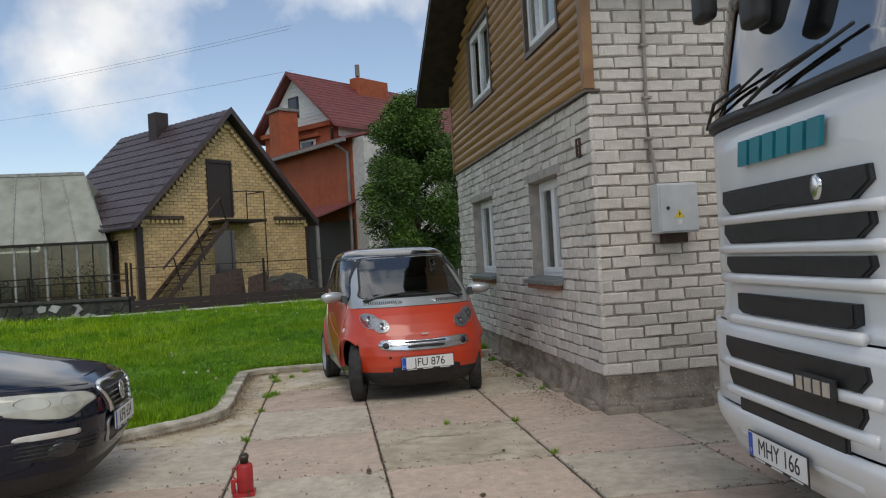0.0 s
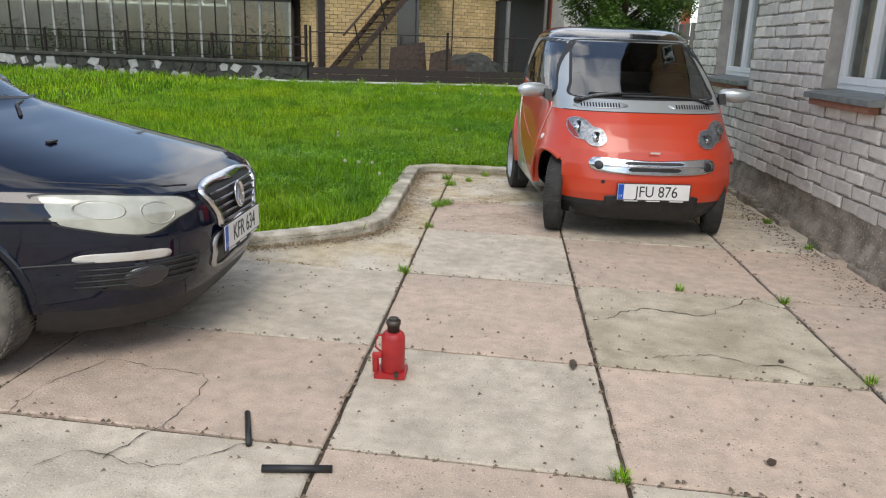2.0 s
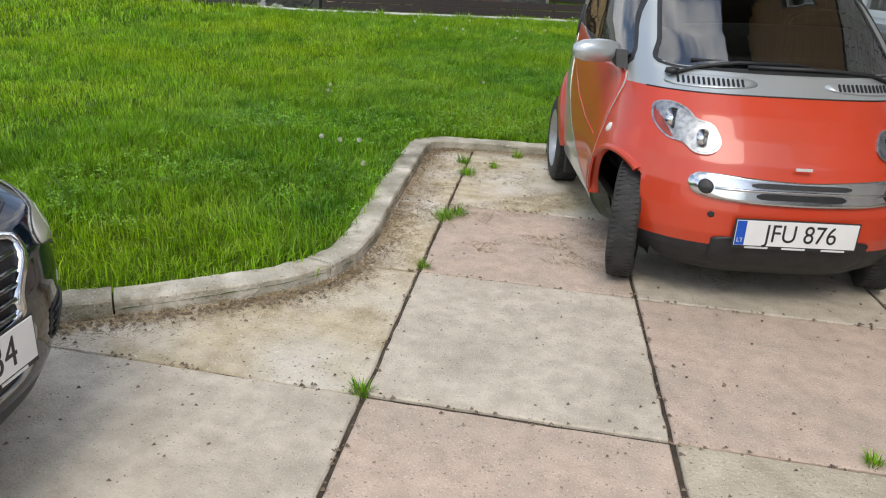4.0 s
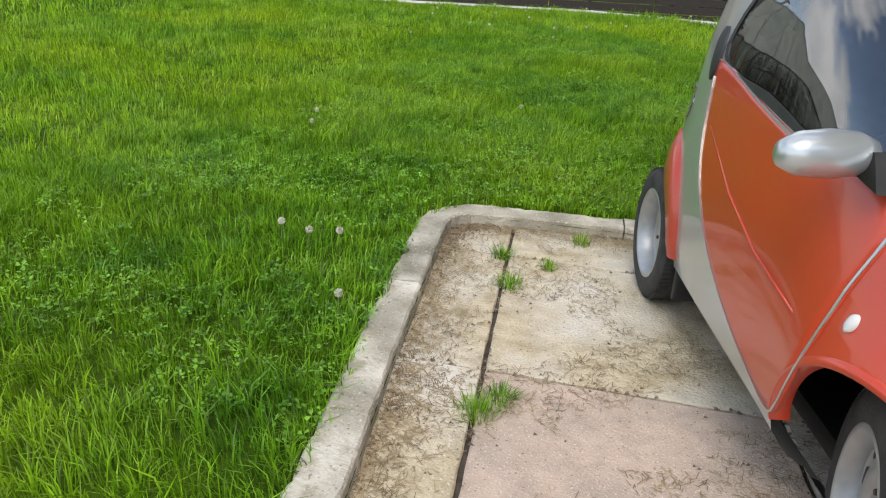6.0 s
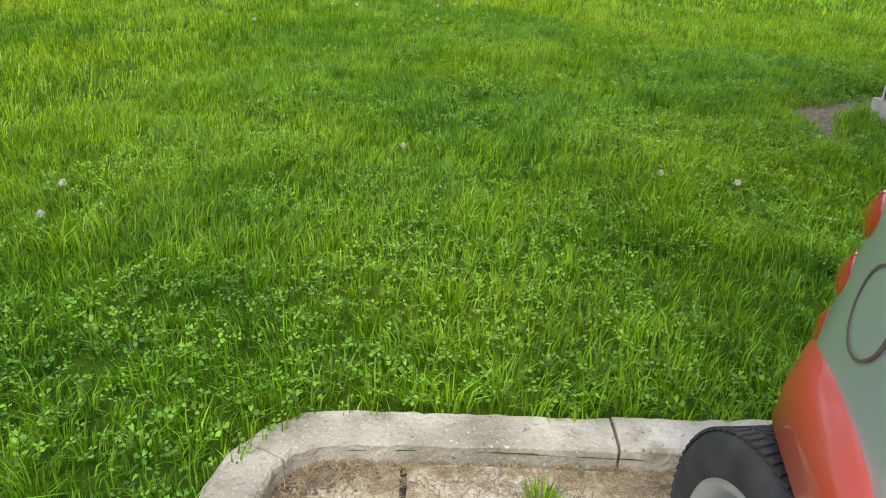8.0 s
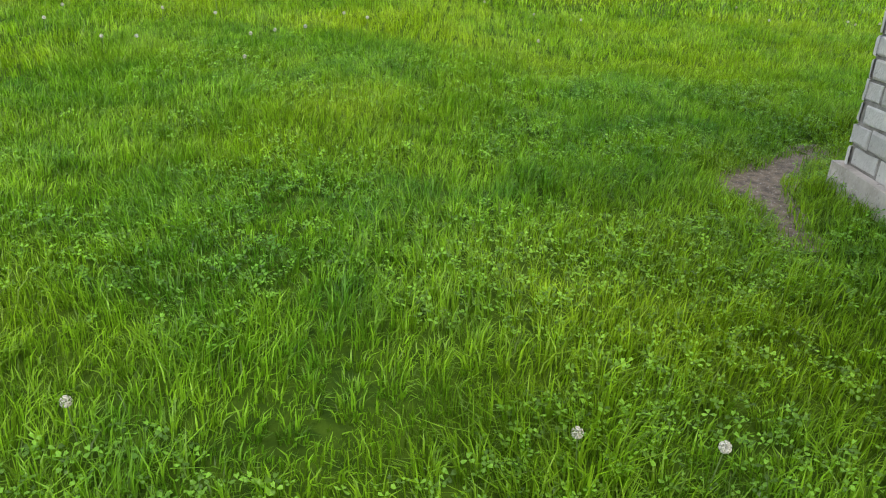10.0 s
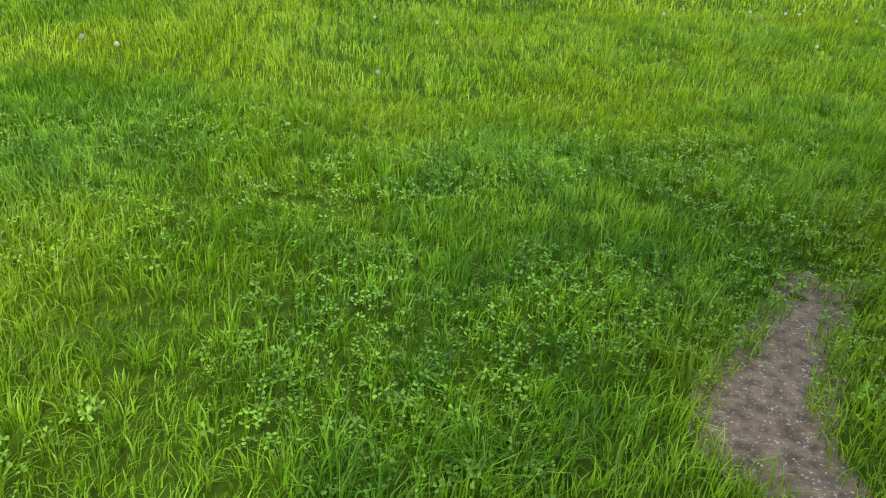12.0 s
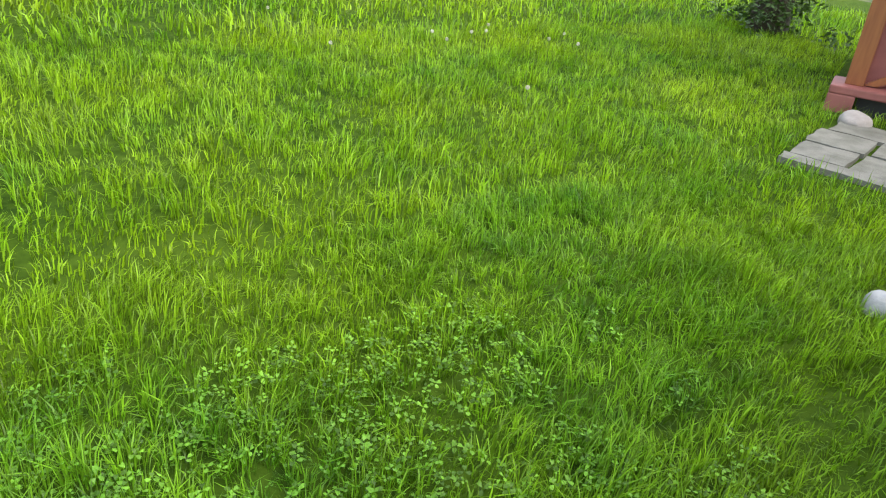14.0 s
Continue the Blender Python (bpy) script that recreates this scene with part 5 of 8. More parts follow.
        part("bumper_seam", bm_tube([sh.side(sgn)(x, z, 0.001) for x, z in ((0.335, 0.47), (0.42, 0.475), (0.52, 0.478), (0.60, 0.48))], 0.004, 6), M_BLACK, car)
        mir = part("wing_mirror", bm_lathe([(0, -0.12), (0.05, -0.11), (0.08, -0.05), (0.085, 0.03), (0.06, 0.09), (0, 0.1)], 20, axis="Y"), M_NAVY, car, smooth=True)
        mir.matrix_basis = pose(-0.85, sgn * 0.96, 1.02, 0, 0, 0)
    # grille: bright frame round dark slats
    gr = spline([(-0.335, 0.715), (0, 0.735), (0.335, 0.715), (0.27, 0.585), (0.235, 0.52), (0, 0.512), (-0.235, 0.52), (-0.27, 0.585)], 6)
    grille = part("grille", blob(gr, sh.nose, 0.004, 6, 0.02), M_BLACK, car, "black slatted grille in a chrome frame", True)
    part("grille_frame", band(gr, shrunk(gr, 0.026), sh.nose, 0.02, 0.02), M_CHROME, grille, "chrome grille frame", True)
    for k, zz in enumerate((0.545, 0.578, 0.612, 0.646, 0.68)):
        hw = 0.22 + 0.018 * k
        part("slat", bm_tube([sh.nose(-hw + hw * 2 * t / 8, zz, 0.012) for t in range(9)], 0.008, 6), M_DARKROOF, grille, smooth=True)
    c = sh.nose(0, 0.632, 0.02)
    bd = part("badge", bm_lathe([(0.062, 0), (0.066, 0.008), (0.056, 0.012), (0.054, 0.004), (0, 0.004)], 32), M_CHROME, grille, "round chrome emblem", True)
    bd.matrix_basis = Matrix.Translation(c) @ pose(0, 0, 0, 0, 84, 0)
    for a in (-22, 22):
        bar = part("badge_bar", bm_box(-0.045, -0.007, 0.004, 0.045, 0.007, 0.011), M_CHROME, grille)
        bar.matrix_basis = Matrix.Translation(c) @ pose(0, 0, 0, 0, 84, 0) @ pose(0, 0.016 if a > 0 else -0.016, 0, 0, 0, a)
    lo = spline([(-0.26, 0.50), (0.26, 0.50), (0.30, 0.40), (0.26, 0.335), (0, 0.325), (-0.26, 0.335), (-0.30, 0.40)], 5)
    li = part("lower_grille", blob(lo, sh.nose, 0.003, 5, 0.015), M_BLACK, car, "black lower grille", True)
    part("lower_frame", band(lo, shrunk(lo, 0.03), sh.nose, 0.012, 0.015), M_ALLOY, li, "dull silver frame of the lower grille", True)
    number_plate(car, Matrix.Translation(sh.nose(0, 0.47, 0.026)) @ pose(0, 0, 0, 0, 0, 90), "KFR 634")
    wiper(car, [(-0.60, 0.965), (-0.45, 0.995), (0.0, 1.02)], sh.nose, 0.02)
    wiper(car, [(0.0, 0.965), (0.2, 1.0), (0.62, 1.01)], sh.nose, 0.02)
    nz = part("washer_nozzle", bm_box(-0.01, -0.03, 0, 0.015, 0.03, 0.012, 0.004), M_BLACK, car)
    nz.location = sh.nose(-0.3, 0.885, 0.0)


build_estate_car()


def build_truck():
    truck = thing("truck", "tall white lorry cab with black grille bars", "truck", pose(1.815, 4.17, 0, 0, 0, 97))

    def face(x, z, off=0.0):
        a = min(1.0, abs(x) / 1.25)
        y = -0.52 * a ** 5.5
        if z > 1.98:
            y -= (z - 1.98) * 0.17
        if z < 1.02:
            y += 0.035 * smooth01(1.04, 0.98, z)
        if z < 0.5:
            y -= 0.10 * smooth01(0.5, 0.26, z)
        return Vector((x, y + off, z))
    # outer skin in stacked panels
    def skin(name, z0, z1, label, off=0.0, x_to=1.25, nz=6, material=M_TRUCKWHITE):
        rows = []
        for j in range(nz + 1):
            z = z0 + (z1 - z0) * j / nz
            xs = [x_to * math.sin(k / 24 * math.pi / 2) for k in range(-24, 25)]
            rows.append([face(x, z, off) for x in xs])
        low = [[p + Vector((0, -0.03, 0)) for p in rows[0]], rows[0]]
        high = [rows[-1], [p + Vector((0, -0.03, 0)) for p in rows[-1]]]
        return part(name, bm_grid([low[0]] + rows + [high[1]]), material, truck, label, True)
    skin("front_upper", 1.20, 1.985, "white upper front panel")
    skin("front_middle", 0.985, 1.19, "white middle panel", -0.015)
    skin("front_lower", 0.56, 0.975, "white lower grille panel", 0.012)
    skin("bumper", 0.27, 0.545, "white bumper", 0.03)
    skin("roof_front", 2.92, 3.3, "white front of the roof", 0.0)
    skin("seam_backing", 0.28, 2.0, "dark gaps between panels", -0.04, 1.22, 6, M_BLACK)
    ws = [(-1.16, 2.06), (-1.12, 2.9), (1.12, 2.9), (1.16, 2.06), (0.8, 2.0), (0, 1.985), (-0.8, 2.0)]
    ws = [Vector(a).lerp(Vector(b), t / 8) for a, b in zip(ws, ws[1:] + ws[:1]) for t in range(8)]
    g = part("windscreen", blob(ws, face, -0.005, 8, 0), M_CABGLASS, truck, "tall windscreen mirroring sky and bricks", True)
    part("windscreen_surround", band(ws, shrunk(ws, 0.03), face, 0.004, 0.03), M_BLACK, g)
    part("scuttle", bm_tube([face(-1.15 + 2.3 * k / 20, 2.02 + 0.02 * abs(k - 10) / 10, 0.0) for k in range(21)], 0.034, 10), M_BLACK, truck, "black scuttle strip below the windscreen", True)
    part("dashboard", bm_box(-1.1, -1.0, 1.7, 1.1, -0.55, 2.1, 0.05), M_BLACK, truck)
    part("cab_inner", bm_box(-1.05, -2.1, 1.0, 1.05, -1.9, 3.2), M_SEAT, truck, "dark rear wall of the cab")
    for sgn in (-1, 1):
        rows = [[(sgn * 1.25, -0.52, 0.9), (sgn * 1.25, -2.2, 0.9)], [(sgn * 1.25, -0.52, 2.0), (sgn * 1.25, -2.2, 2.0)]]
        part("cab_side", bm_grid(rows), M_TRUCKWHITE, truck)
        part("cab_side_upper", bm_box(sgn * 1.22 - 0.02, -2.2, 2.0, sgn * 1.22 + 0.02, -1.3, 3.3), M_TRUCKWHITE, truck)
        pil = part("pillar", bm_prism([(sgn * 1.14, face(1.14, 2.0).y - 0.0, 2.0), (sgn * 1.24, face(1.24, 2.0).y - 0.08, 2.0), (sgn * 1.2, face(1.2, 2.95).y - 0.08, 2.95), (sgn * 1.1, face(1.1, 2.95).y, 2.95)], (0, -0.06, 0)), M_TRUCKWHITE, truck)
        part("corner_vane", blob(spline([(sgn * 1.00, 1.60), (sgn * 0.99, 1.90), (sgn * 1.10, 1.88), (sgn * 1.12, 1.62)], 4), face, 0.004, 4, 0.015), M_BLACK, truck, "black corner vent", True)
        part("side_slot", blob(spline([(sgn * 1.10, 1.14), (sgn * 1.12, 1.52), (sgn * 1.17, 1.50), (sgn * 1.17, 1.16)], 4), face, 0.004, 4, 0.015), M_BLACK, truck, smooth=True)
        wheel(truck, pose(sgn * 1.08, -1.35, 0.5, 0, 0, 90 if sgn > 0 else -90), 0.5, 0.3, 0.29, "steel")
        part("tow_hole", blob(spline([(sgn * 1.03 + 0.014 * math.cos(a), 0.56 + 0.05 * math.sin(a)) for a in (k * math.tau / 8 for k in range(8))], 3), face, 0.034, 3, 0.01), M_BLACK, truck)
    part("chassis", bm_box(-0.9, -6.5, 0.45, 0.9, -0.3, 0.8), M_BLACK, truck, "dark chassis")
    part("cab_roof", bm_box(-1.22, -2.2, 3.28, 1.22, -0.3, 3.34, 0.02), M_TRUCKWHITE, truck)
    # black grille bars, each a bevelled tray
    bars = [(0.62, 1.535, 1.660, 0.09), (0.62, 1.385, 1.492, 0.07), (0.61, 1.235, 1.318, 0.05), (0.50, 1.030, 1.130, -0.05), (0.60, 0.80, 0.905, 0.05), (0.57, 0.66, 0.765, 0.03), (0.46, 0.455, 0.615, -0.06)]
    for hw, z0, z1, cut in bars:
        zc = (z0 + z1) / 2
        c = abs(cut)
        if cut > 0:
            ol = [(-hw, z1), (hw, z1), (hw + 0.01, zc), (hw - c, z0), (-hw + c, z0), (-hw - 0.01, zc)]
        else:
            ol = [(-hw, z1), (hw, z1), (hw, z0 + 0.02), (hw - c, z0), (-hw + c, z0), (-hw, z0 + 0.02)]
        ol = [Vector(a).lerp(Vector(b), t / 6) for a, b in zip(ol, ol[1:] + ol[:1]) for t in range(6)]
        tray = part("grille_bar", blob(ol, face, 0.016, 5, 0.05), M_BLACK, truck, "black grille bar")
        part("bar_insert", blob(shrunk(ol, 0.02), face, 0.022, 5, 0.01), M_BLACK, tray)
        part("bar_ledge", bm_tube([face(-hw - 0.06 + (2 * hw + 0.12) * k / 16, z0 - 0.028, 0.012) for k in range(17)], 0.026, 10), M_TRUCKWHITE, truck, "white ledge under the bar", True)
    part("maker_crest", blob(spline([(-0.335, 1.62), (-0.30, 1.655), (-0.265, 1.62), (-0.275, 1.57), (-0.30, 1.55), (-0.325, 1.57)], 4), face, 0.035, 4, 0.02, 0.006), M_CHROME, truck, "small chrome crest", True)
    # six plain teal blocks stand where the maker's name is
    for k in range(6):
        x0 = 0.36 - k * 0.125
        part("teal_block", bm_prism([face(x0, 1.765, 0.02), face(x0 - 0.095, 1.765, 0.02), face(x0 - 0.115, 1.885, 0.02), face(x0 - 0.02, 1.885, 0.02)], (0, 0.02, 0)), M_TEAL, truck, "teal raised block of a badge")
    mb = part("model_badge", bm_box(-0.44, 0.07, 0.745, -0.14, 0.09, 0.835, 0.006), M_BLACK, truck, "black badge with chrome characters")
    for k in range(4):
        part("chrome_block", bm_box(-0.42 + k * 0.066, 0.088, 0.76, -0.37 + k * 0.066, 0.096, 0.82, 0.003), M_CHROME, mb)
    number_plate(truck, Matrix.Translation(face(0.06, 0.41, 0.075)) @ pose(0, 0, 0, 0, 0, 180), "MHY 166")
    for x0, x1 in ((0.95, 0.35), (0.25, -0.35)):
        part("wiper", bm_tube([face(x0, 2.05, 0.05), face((x0 + x1) / 2, 2.14, 0.05), face(x1, 2.17, 0.04)], 0.010, 8), M_BLACK, truck, "black wiper arm", True)
        part("wiper_blade", bm_tube([face(x0 - 0.1, 2.10, 0.03), face(x1 - 0.2, 2.20, 0.03)], 0.008, 8), M_BLACK, truck, smooth=True)
    for x, y, z in ((0.55, 0.08, 2.63), (0.02, 0.08, 2.44)):
        m = part("mirror", bm_box(x - 0.085, y - 0.05, z - 0.08, x + 0.085, y + 0.04, z + 0.24, 0.04), M_BLACK, truck, "black mirror housing", True)
        part("mirror_arm", bm_tube([(x, y, z + 0.12), (x + 0.02, y - 0.05, z + 0.45), (x + 0.05, y - 0.7, 3.1)], 0.02, 8), M_BLACK, m)


build_truck()


# ---- beyond the lawn ----
M_YBRICK = mat("yellow_brick", (0.68, 0.49, 0.24), (0.54, 0.38, 0.17), 3, 0.9, bump=0.3, bump_scale=60, vary=0.14, island=True, big=(0.52, 0.37, 0.20), big_scale=0.7)
M_YMORTAR = mat("shed_mortar", (0.30, 0.22, 0.13), (0.20, 0.15, 0.09), 8, 0.95)
M_REDBRICK = mat("red_brick_far", (0.33, 0.085, 0.035), (0.26, 0.065, 0.028), 3, 0.9, big=(0.38, 0.11, 0.05), big_scale=0.5, vary=0.1, island=True)
M_GREYBRICK = mat("grey_brick_far", (0.52, 0.50, 0.46), (0.42, 0.40, 0.37), 4, 0.9, vary=0.1, island=True)
M_BROWNROOF = mat("brown_roof", (0.085, 0.062, 0.065), (0.062, 0.046, 0.048), 3, 0.45, metal=0.2)
M_REDROOF = mat("red_roof", (0.20, 0.052, 0.046), (0.145, 0.04, 0.036), 3, 0.5)
M_WHITEBOARD = mat("white_board", (0.70, 0.70, 0.68), (0.62, 0.62, 0.60), 4, 0.6)
M_DARKBROWN = mat("dark_brown_wood", (0.040, 0.026, 0.022), (0.024, 0.017, 0.015), 6, 0.6, stretch=(1, 1, 8))
M_BLACKIRON = mat("black_iron", (0.022, 0.019, 0.017), (0.035, 0.022, 0.016), 12, 0.6, metal=0.4)
M_STONE_LIGHT = mat("pale_stone", (0.45, 0.45, 0.44), (0.30, 0.30, 0.29), 7, 0.9, bump=0.4, vary=0.15)
M_STONE_DARK = mat("dark_stone", (0.055, 0.055, 0.045), (0.03, 0.03, 0.026), 7, 0.9, bump=0.4, vary=0.25)
M_GREENGLASS = mat("dirty_greenhouse_glass", (0.30, 0.31, 0.25), (0.20, 0.21, 0.165), 1.6, 0.5, bump=0.05, bump_scale=8, big=(0.37, 0.38, 0.32), big_scale=2.5, vary=0.06, stretch=(1, 1, 0.5))
M_CLEARDIRTY = glass_mat("greenhouse_pane", (0.72, 0.76, 0.70), 0.08)
M_GHFRAME = mat("greenhouse_frame", (0.36, 0.37, 0.34), (0.22, 0.22, 0.2), 8, 0.6)
M_GREYWOOD = mat("grey_planks", (0.26, 0.25, 0.23), (0.16, 0.15, 0.14), 5, 0.9, stretch=(4, 4, 0.5), vary=0.15)
M_LEAF = mat("leaf", (0.085, 0.16, 0.018), (0.04, 0.085, 0.011), 1.2, 0.6, vary=0.45, island=True)
M_BARK = mat("bark", (0.10, 0.08, 0.06), (0.05, 0.04, 0.03), 10, 0.95, bump=0.8)
M_PLANT = mat("greenhouse_plants", (0.06, 0.12, 0.02), (0.03, 0.05, 0.012), 4, 0.8, vary=0.4, island=True)
M_WHITEHOSE = mat("white_hose", (0.68, 0.66, 0.60), None, 5, 0.6)


def frame_at(ax, ay, bx, by, z):
    """x runs from a to b along the ground, y away from the viewer behind that line."""
    t = Vector((bx - ax, by - ay, 0)).normalized()
    return Matrix(((t.x, -t.y, 0, ax), (t.y, t.x, 0, ay), (0, 0, 1, z), (0, 0, 0, 1))), math.hypot(bx - ax, by - ay)


def joined_bricks(parent, spots, place, material, label="", depth=0.02):
    base = BRICK_MESHES
    rnd = random.Random(6)
    vs, fs = [], []
    for s, z, ln in spots:
        me = rnd.choice(base)
        m = place(s, z) @ Matrix.Diagonal((ln / 0.25, 1, 1, 1))
        b = len(vs)
        vs += [m @ v.co for v in me.vertices]
        fs += [tuple(b + i for i in f.vertices) for f in me.polygons]
    ob = new("bricks_joined", mesh_of("bricks_joined", vs, fs, material))
    ob.parent = parent
    ob["kind"] = "stuff"
    return ob


# stone-faced retaining wall with its iron fence
SW_M, SW_L = frame_at(-26.0, 20.3, -9.2, 20.25, 0.2)
stone_wall = thing("stone_wall", "low retaining wall faced with dark and pale stones", "wall", SW_M)
part("wall_core", bm_box(0, 0.03, -0.2, SW_L, 0.4, 0.52), M_STONE_DARK, stone_wall)
part("coping", bm_box(-0.02, -0.04, 0.52, SW_L + 0.02, 0.44, 0.60, 0.01), M_STONE_DARK, stone_wall, "dark coping")


def face_stones():
    rnd = random.Random(14)
    x = 0.1
    while x < SW_L - 0.2:
        for row in range(2):
            r = rnd.uniform(0.13, 0.22)
            cx, cz = x + rnd.uniform(-0.1, 0.1) + (0.16 if row else 0), 0.12 + row * 0.25 + rnd.uniform(-0.04, 0.04)
            n = rnd.choice((4, 5, 5, 6))
            a0 = rnd.random() * 6
            ol = [(cx + r * math.cos(a0 + k * math.tau / n) * rnd.uniform(0.8, 1.25), 0.0, max(0.0, min(0.5, cz + 0.8 * r * math.sin(a0 + k * math.tau / n)))) for k in range(n)]
            ol = [(max(0, min(SW_L, p[0])), p[1], p[2]) for p in ol]
            pale = rnd.random() < (0.40 if x > 7 else 0.25)
            part("stone", bm_prism(ol, (0, 0.035, 0)), M_STONE_LIGHT if pale else M_STONE_DARK, stone_wall)
        x += rnd.uniform(0.30, 0.42)


face_stones()
iron_fence = thing("iron_fence", "black wrought iron fence with rings on the stone wall", "fence", SW_M)
z0 = 0.60
for k in range(7):
    x = SW_L - 0.06 - k * 2.75
    part("post", bm_box(x - 0.03, 0.1, z0, x + 0.03, 0.16, z0 + (0.92 if k == 0 else 0.66), 0.004), M_BLACKIRON, iron_fence)
for zz in (0.08, 0.42, 0.60):
    part("rail", bm_box(0, 0.115, z0 + zz, SW_L, 0.145, z0 + zz + 0.03), M_BLACKIRON, iron_fence)
for k in range(46):
    x = SW_L - 0.4 - k * 0.36
    part("baluster", bm_box(x - 0.011, 0.12, z0 + 0.1, x + 0.011, 0.142, z0 + 0.44), M_BLACKIRON, iron_fence)
for k in range(23):
    x = SW_L - 0.58 - k * 0.72
    part("ring", bm_tube([(x + 0.075 * math.cos(a), 0.13, z0 + 0.525 + 0.075 * math.sin(a)) for a in (q * math.tau / 16 for q in range(16))], 0.010, 6, closed=True), M_BLACKIRON, iron_fence)

# dark board edging and wire fence before the shed
BF_M, BF_L = frame_at(-9.15, 20.3, -1.2, 24.4, 0.2)
edging = thing("board_fence", "low dark board fence at the lawn's far edge", "fence", BF_M)
for k in range(4):
    for row in range(3):
        part("board", bm_box(k * BF_L / 4 + 0.01, 0.0, 0.0 + row * 0.165, (k + 1) * BF_L / 4 - 0.01, 0.03, 0.155 + row * 0.165, 0.004), M_DARKBROWN, edging)
for k in range(6):
    x = 0.05 + k * (BF_L - 0.1) / 5
    part("post", bm_box(x - 0.03, 0.035, 0, x + 0.03, 0.09, 1.45 if k else 1.5), M_BLACKIRON, edging)
for zz in (0.75, 1.1, 1.36):
    part("wire", bm_tube([(0, 0.06, zz), (BF_L / 2, 0.06, zz - 0.012), (BF_L, 0.06, zz)], 0.014 if zz > 1.3 else 0.005, 6), M_BLACKIRON, edging)
hose = thing("white_edging", "pale narrow edging strip along the far lawn", "edging")
part("strip", bm_tube([(-11.3, 20.05, lawn_z(-11.3, 20.05) + 0.04), (-9.2, 20.1, lawn_z(-9.2, 20.1) + 0.05), (-7, 21.3, lawn_z(-7, 21.3) + 0.05), (-4.3, 22.6, lawn_z(-4.3, 22.6) + 0.05), (-1.6, 24.0, lawn_z(-1.6, 24) + 0.05)], 0.035, 8), M_WHITEHOSE, hose)

# greenhouse
GH_M, GH_L = frame_at(-26.0, 18.55, -10.85, 22.5, 0.25)
gh = thing("greenhouse", "long old greenhouse with dirty glass roof", "greenhouse", GH_M)
EAVE, RIDGE, DEPTH = 2.15, 4.55, 2.6
part("base_wall", bm_box(0, 0, 0, GH_L, 0.15, 0.45), M_STONE_DARK, gh)
part("floor_bed", bm_box(0, 0.2, 0, GH_L, 2 * DEPTH, 0.3), M_DIRT, gh)
part("eave_beam", bm_box(0, -0.06, EAVE - 0.03, GH_L, 0.06, EAVE + 0.05), M_BLACKIRON, gh)
part("ridge_beam", bm_box(0, DEPTH - 0.08, RIDGE - 0.04, GH_L - 1.2, DEPTH + 0.08, RIDGE + 0.06), M_GHFRAME, gh)
pitch = 0.86
n = int(GH_L / pitch)
for k in range(n):
    x0, x1 = GH_L - (k + 1) * pitch, GH_L - k * pitch
    e = 1.2
    sx = lambda x: x - e * max(0.0, 1 - (GH_L - x) / 6.0)
    for back in (0, 1):
        ya, yb = (0.0, DEPTH) if not back else (2 * DEPTH, DEPTH)
        rows = [[(x0 + 0.02, ya - 0.04 if not back else ya, EAVE + 0.03), (x1 - 0.02, ya - 0.04 if not back else ya, EAVE + 0.03)], [(sx(x0) + 0.02, yb, RIDGE), (sx(x1) - 0.02, yb, RIDGE)]]
        part("roof_pane", bm_grid(rows), M_GREENGLASS, gh)
    part("roof_bar", bm_tube([(x1, -0.06, EAVE + 0.05), (sx(x1), DEPTH, RIDGE + 0.03)], 0.022, 6), M_GHFRAME, gh)
    part("stud", bm_box(x1 - 0.03, 0.02, 0.45, x1 + 0.03, 0.1, EAVE - 0.03), M_GHFRAME, gh)
    part("mullion", bm_box((x0 + x1) / 2 - 0.015, 0.03, 0.45, (x0 + x1) / 2 + 0.015, 0.08, EAVE - 0.03), M_BLACKIRON, gh)
    pn = part("wall_pane", bm_box(x0 + 0.031, 0.05, 0.45, x1 - 0.031, 0.056, EAVE - 0.03), M_CLEARDIRTY, gh)
    pn.visible_shadow = False
part("end_gable", bm_prism([(GH_L, 0.1, 0), (GH_L, 2 * DEPTH, 0), (GH_L, 2 * DEPTH, EAVE), (GH_L - 1.2, DEPTH, RIDGE), (GH_L, 0.1, EAVE)], (-0.03, 0, 0)), M_GREENGLASS, gh)
part("back_wall", bm_box(0, 2 * DEPTH - 0.05, 0.3, GH_L, 2 * DEPTH, EAVE), M_GREENGLASS, gh)


def leaf_cloud(rnd, spots, size, flat=0.5):
    """Many small folded leaves about the given spots (centre, radius, count)."""
    vs, fs = [], []
    for c, r, count in spots:
        for _ in range(count):
            d = Vector((rnd.gauss(0, 1), rnd.gauss(0, 1), rnd.gauss(0, 1))).normalized() * (rnd.random() ** 0.4)
            p = Vector(c) + Vector((d.x * r[0], d.y * r[1], d.z * r[2]))
            a, b = rnd.random() * math.tau, rnd.uniform(-0.9, 0.5)
            u = Vector((math.cos(a) * math.cos(b), math.sin(a) * math.cos(b), math.sin(b)))
            v = u.cross(Vector((rnd.gauss(0, 1), rnd.gauss(0, 1), rnd.gauss(0, 1)))).normalized()
            s = size * rnd.uniform(0.6, 1.4)
            k = len(vs)
            vs += [p, p + u * s * 0.5 + v * s * flat * 0.5, p + u * s, p + u * s * 0.5 - v * s * flat * 0.5]
            fs.append((k, k + 1, k + 2, k + 3))
    return vs, fs


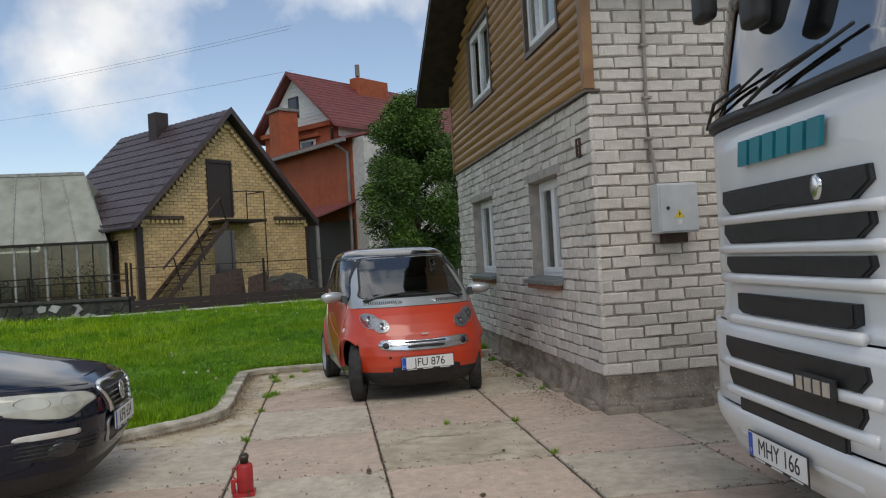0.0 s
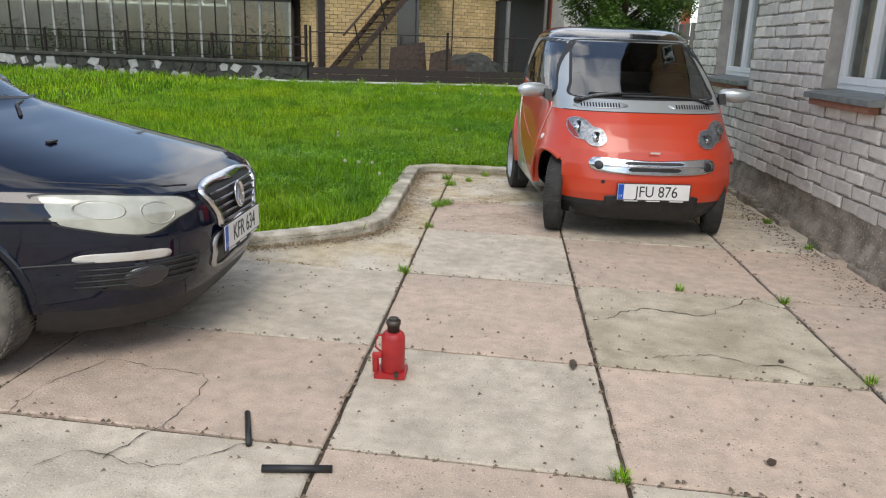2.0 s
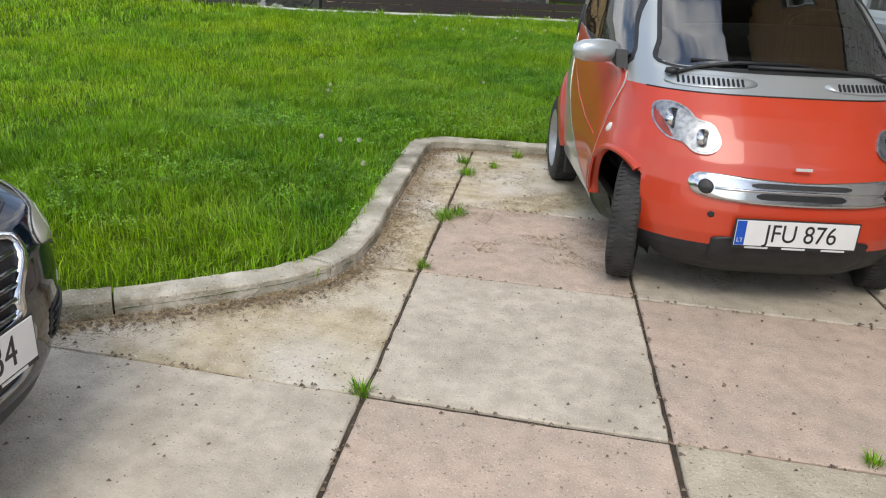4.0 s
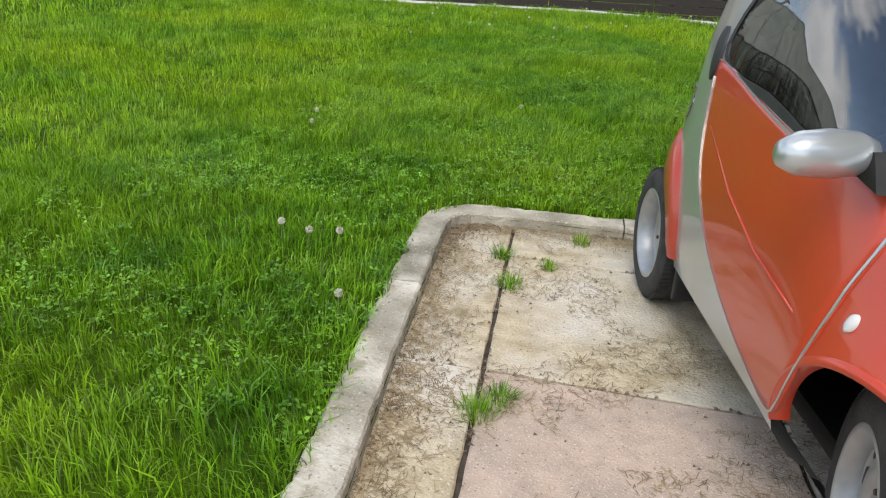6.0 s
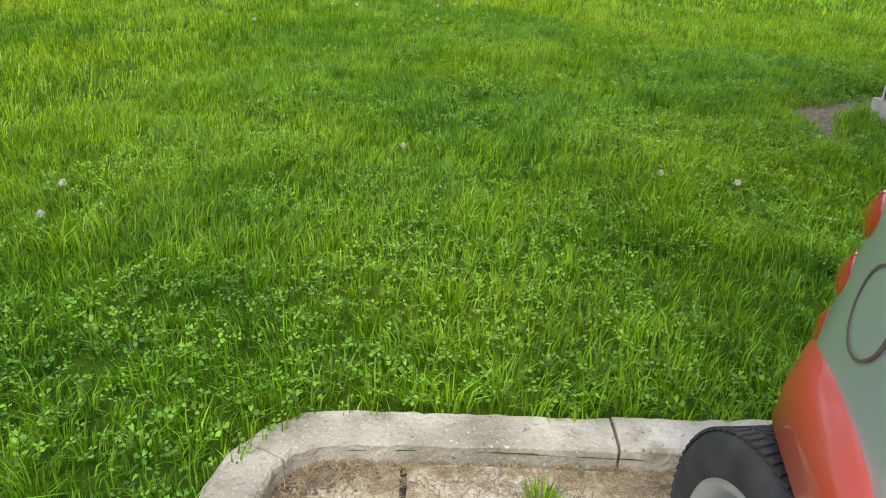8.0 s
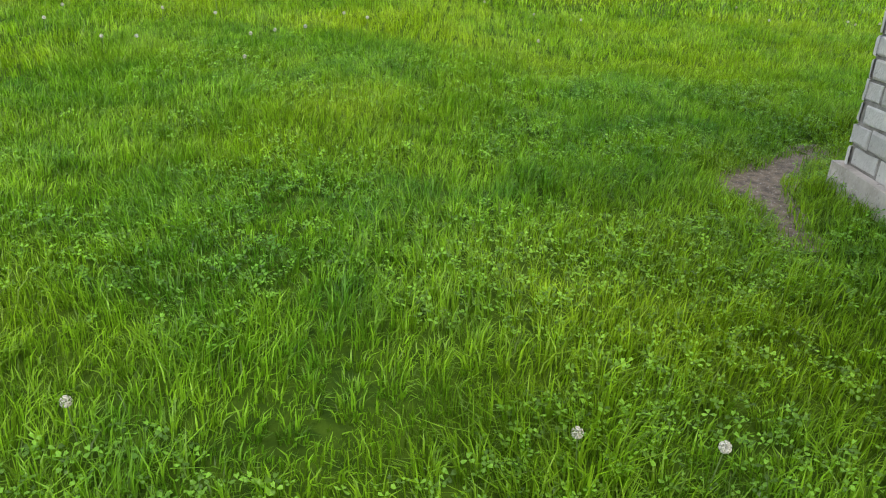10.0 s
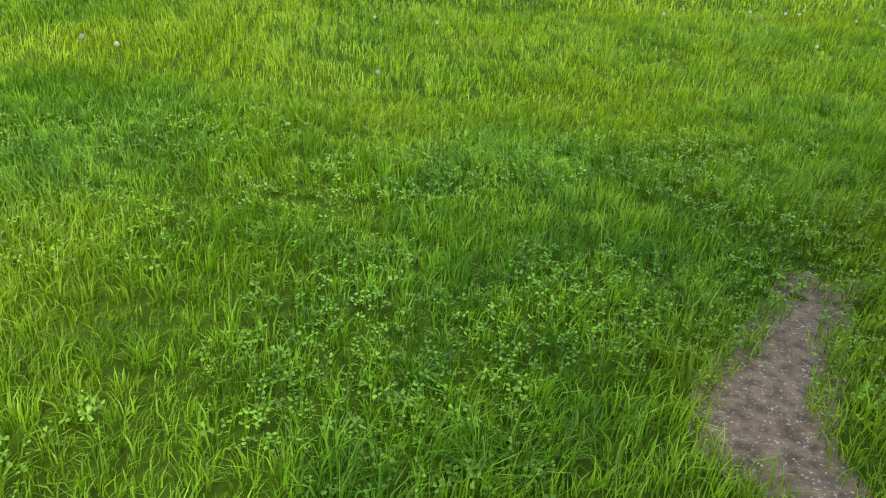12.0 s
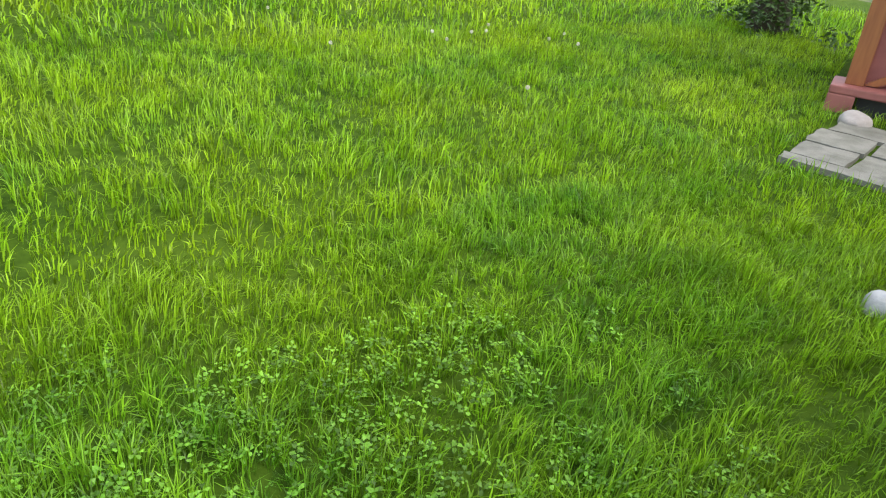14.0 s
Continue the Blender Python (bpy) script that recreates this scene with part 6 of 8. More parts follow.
rnd_g = random.Random(31)
spots = [((rnd_g.uniform(0.5, GH_L - 0.5), rnd_g.uniform(0.5, 1.2), rnd_g.uniform(0.7, 1.5)), (0.35, 0.25, 0.35), 60) for _ in range(46)]
vs, fs = leaf_cloud(rnd_g, spots, 0.10)
beds = new("greenhouse_plants", mesh_of("greenhouse_plants", vs, fs, M_PLANT))
beds.matrix_basis = GH_M
tagged(beds, "green plants growing inside the greenhouse", "plants", kind="stuff")

# yellow brick shed with its outside stair
SH_M, SH_L = frame_at(-9.71, 22.2, -6.03, 27.5, 0.25)
shed = thing("brick_shed", "yellow brick shed with steep brown roof and outside stair", "shed", SH_M)
E_Z, A_Z, S_D = 2.80, 6.15, 6.5
gw = part("gable_wall", bm_prism([(0, 0.015, -0.3), (SH_L, 0.015, -0.3), (SH_L, 0.015, E_Z), (SH_L / 2, 0.015, A_Z), (0, 0.015, E_Z)], (0, 0.3, 0)), M_YMORTAR, shed, "yellow brick gable wall")
openings = [(2.40, 3.35, 2.82, 4.66), (2.55, 3.35, 0.8, 2.40)]
sp = []
for s, z, ln in brick_spots(0.0, SH_L, 0.1, A_Z, openings, course=0.1, seed=41):
    lim = SH_L / 2 * (A_Z - z - 0.05) / (A_Z - E_Z) if z > E_Z else 99
    if abs(s - SH_L / 2) + ln / 2 < lim:
        sp.append((s, z, ln))
joined_bricks(gw, sp, lambda s, z: pose(s, 0, z), M_YBRICK)
part("side_wall", bm_box(0.0, 0.32, -0.3, 0.3, S_D, E_Z), M_YMORTAR, shed)
joined_bricks(shed, brick_spots(0.3, S_D, 0.1, E_Z, [(1.2, 2.1, 0, 2.2)], course=0.1, seed=42), lambda s, z: pose(-0.015, s, z, 0, 0, -90), M_YBRICK)
part("side_door", bm_box(-0.03, 1.2, 0, 0.0, 2.1, 2.2), M_DARKBROWN, shed, "dark side door")
part("right_wall", bm_box(SH_L - 0.3, 0.32, -0.3, SH_L, S_D, E_Z), M_YMORTAR, shed)
for sgn, x in ((1, 0.0), (-1, SH_L)):
    o = 0.32
    ang = (A_Z - E_Z) / (SH_L / 2)
    xe, ze = x - sgn * o, E_Z - o * ang
    roof = new("roof", mesh_of("roof", [(xe, -0.35, ze + 0.06), (xe, S_D, ze + 0.06), (SH_L / 2, S_D, A_Z + 0.1), (SH_L / 2, -0.35, A_Z + 0.1), (xe, -0.35, ze + 0.16), (xe, S_D, ze + 0.16), (SH_L / 2, S_D, A_Z + 0.2), (SH_L / 2, -0.35, A_Z + 0.2)],
                               [(0, 1, 2, 3), (4, 7, 6, 5), (0, 4, 5, 1), (0, 3, 7, 4), (1, 5, 6, 2), (2, 6, 7, 3)], M_BROWNROOF))
    roof.parent = shed
    roof["label"] = "brown metal tile roof slope"
    for c in range(13):
        t0, t1 = c / 13, (c + 1) / 13
        pa = [(xe + (SH_L / 2 - xe) * t, ze + 0.165 + (A_Z + 0.04 - ze) * t) for t in (t0, t1)]
        rows = [[(pa[0][0], -0.36 + (S_D + 0.36) * k / 60, pa[0][1] + 0.03 + 0.012 * math.sin(k * 2.1)) for k in range(61)], [(pa[1][0], -0.36 + (S_D + 0.36) * k / 60, pa[1][1] + 0.004 + 0.012 * math.sin(k * 2.1)) for k in range(61)]]
        part("tile_course", bm_grid(rows), M_BROWNROOF, roof)
    part("verge_board", bm_prism([(xe, -0.37, ze), (SH_L / 2, -0.37, A_Z + 0.04), (SH_L / 2, -0.37, A_Z + 0.26), (xe, -0.37, ze + 0.22)], (0, 0.03, 0)), M_BROWNROOF, shed, "dark verge board")
    for k in range(26):
        t = (k + 0.5) / 26
        cx, cz = x + (SH_L / 2 - x) * t, E_Z + (A_Z - E_Z) * t - 0.30
        part("dentil", bm_box(cx - 0.06, -0.10, cz - 0.05, cx + 0.06, 0.0, cz + 0.06, 0.006), M_YBRICK, shed)
    part("ledge", bm_box(min(x, x + sgn * 1.45), -0.12, E_Z - 0.06, max(x, x + sgn * 1.45), 0.0, E_Z + 0.06, 0.01), M_RUSTSTEEL, shed, "brown brick ledge")
    for k in range(9):
        xx = x + sgn * (0.1 + k * 0.155)
        part("ledge_dentil", bm_box(xx - 0.045, -0.09, E_Z - 0.16, xx + 0.045, 0.0, E_Z - 0.06), M_YBRICK, shed)
    part("corner_post", bm_box(x - 0.10 if sgn > 0 else x - 0.04, -0.06, -0.2, x + 0.08 if sgn > 0 else x + 0.1, 0.03, E_Z - 0.1), M_DARKBROWN, shed, "dark corner post")
part("gutter", bm_tube([(-0.36, -0.3, E_Z - 0.3), (-0.36, S_D, E_Z - 0.3)], 0.07, 8), M_BROWNROOF, shed)
part("chimney", bm_box(SH_L / 2 - 0.55, 3.2, A_Z - 0.6, SH_L / 2 - 0.05, 3.7, A_Z + 0.62, 0.02), M_DARKBROWN, shed, "black chimney")
ud = part("upper_door", bm_box(2.46, -0.012, 2.86, 3.29, 0.01, 4.58, 0.006), M_DARKBROWN, shed, "dark brown upper door")
bm = bmesh.new()
for a, b, c, d in ((2.40, 3.35, 4.58, 4.68), (2.40, 2.46, 2.84, 4.58), (3.29, 3.35, 2.84, 4.58)):
    bm_box(a, -0.04, c, b, 0.01, d, bm=bm)
part("door_frame", bm, M_DARKBROWN, ud)
part("lower_door", bm_box(2.55, 0.0, 0.8, 3.35, 0.012, 2.40), M_DARKROOF, shed, "dark lower doorway")
stair = thing("outside_stair", "rusty steel stair with handrail up to the shed's upper door", "stair", SH_M)
part("landing", bm_box(2.35, -0.95, 2.62, 3.95, -0.02, 2.70), M_BLACKIRON, stair, "dark landing plate")
for y in (-0.95, -0.15):
    part("stringer", bm_prism([(0.15, y, 0.35), (0.15, y, 0.15), (2.45, y, 2.5), (2.45, y, 2.7)], (0, 0.04, 0)), M_RUSTSTEEL, stair)
for k in range(11):
    x, z = 0.25 + k * 0.2, 0.4 + k * 0.208
    part("tread", bm_box(x - 0.02, -0.93, z - 0.02, x + 0.22, -0.13, z + 0.015), M_RUSTSTEEL, stair)
part("handrail", bm_tube([(0.15, -0.93, 1.25), (1.2, -0.93, 2.3), (2.2, -0.93, 3.35)], 0.035, 8), M_RUSTSTEEL, stair, "rusty handrail")
for x, zb, zt in ((0.5, 0.6, 1.55), (1.3, 1.45, 2.38), (2.2, 2.4, 3.32)):
    part("baluster", bm_tube([(x + 0.25, -0.93, zb), (x, -0.93, zt)], 0.022, 6), M_BLACKIRON, stair)
for a, b in (((3.9, -0.93, -0.2), (3.9, -0.93, 3.6)), ((3.2, -0.93, 2.68), (3.2, -0.93, 3.6)), ((3.2, -0.93, 3.6), (3.9, -0.93, 3.6)), ((2.6, -0.93, 3.55), (3.2, -0.93, 3.6)), ((3.9, -0.05, 3.6), (3.9, -0.93, 3.6))):
    part("landing_rail", bm_tube([a, b], 0.02, 6), M_BLACKIRON, stair)
sheetp = thing("scrap_sheets", "brown metal sheets and clutter leaning by the shed", "clutter", SH_M)
for x0, x1, z1, y in ((1.15, 2.5, 1.15, -1.6), (2.3, 3.2, 1.0, -1.9), (3.3, 4.1, 0.6, -1.5)):
    part("sheet", bm_prism([(x0, y, 0), (x1, y, 0), (x1, y + 0.15, z1), (x0 + 0.2, y + 0.15, z1 * 0.85)], (0, 0.02, 0)), M_RUSTSTEEL, sheetp)
bm = bmesh.new()
bmesh.ops.create_icosphere(bm, subdivisions=3, radius=1)
for v in bm.verts:
    v.co = Vector((v.co.x * 1.3, v.co.y * 0.5, max(0, v.co.z) * 0.7)) * (1 + 0.25 * noise.noise(v.co * 3))
pile = part("rubble_heap", bm, M_STONE_DARK, None)
pile.matrix_basis = SH_M @ pose(4.6, -1.0, 0.15)
tagged(pile, "dark heap of covered building debris by the shed", "heap")

# red house behind
RM, RL = frame_at(-10.9, 40.0, -5.31, 34.0, 0.3)
red = thing("red_house", "red brick house with white gable and red tiled roof", "house", RM)
rw = part("annex_wall", bm_box(0, 0.02, -0.3, RL, 6, 6.7), M_REDBRICK, red, "red brick annex wall")
part("annex_roof", bm_prism([(-0.3, -0.5, 6.55), (RL + 0.3, -0.5, 6.55), (RL + 0.3, 5.0, 7.9), (-0.3, 5.0, 7.9)], (0, 0, 0.12)), M_REDROOF, red, "red lean-to roof")
part("annex_gutter", bm_box(-0.3, -0.62, 6.42, RL + 0.3, -0.48, 6.58, 0.02), M_GREYWOOD, red)
part("downpipe", bm_tube([(RL - 0.6, -0.5, 6.45), (RL - 0.25, -0.1, 6.0), (RL - 0.25, -0.1, 0)], 0.07, 8), M_GREYWOOD, red, "grey downpipe")
part("porch_roof", bm_prism([(3.2, -2.2, 3.0), (RL + 0.1, -2.2, 3.0), (RL + 0.1, 0, 3.75), (3.2, 0, 3.75)], (0, 0, 0.08)), M_REDROOF, red, "red porch roof")
# the porch roof's shade on the wall is a dark panel
part("porch_shade", bm_box(3.4, -0.05, 0, RL - 0.1, 0.0, 3.0), M_DARKBROWN, red, "dark panel imitating the shade under the porch roof")
for x in (4.2, 5.4, RL - 0.1):
    part("porch_post", bm_box(x - 0.06, -2.0, 0, x + 0.06, -1.88, 3.0), M_GREYWOOD, red)
part("white_side", bm_box(RL, 0.03, -0.3, RL + 0.9, 6, 6.6), M_GREYBRICK, red, "pale brick side wall")
part("chimney", bm_box(-0.25, 0.3, 6.2, 0.95, 1.4, 9.25, 0.03), M_REDBRICK, red, "red brick chimney")
part("chimney_cap", bm_box(-0.33, 0.22, 9.25, 1.03, 1.48, 9.4), M_GREYWOOD, red)
MM, ML = frame_at(-12.3, 43.8, -7.3, 40.2, 0.0)
upper = thing("tall_house", "tall red brick house with white boarded gable and red tiled roof", "house", MM)
part("wall", bm_box(0.2, 0.1, 0, ML - 0.2, 13, 9.0), M_REDBRICK, upper, "red brick walls")
part("side_boarding", bm_box(ML - 0.19, 0.5, 8.2, ML - 0.1, 13, 9.1), M_WHITEBOARD, upper, "white boarded side")
part("gable", bm_prism([(0.2, 0.05, 9.0), (ML - 0.2, 0.05, 9.0), (ML / 2, 0.05, 11.9)], (0, 0.3, 0)), M_WHITEBOARD, upper, "white boarded gable")
for k in range(14):
    z = 9.05 + k * 0.2
    hw = (11.85 - z - 0.18) / 2.9 * (ML / 2 - 0.2)
    if hw > 0.1:
        part("gable_board", bm_box(ML / 2 - hw, 0.02, z, ML / 2 + hw, 0.05, z + 0.185), M_WHITEBOARD, upper)
gwn = part("gable_window", bm_box(ML / 2 - 0.5, -0.03, 9.55, ML / 2 + 0.35, 0.02, 10.75), M_DARKBROWN, upper, "dark framed gable window")
part("pane", bm_box(ML / 2 - 0.4, -0.05, 9.65, ML / 2 + 0.25, -0.03, 10.65), M_DARKROOF, gwn)
for x0, x1 in ((2.0, 3.1), (3.4, 4.6)):
    wn = part("window", bm_box(x0, 0.0, 7.2, x1, 0.1, 8.2), M_WHITEBOARD, upper, "white framed window")
    part("pane", bm_box(x0 + 0.12, -0.02, 7.3, x1 - 0.12, 0.0, 8.1), M_DARKROOF, wn)
part("cornice", bm_box(0.1, -0.15, 8.75, ML - 0.1, 0.1, 9.0), M_REDBRICK, upper, "stepped brick cornice")
part("window_cornice", bm_box(1.6, -0.12, 8.3, 5.0, 0.1, 8.5), M_REDBRICK, upper)
for xe, sg in ((-0.5, 1), (ML + 0.6, -1)):
    ze = 8.55
    rf = part("roof", bm_prism([(xe, -0.5, ze), (ML / 2, -0.5, 11.95), (ML / 2, -0.5, 12.12), (xe, -0.5, ze + 0.17)], (0, 14.5, 0)), M_REDROOF, upper, "red tiled roof slope")
    for k in range(16):
        t = (k + 0.5) / 16
        part("tile_row", bm_box(xe + (ML / 2 - xe) * t - 0.03, -0.48, ze + 0.17 + (11.95 - ze) * t - 0.02, xe + (ML / 2 - xe) * t + 0.03, 14.0, ze + 0.17 + (11.95 - ze) * t + 0.035), M_REDROOF, rf)
part("downpipe", bm_tube([(ML + 0.3, -0.4, 8.5), (ML - 0.05, -0.1, 7.9), (ML - 0.05, -0.1, 6.0)], 0.09, 8), M_DARKBROWN, upper, "dark downpipe")
part("ridge_chimney", bm_box(ML / 2 + 0.2, 4.2, 11.2, ML / 2 + 0.9, 6.8, 12.35, 0.03), M_REDBRICK, upper, "long brick ridge chimney")
part("flue", bm_tube([(ML / 2 + 0.5, 4.6, 12.5), (ML / 2 + 0.5, 4.6, 13.2)], 0.14, 10), M_GREYWOOD, upper)

# leafy tree behind the house
tree = thing("tree", "dense dark green broadleaf tree behind the house", "tree", pose(-1.92, 27.2, 0.1) @ Matrix.Scale(1.39, 4))
part("trunk", bm_tube([(0, 0, -0.2), (0.05, 0.02, 0.8), (0, 0.06, 1.8), (0.05, 0, 3.2), (0, 0, 4.6)], 0.13, 10, taper=0.25), M_BARK, tree, "brown trunk", True)
rnd_t = random.Random(8)
for k in range(14):
    a, z = rnd_t.random() * 6.3, rnd_t.uniform(0.8, 3.6)
    part("limb", bm_tube([(0, 0, z), (0.5 * math.cos(a), 0.5 * math.sin(a), z + 0.4), (1.0 * math.cos(a), 1.0 * math.sin(a), z + 0.9)], 0.04, 6, taper=0.3), M_BARK, tree)
spots = []
for k in range(210):
    z = rnd_t.uniform(0.45, 4.95)
    rr = 1.36 * (1 - max(0.0, z - 2.0) ** 2 / 12.5) * (0.85 if z < 1.2 else 1.0)
    a = rnd_t.random() * 6.3
    q = rr * rnd_t.random() ** 0.5 * rnd_t.uniform(0.8, 1.12)
    spots.append(((q * math.cos(a), q * math.sin(a), z), (0.36, 0.36, 0.34), 620))
vs, fs = leaf_cloud(rnd_t, spots, 0.066)
cr = new("crown", mesh_of("crown", vs, fs, M_LEAF))
cr.parent = tree
cr["label"] = "crown of small green leaves"

pf = thing("plank_fence", "weathered grey plank fence behind the house", "fence", pose(-2.13, 29.0, 0.1, 0, 0, 10) @ Matrix.Scale(1.5, 4))
for k in range(22):
    part("plank", bm_box(k * 0.125, 0, 0, k * 0.125 + 0.11, 0.02, 1.45 + 0.03 * math.sin(k * 2.3), 0.004), M_GREYWOOD, pf)
part("rail", bm_box(0, 0.021, 1.1, 2.75, 0.06, 1.18), M_GREYWOOD, pf)

for x, h, r in ((-40.5, 17.6, 0.22), (-41.6, 13.6, 0.18)):
    po = thing("utility_pole", "tall dark utility pole far behind the greenhouse", "pole", pose(x, 60, 0), "utility poles")
    part("shaft", bm_tube([(0, 0, 0), (0.1 if r > 0.2 else 0, 0, h)], r, 10, taper=0.7), M_GREYWOOD, po)
    if r > 0.2:
        part("crossarm", bm_box(-0.7, -0.1, h - 0.7, 0.9, 0.1, h - 0.55), M_GREYWOOD, po)
        part("street_lamp", bm_box(-0.8, -0.15, h - 3.4, 0.0, 0.15, h - 3.1, 0.05), M_BLACKIRON, po)
wires = thing("overhead_wires", "thin overhead wires sagging across the sky", "wires")
for z in (17.2, 17.0, 14.5):
    part("wire", bm_tube([(-40.5 + k * 5, 60 - k * 2.5, z - 0.02 * k * (18 - k)) for k in range(0, 7)] + [], 0.009, 5), M_GREYWOOD, wires)
    part("wire", bm_tube([(-40.5 - k * 6, 60 - k * 4, z - 0.02 * k * (10 - k)) for k in range(0, 7)], 0.009, 5), M_GREYWOOD, wires)


# ---- small things on the slabs ----
M_JACKRED = mat("jack_red", (0.42, 0.022, 0.022), (0.30, 0.015, 0.016), 14, 0.45, bump=0.1)
M_OILY = mat("oily_metal", (0.10, 0.085, 0.07), (0.05, 0.045, 0.04), 20, 0.5, metal=0.7)
M_STONEGREY = mat("path_stone", (0.24, 0.235, 0.20), (0.15, 0.15, 0.12), 6, 0.9, bump=0.5, vary=0.08)
M_ROCK = mat("field_stone", (0.45, 0.41, 0.37), (0.33, 0.30, 0.28), 7, 0.9, bump=0.6)
M_PORCHRED = mat("porch_red", (0.36, 0.13, 0.11), (0.28, 0.10, 0.085), 6, 0.6, bump=0.1)
M_PORCHWOOD = mat("porch_wood", (0.34, 0.125, 0.04), (0.25, 0.085, 0.03), 5, 0.5, stretch=(6, 6, 0.6))
M_PUFF = mat("dandelion_puff", (0.70, 0.68, 0.56), (0.55, 0.53, 0.42), 40, 0.9)
M_STEM = mat("stem", (0.16, 0.25, 0.06), None, 20, 0.7)
M_PETAL = mat("yellow_petal", (0.75, 0.55, 0.02), None, 20, 0.7)
M_STRAW = mat("dry_straw", (0.36, 0.27, 0.14), (0.18, 0.13, 0.07), 10, 0.9, vary=0.3, island=True)

jack = thing("bottle_jack", "small red hydraulic bottle jack standing on the slabs", "jack", pose(-1.115, 5.29, 0.0, 0, 0, 15))
part("base", bm_prism([(-0.075, -0.05, 0), (0.055, -0.055, 0), (0.06, 0.055, 0), (-0.06, 0.055, 0)], (0, 0, 0.022)), M_JACKRED, jack)
part("cylinder", bm_lathe([(0.046, 0.02), (0.05, 0.03), (0.05, 0.17), (0.046, 0.185), (0.036, 0.195), (0, 0.196)], 28), M_JACKRED, jack, smooth=True)
part("ram", bm_lathe([(0.026, 0.19), (0.026, 0.225), (0.030, 0.227), (0.030, 0.245), (0, 0.246)], 24), M_OILY, jack, "brown oily ram", True)
part("screw_head", bm_lathe([(0.02, 0.245), (0.02, 0.256), (0, 0.257)], 18), M_OILY, jack)
part("pump_socket", bm_tube([(-0.07, -0.02, 0.02), (-0.072, -0.02, 0.09)], 0.014, 12), M_JACKRED, jack)
part("release_valve", bm_tube([(0.02, -0.055, 0.03), (0.02, -0.08, 0.03)], 0.01, 10), M_OILY, jack)
part("pump_link", bm_box(-0.085, -0.032, 0.085, -0.045, -0.008, 0.105, 0.004), M_JACKRED, jack)
part("carry_handle", bm_tube([(-0.045, 0.02, 0.17), (-0.075, 0.03, 0.16), (-0.078, 0.03, 0.11), (-0.05, 0.02, 0.09)], 0.005, 8), M_JACKRED, jack)
for a, b, r in (((-1.49, 4.756, 0.012), (-1.366, 4.56, 0.012), 0.011), ((-1.245, 4.44, 0.013), (-1.03, 4.515, 0.013), 0.013)):
    rod = thing("jack_handle", "black steel jack handle rod lying on the slab", "rod", None, "jack handle rods")
    part("rod", bm_tube([a, b], r, 12), M_BLACK, rod, smooth=True)


def pebble(x, y, r, m, label, seed):
    bm = bmesh.new()
    bmesh.ops.create_icosphere(bm, subdivisions=2, radius=1)
    for v in bm.verts:
        v.co = Vector((v.co.x * 1.2, v.co.y * 0.9, v.co.z * 0.7)) * (1 + 0.3 * noise.noise(v.co * 1.7 + Vector((seed, 0, 0))))
    ob = part("pebble", bm, m, None, smooth=True)
    ob.matrix_basis = pose(x, y, r * 0.55, 0, 0, seed * 50) @ Matrix.Scale(r, 4)
    return tagged(ob, label, "stone")


pebble(0.36, 5.08, 0.016, M_DIRT, "small brown clod lying on a pink slab", 1)
pebble(-0.40, 5.65, 0.03, M_DIRT, "brown dirt clod lying on a slab", 2).scale = (0.035, 0.02, 0.012)
pebble(0.50, 6.05, 0.012, M_DIRT, "little dark clod on the dirty slab", 3)
pebble(-2.02, 3.86, 0.012, M_DIRT, "little dark clod on a grey slab", 4)


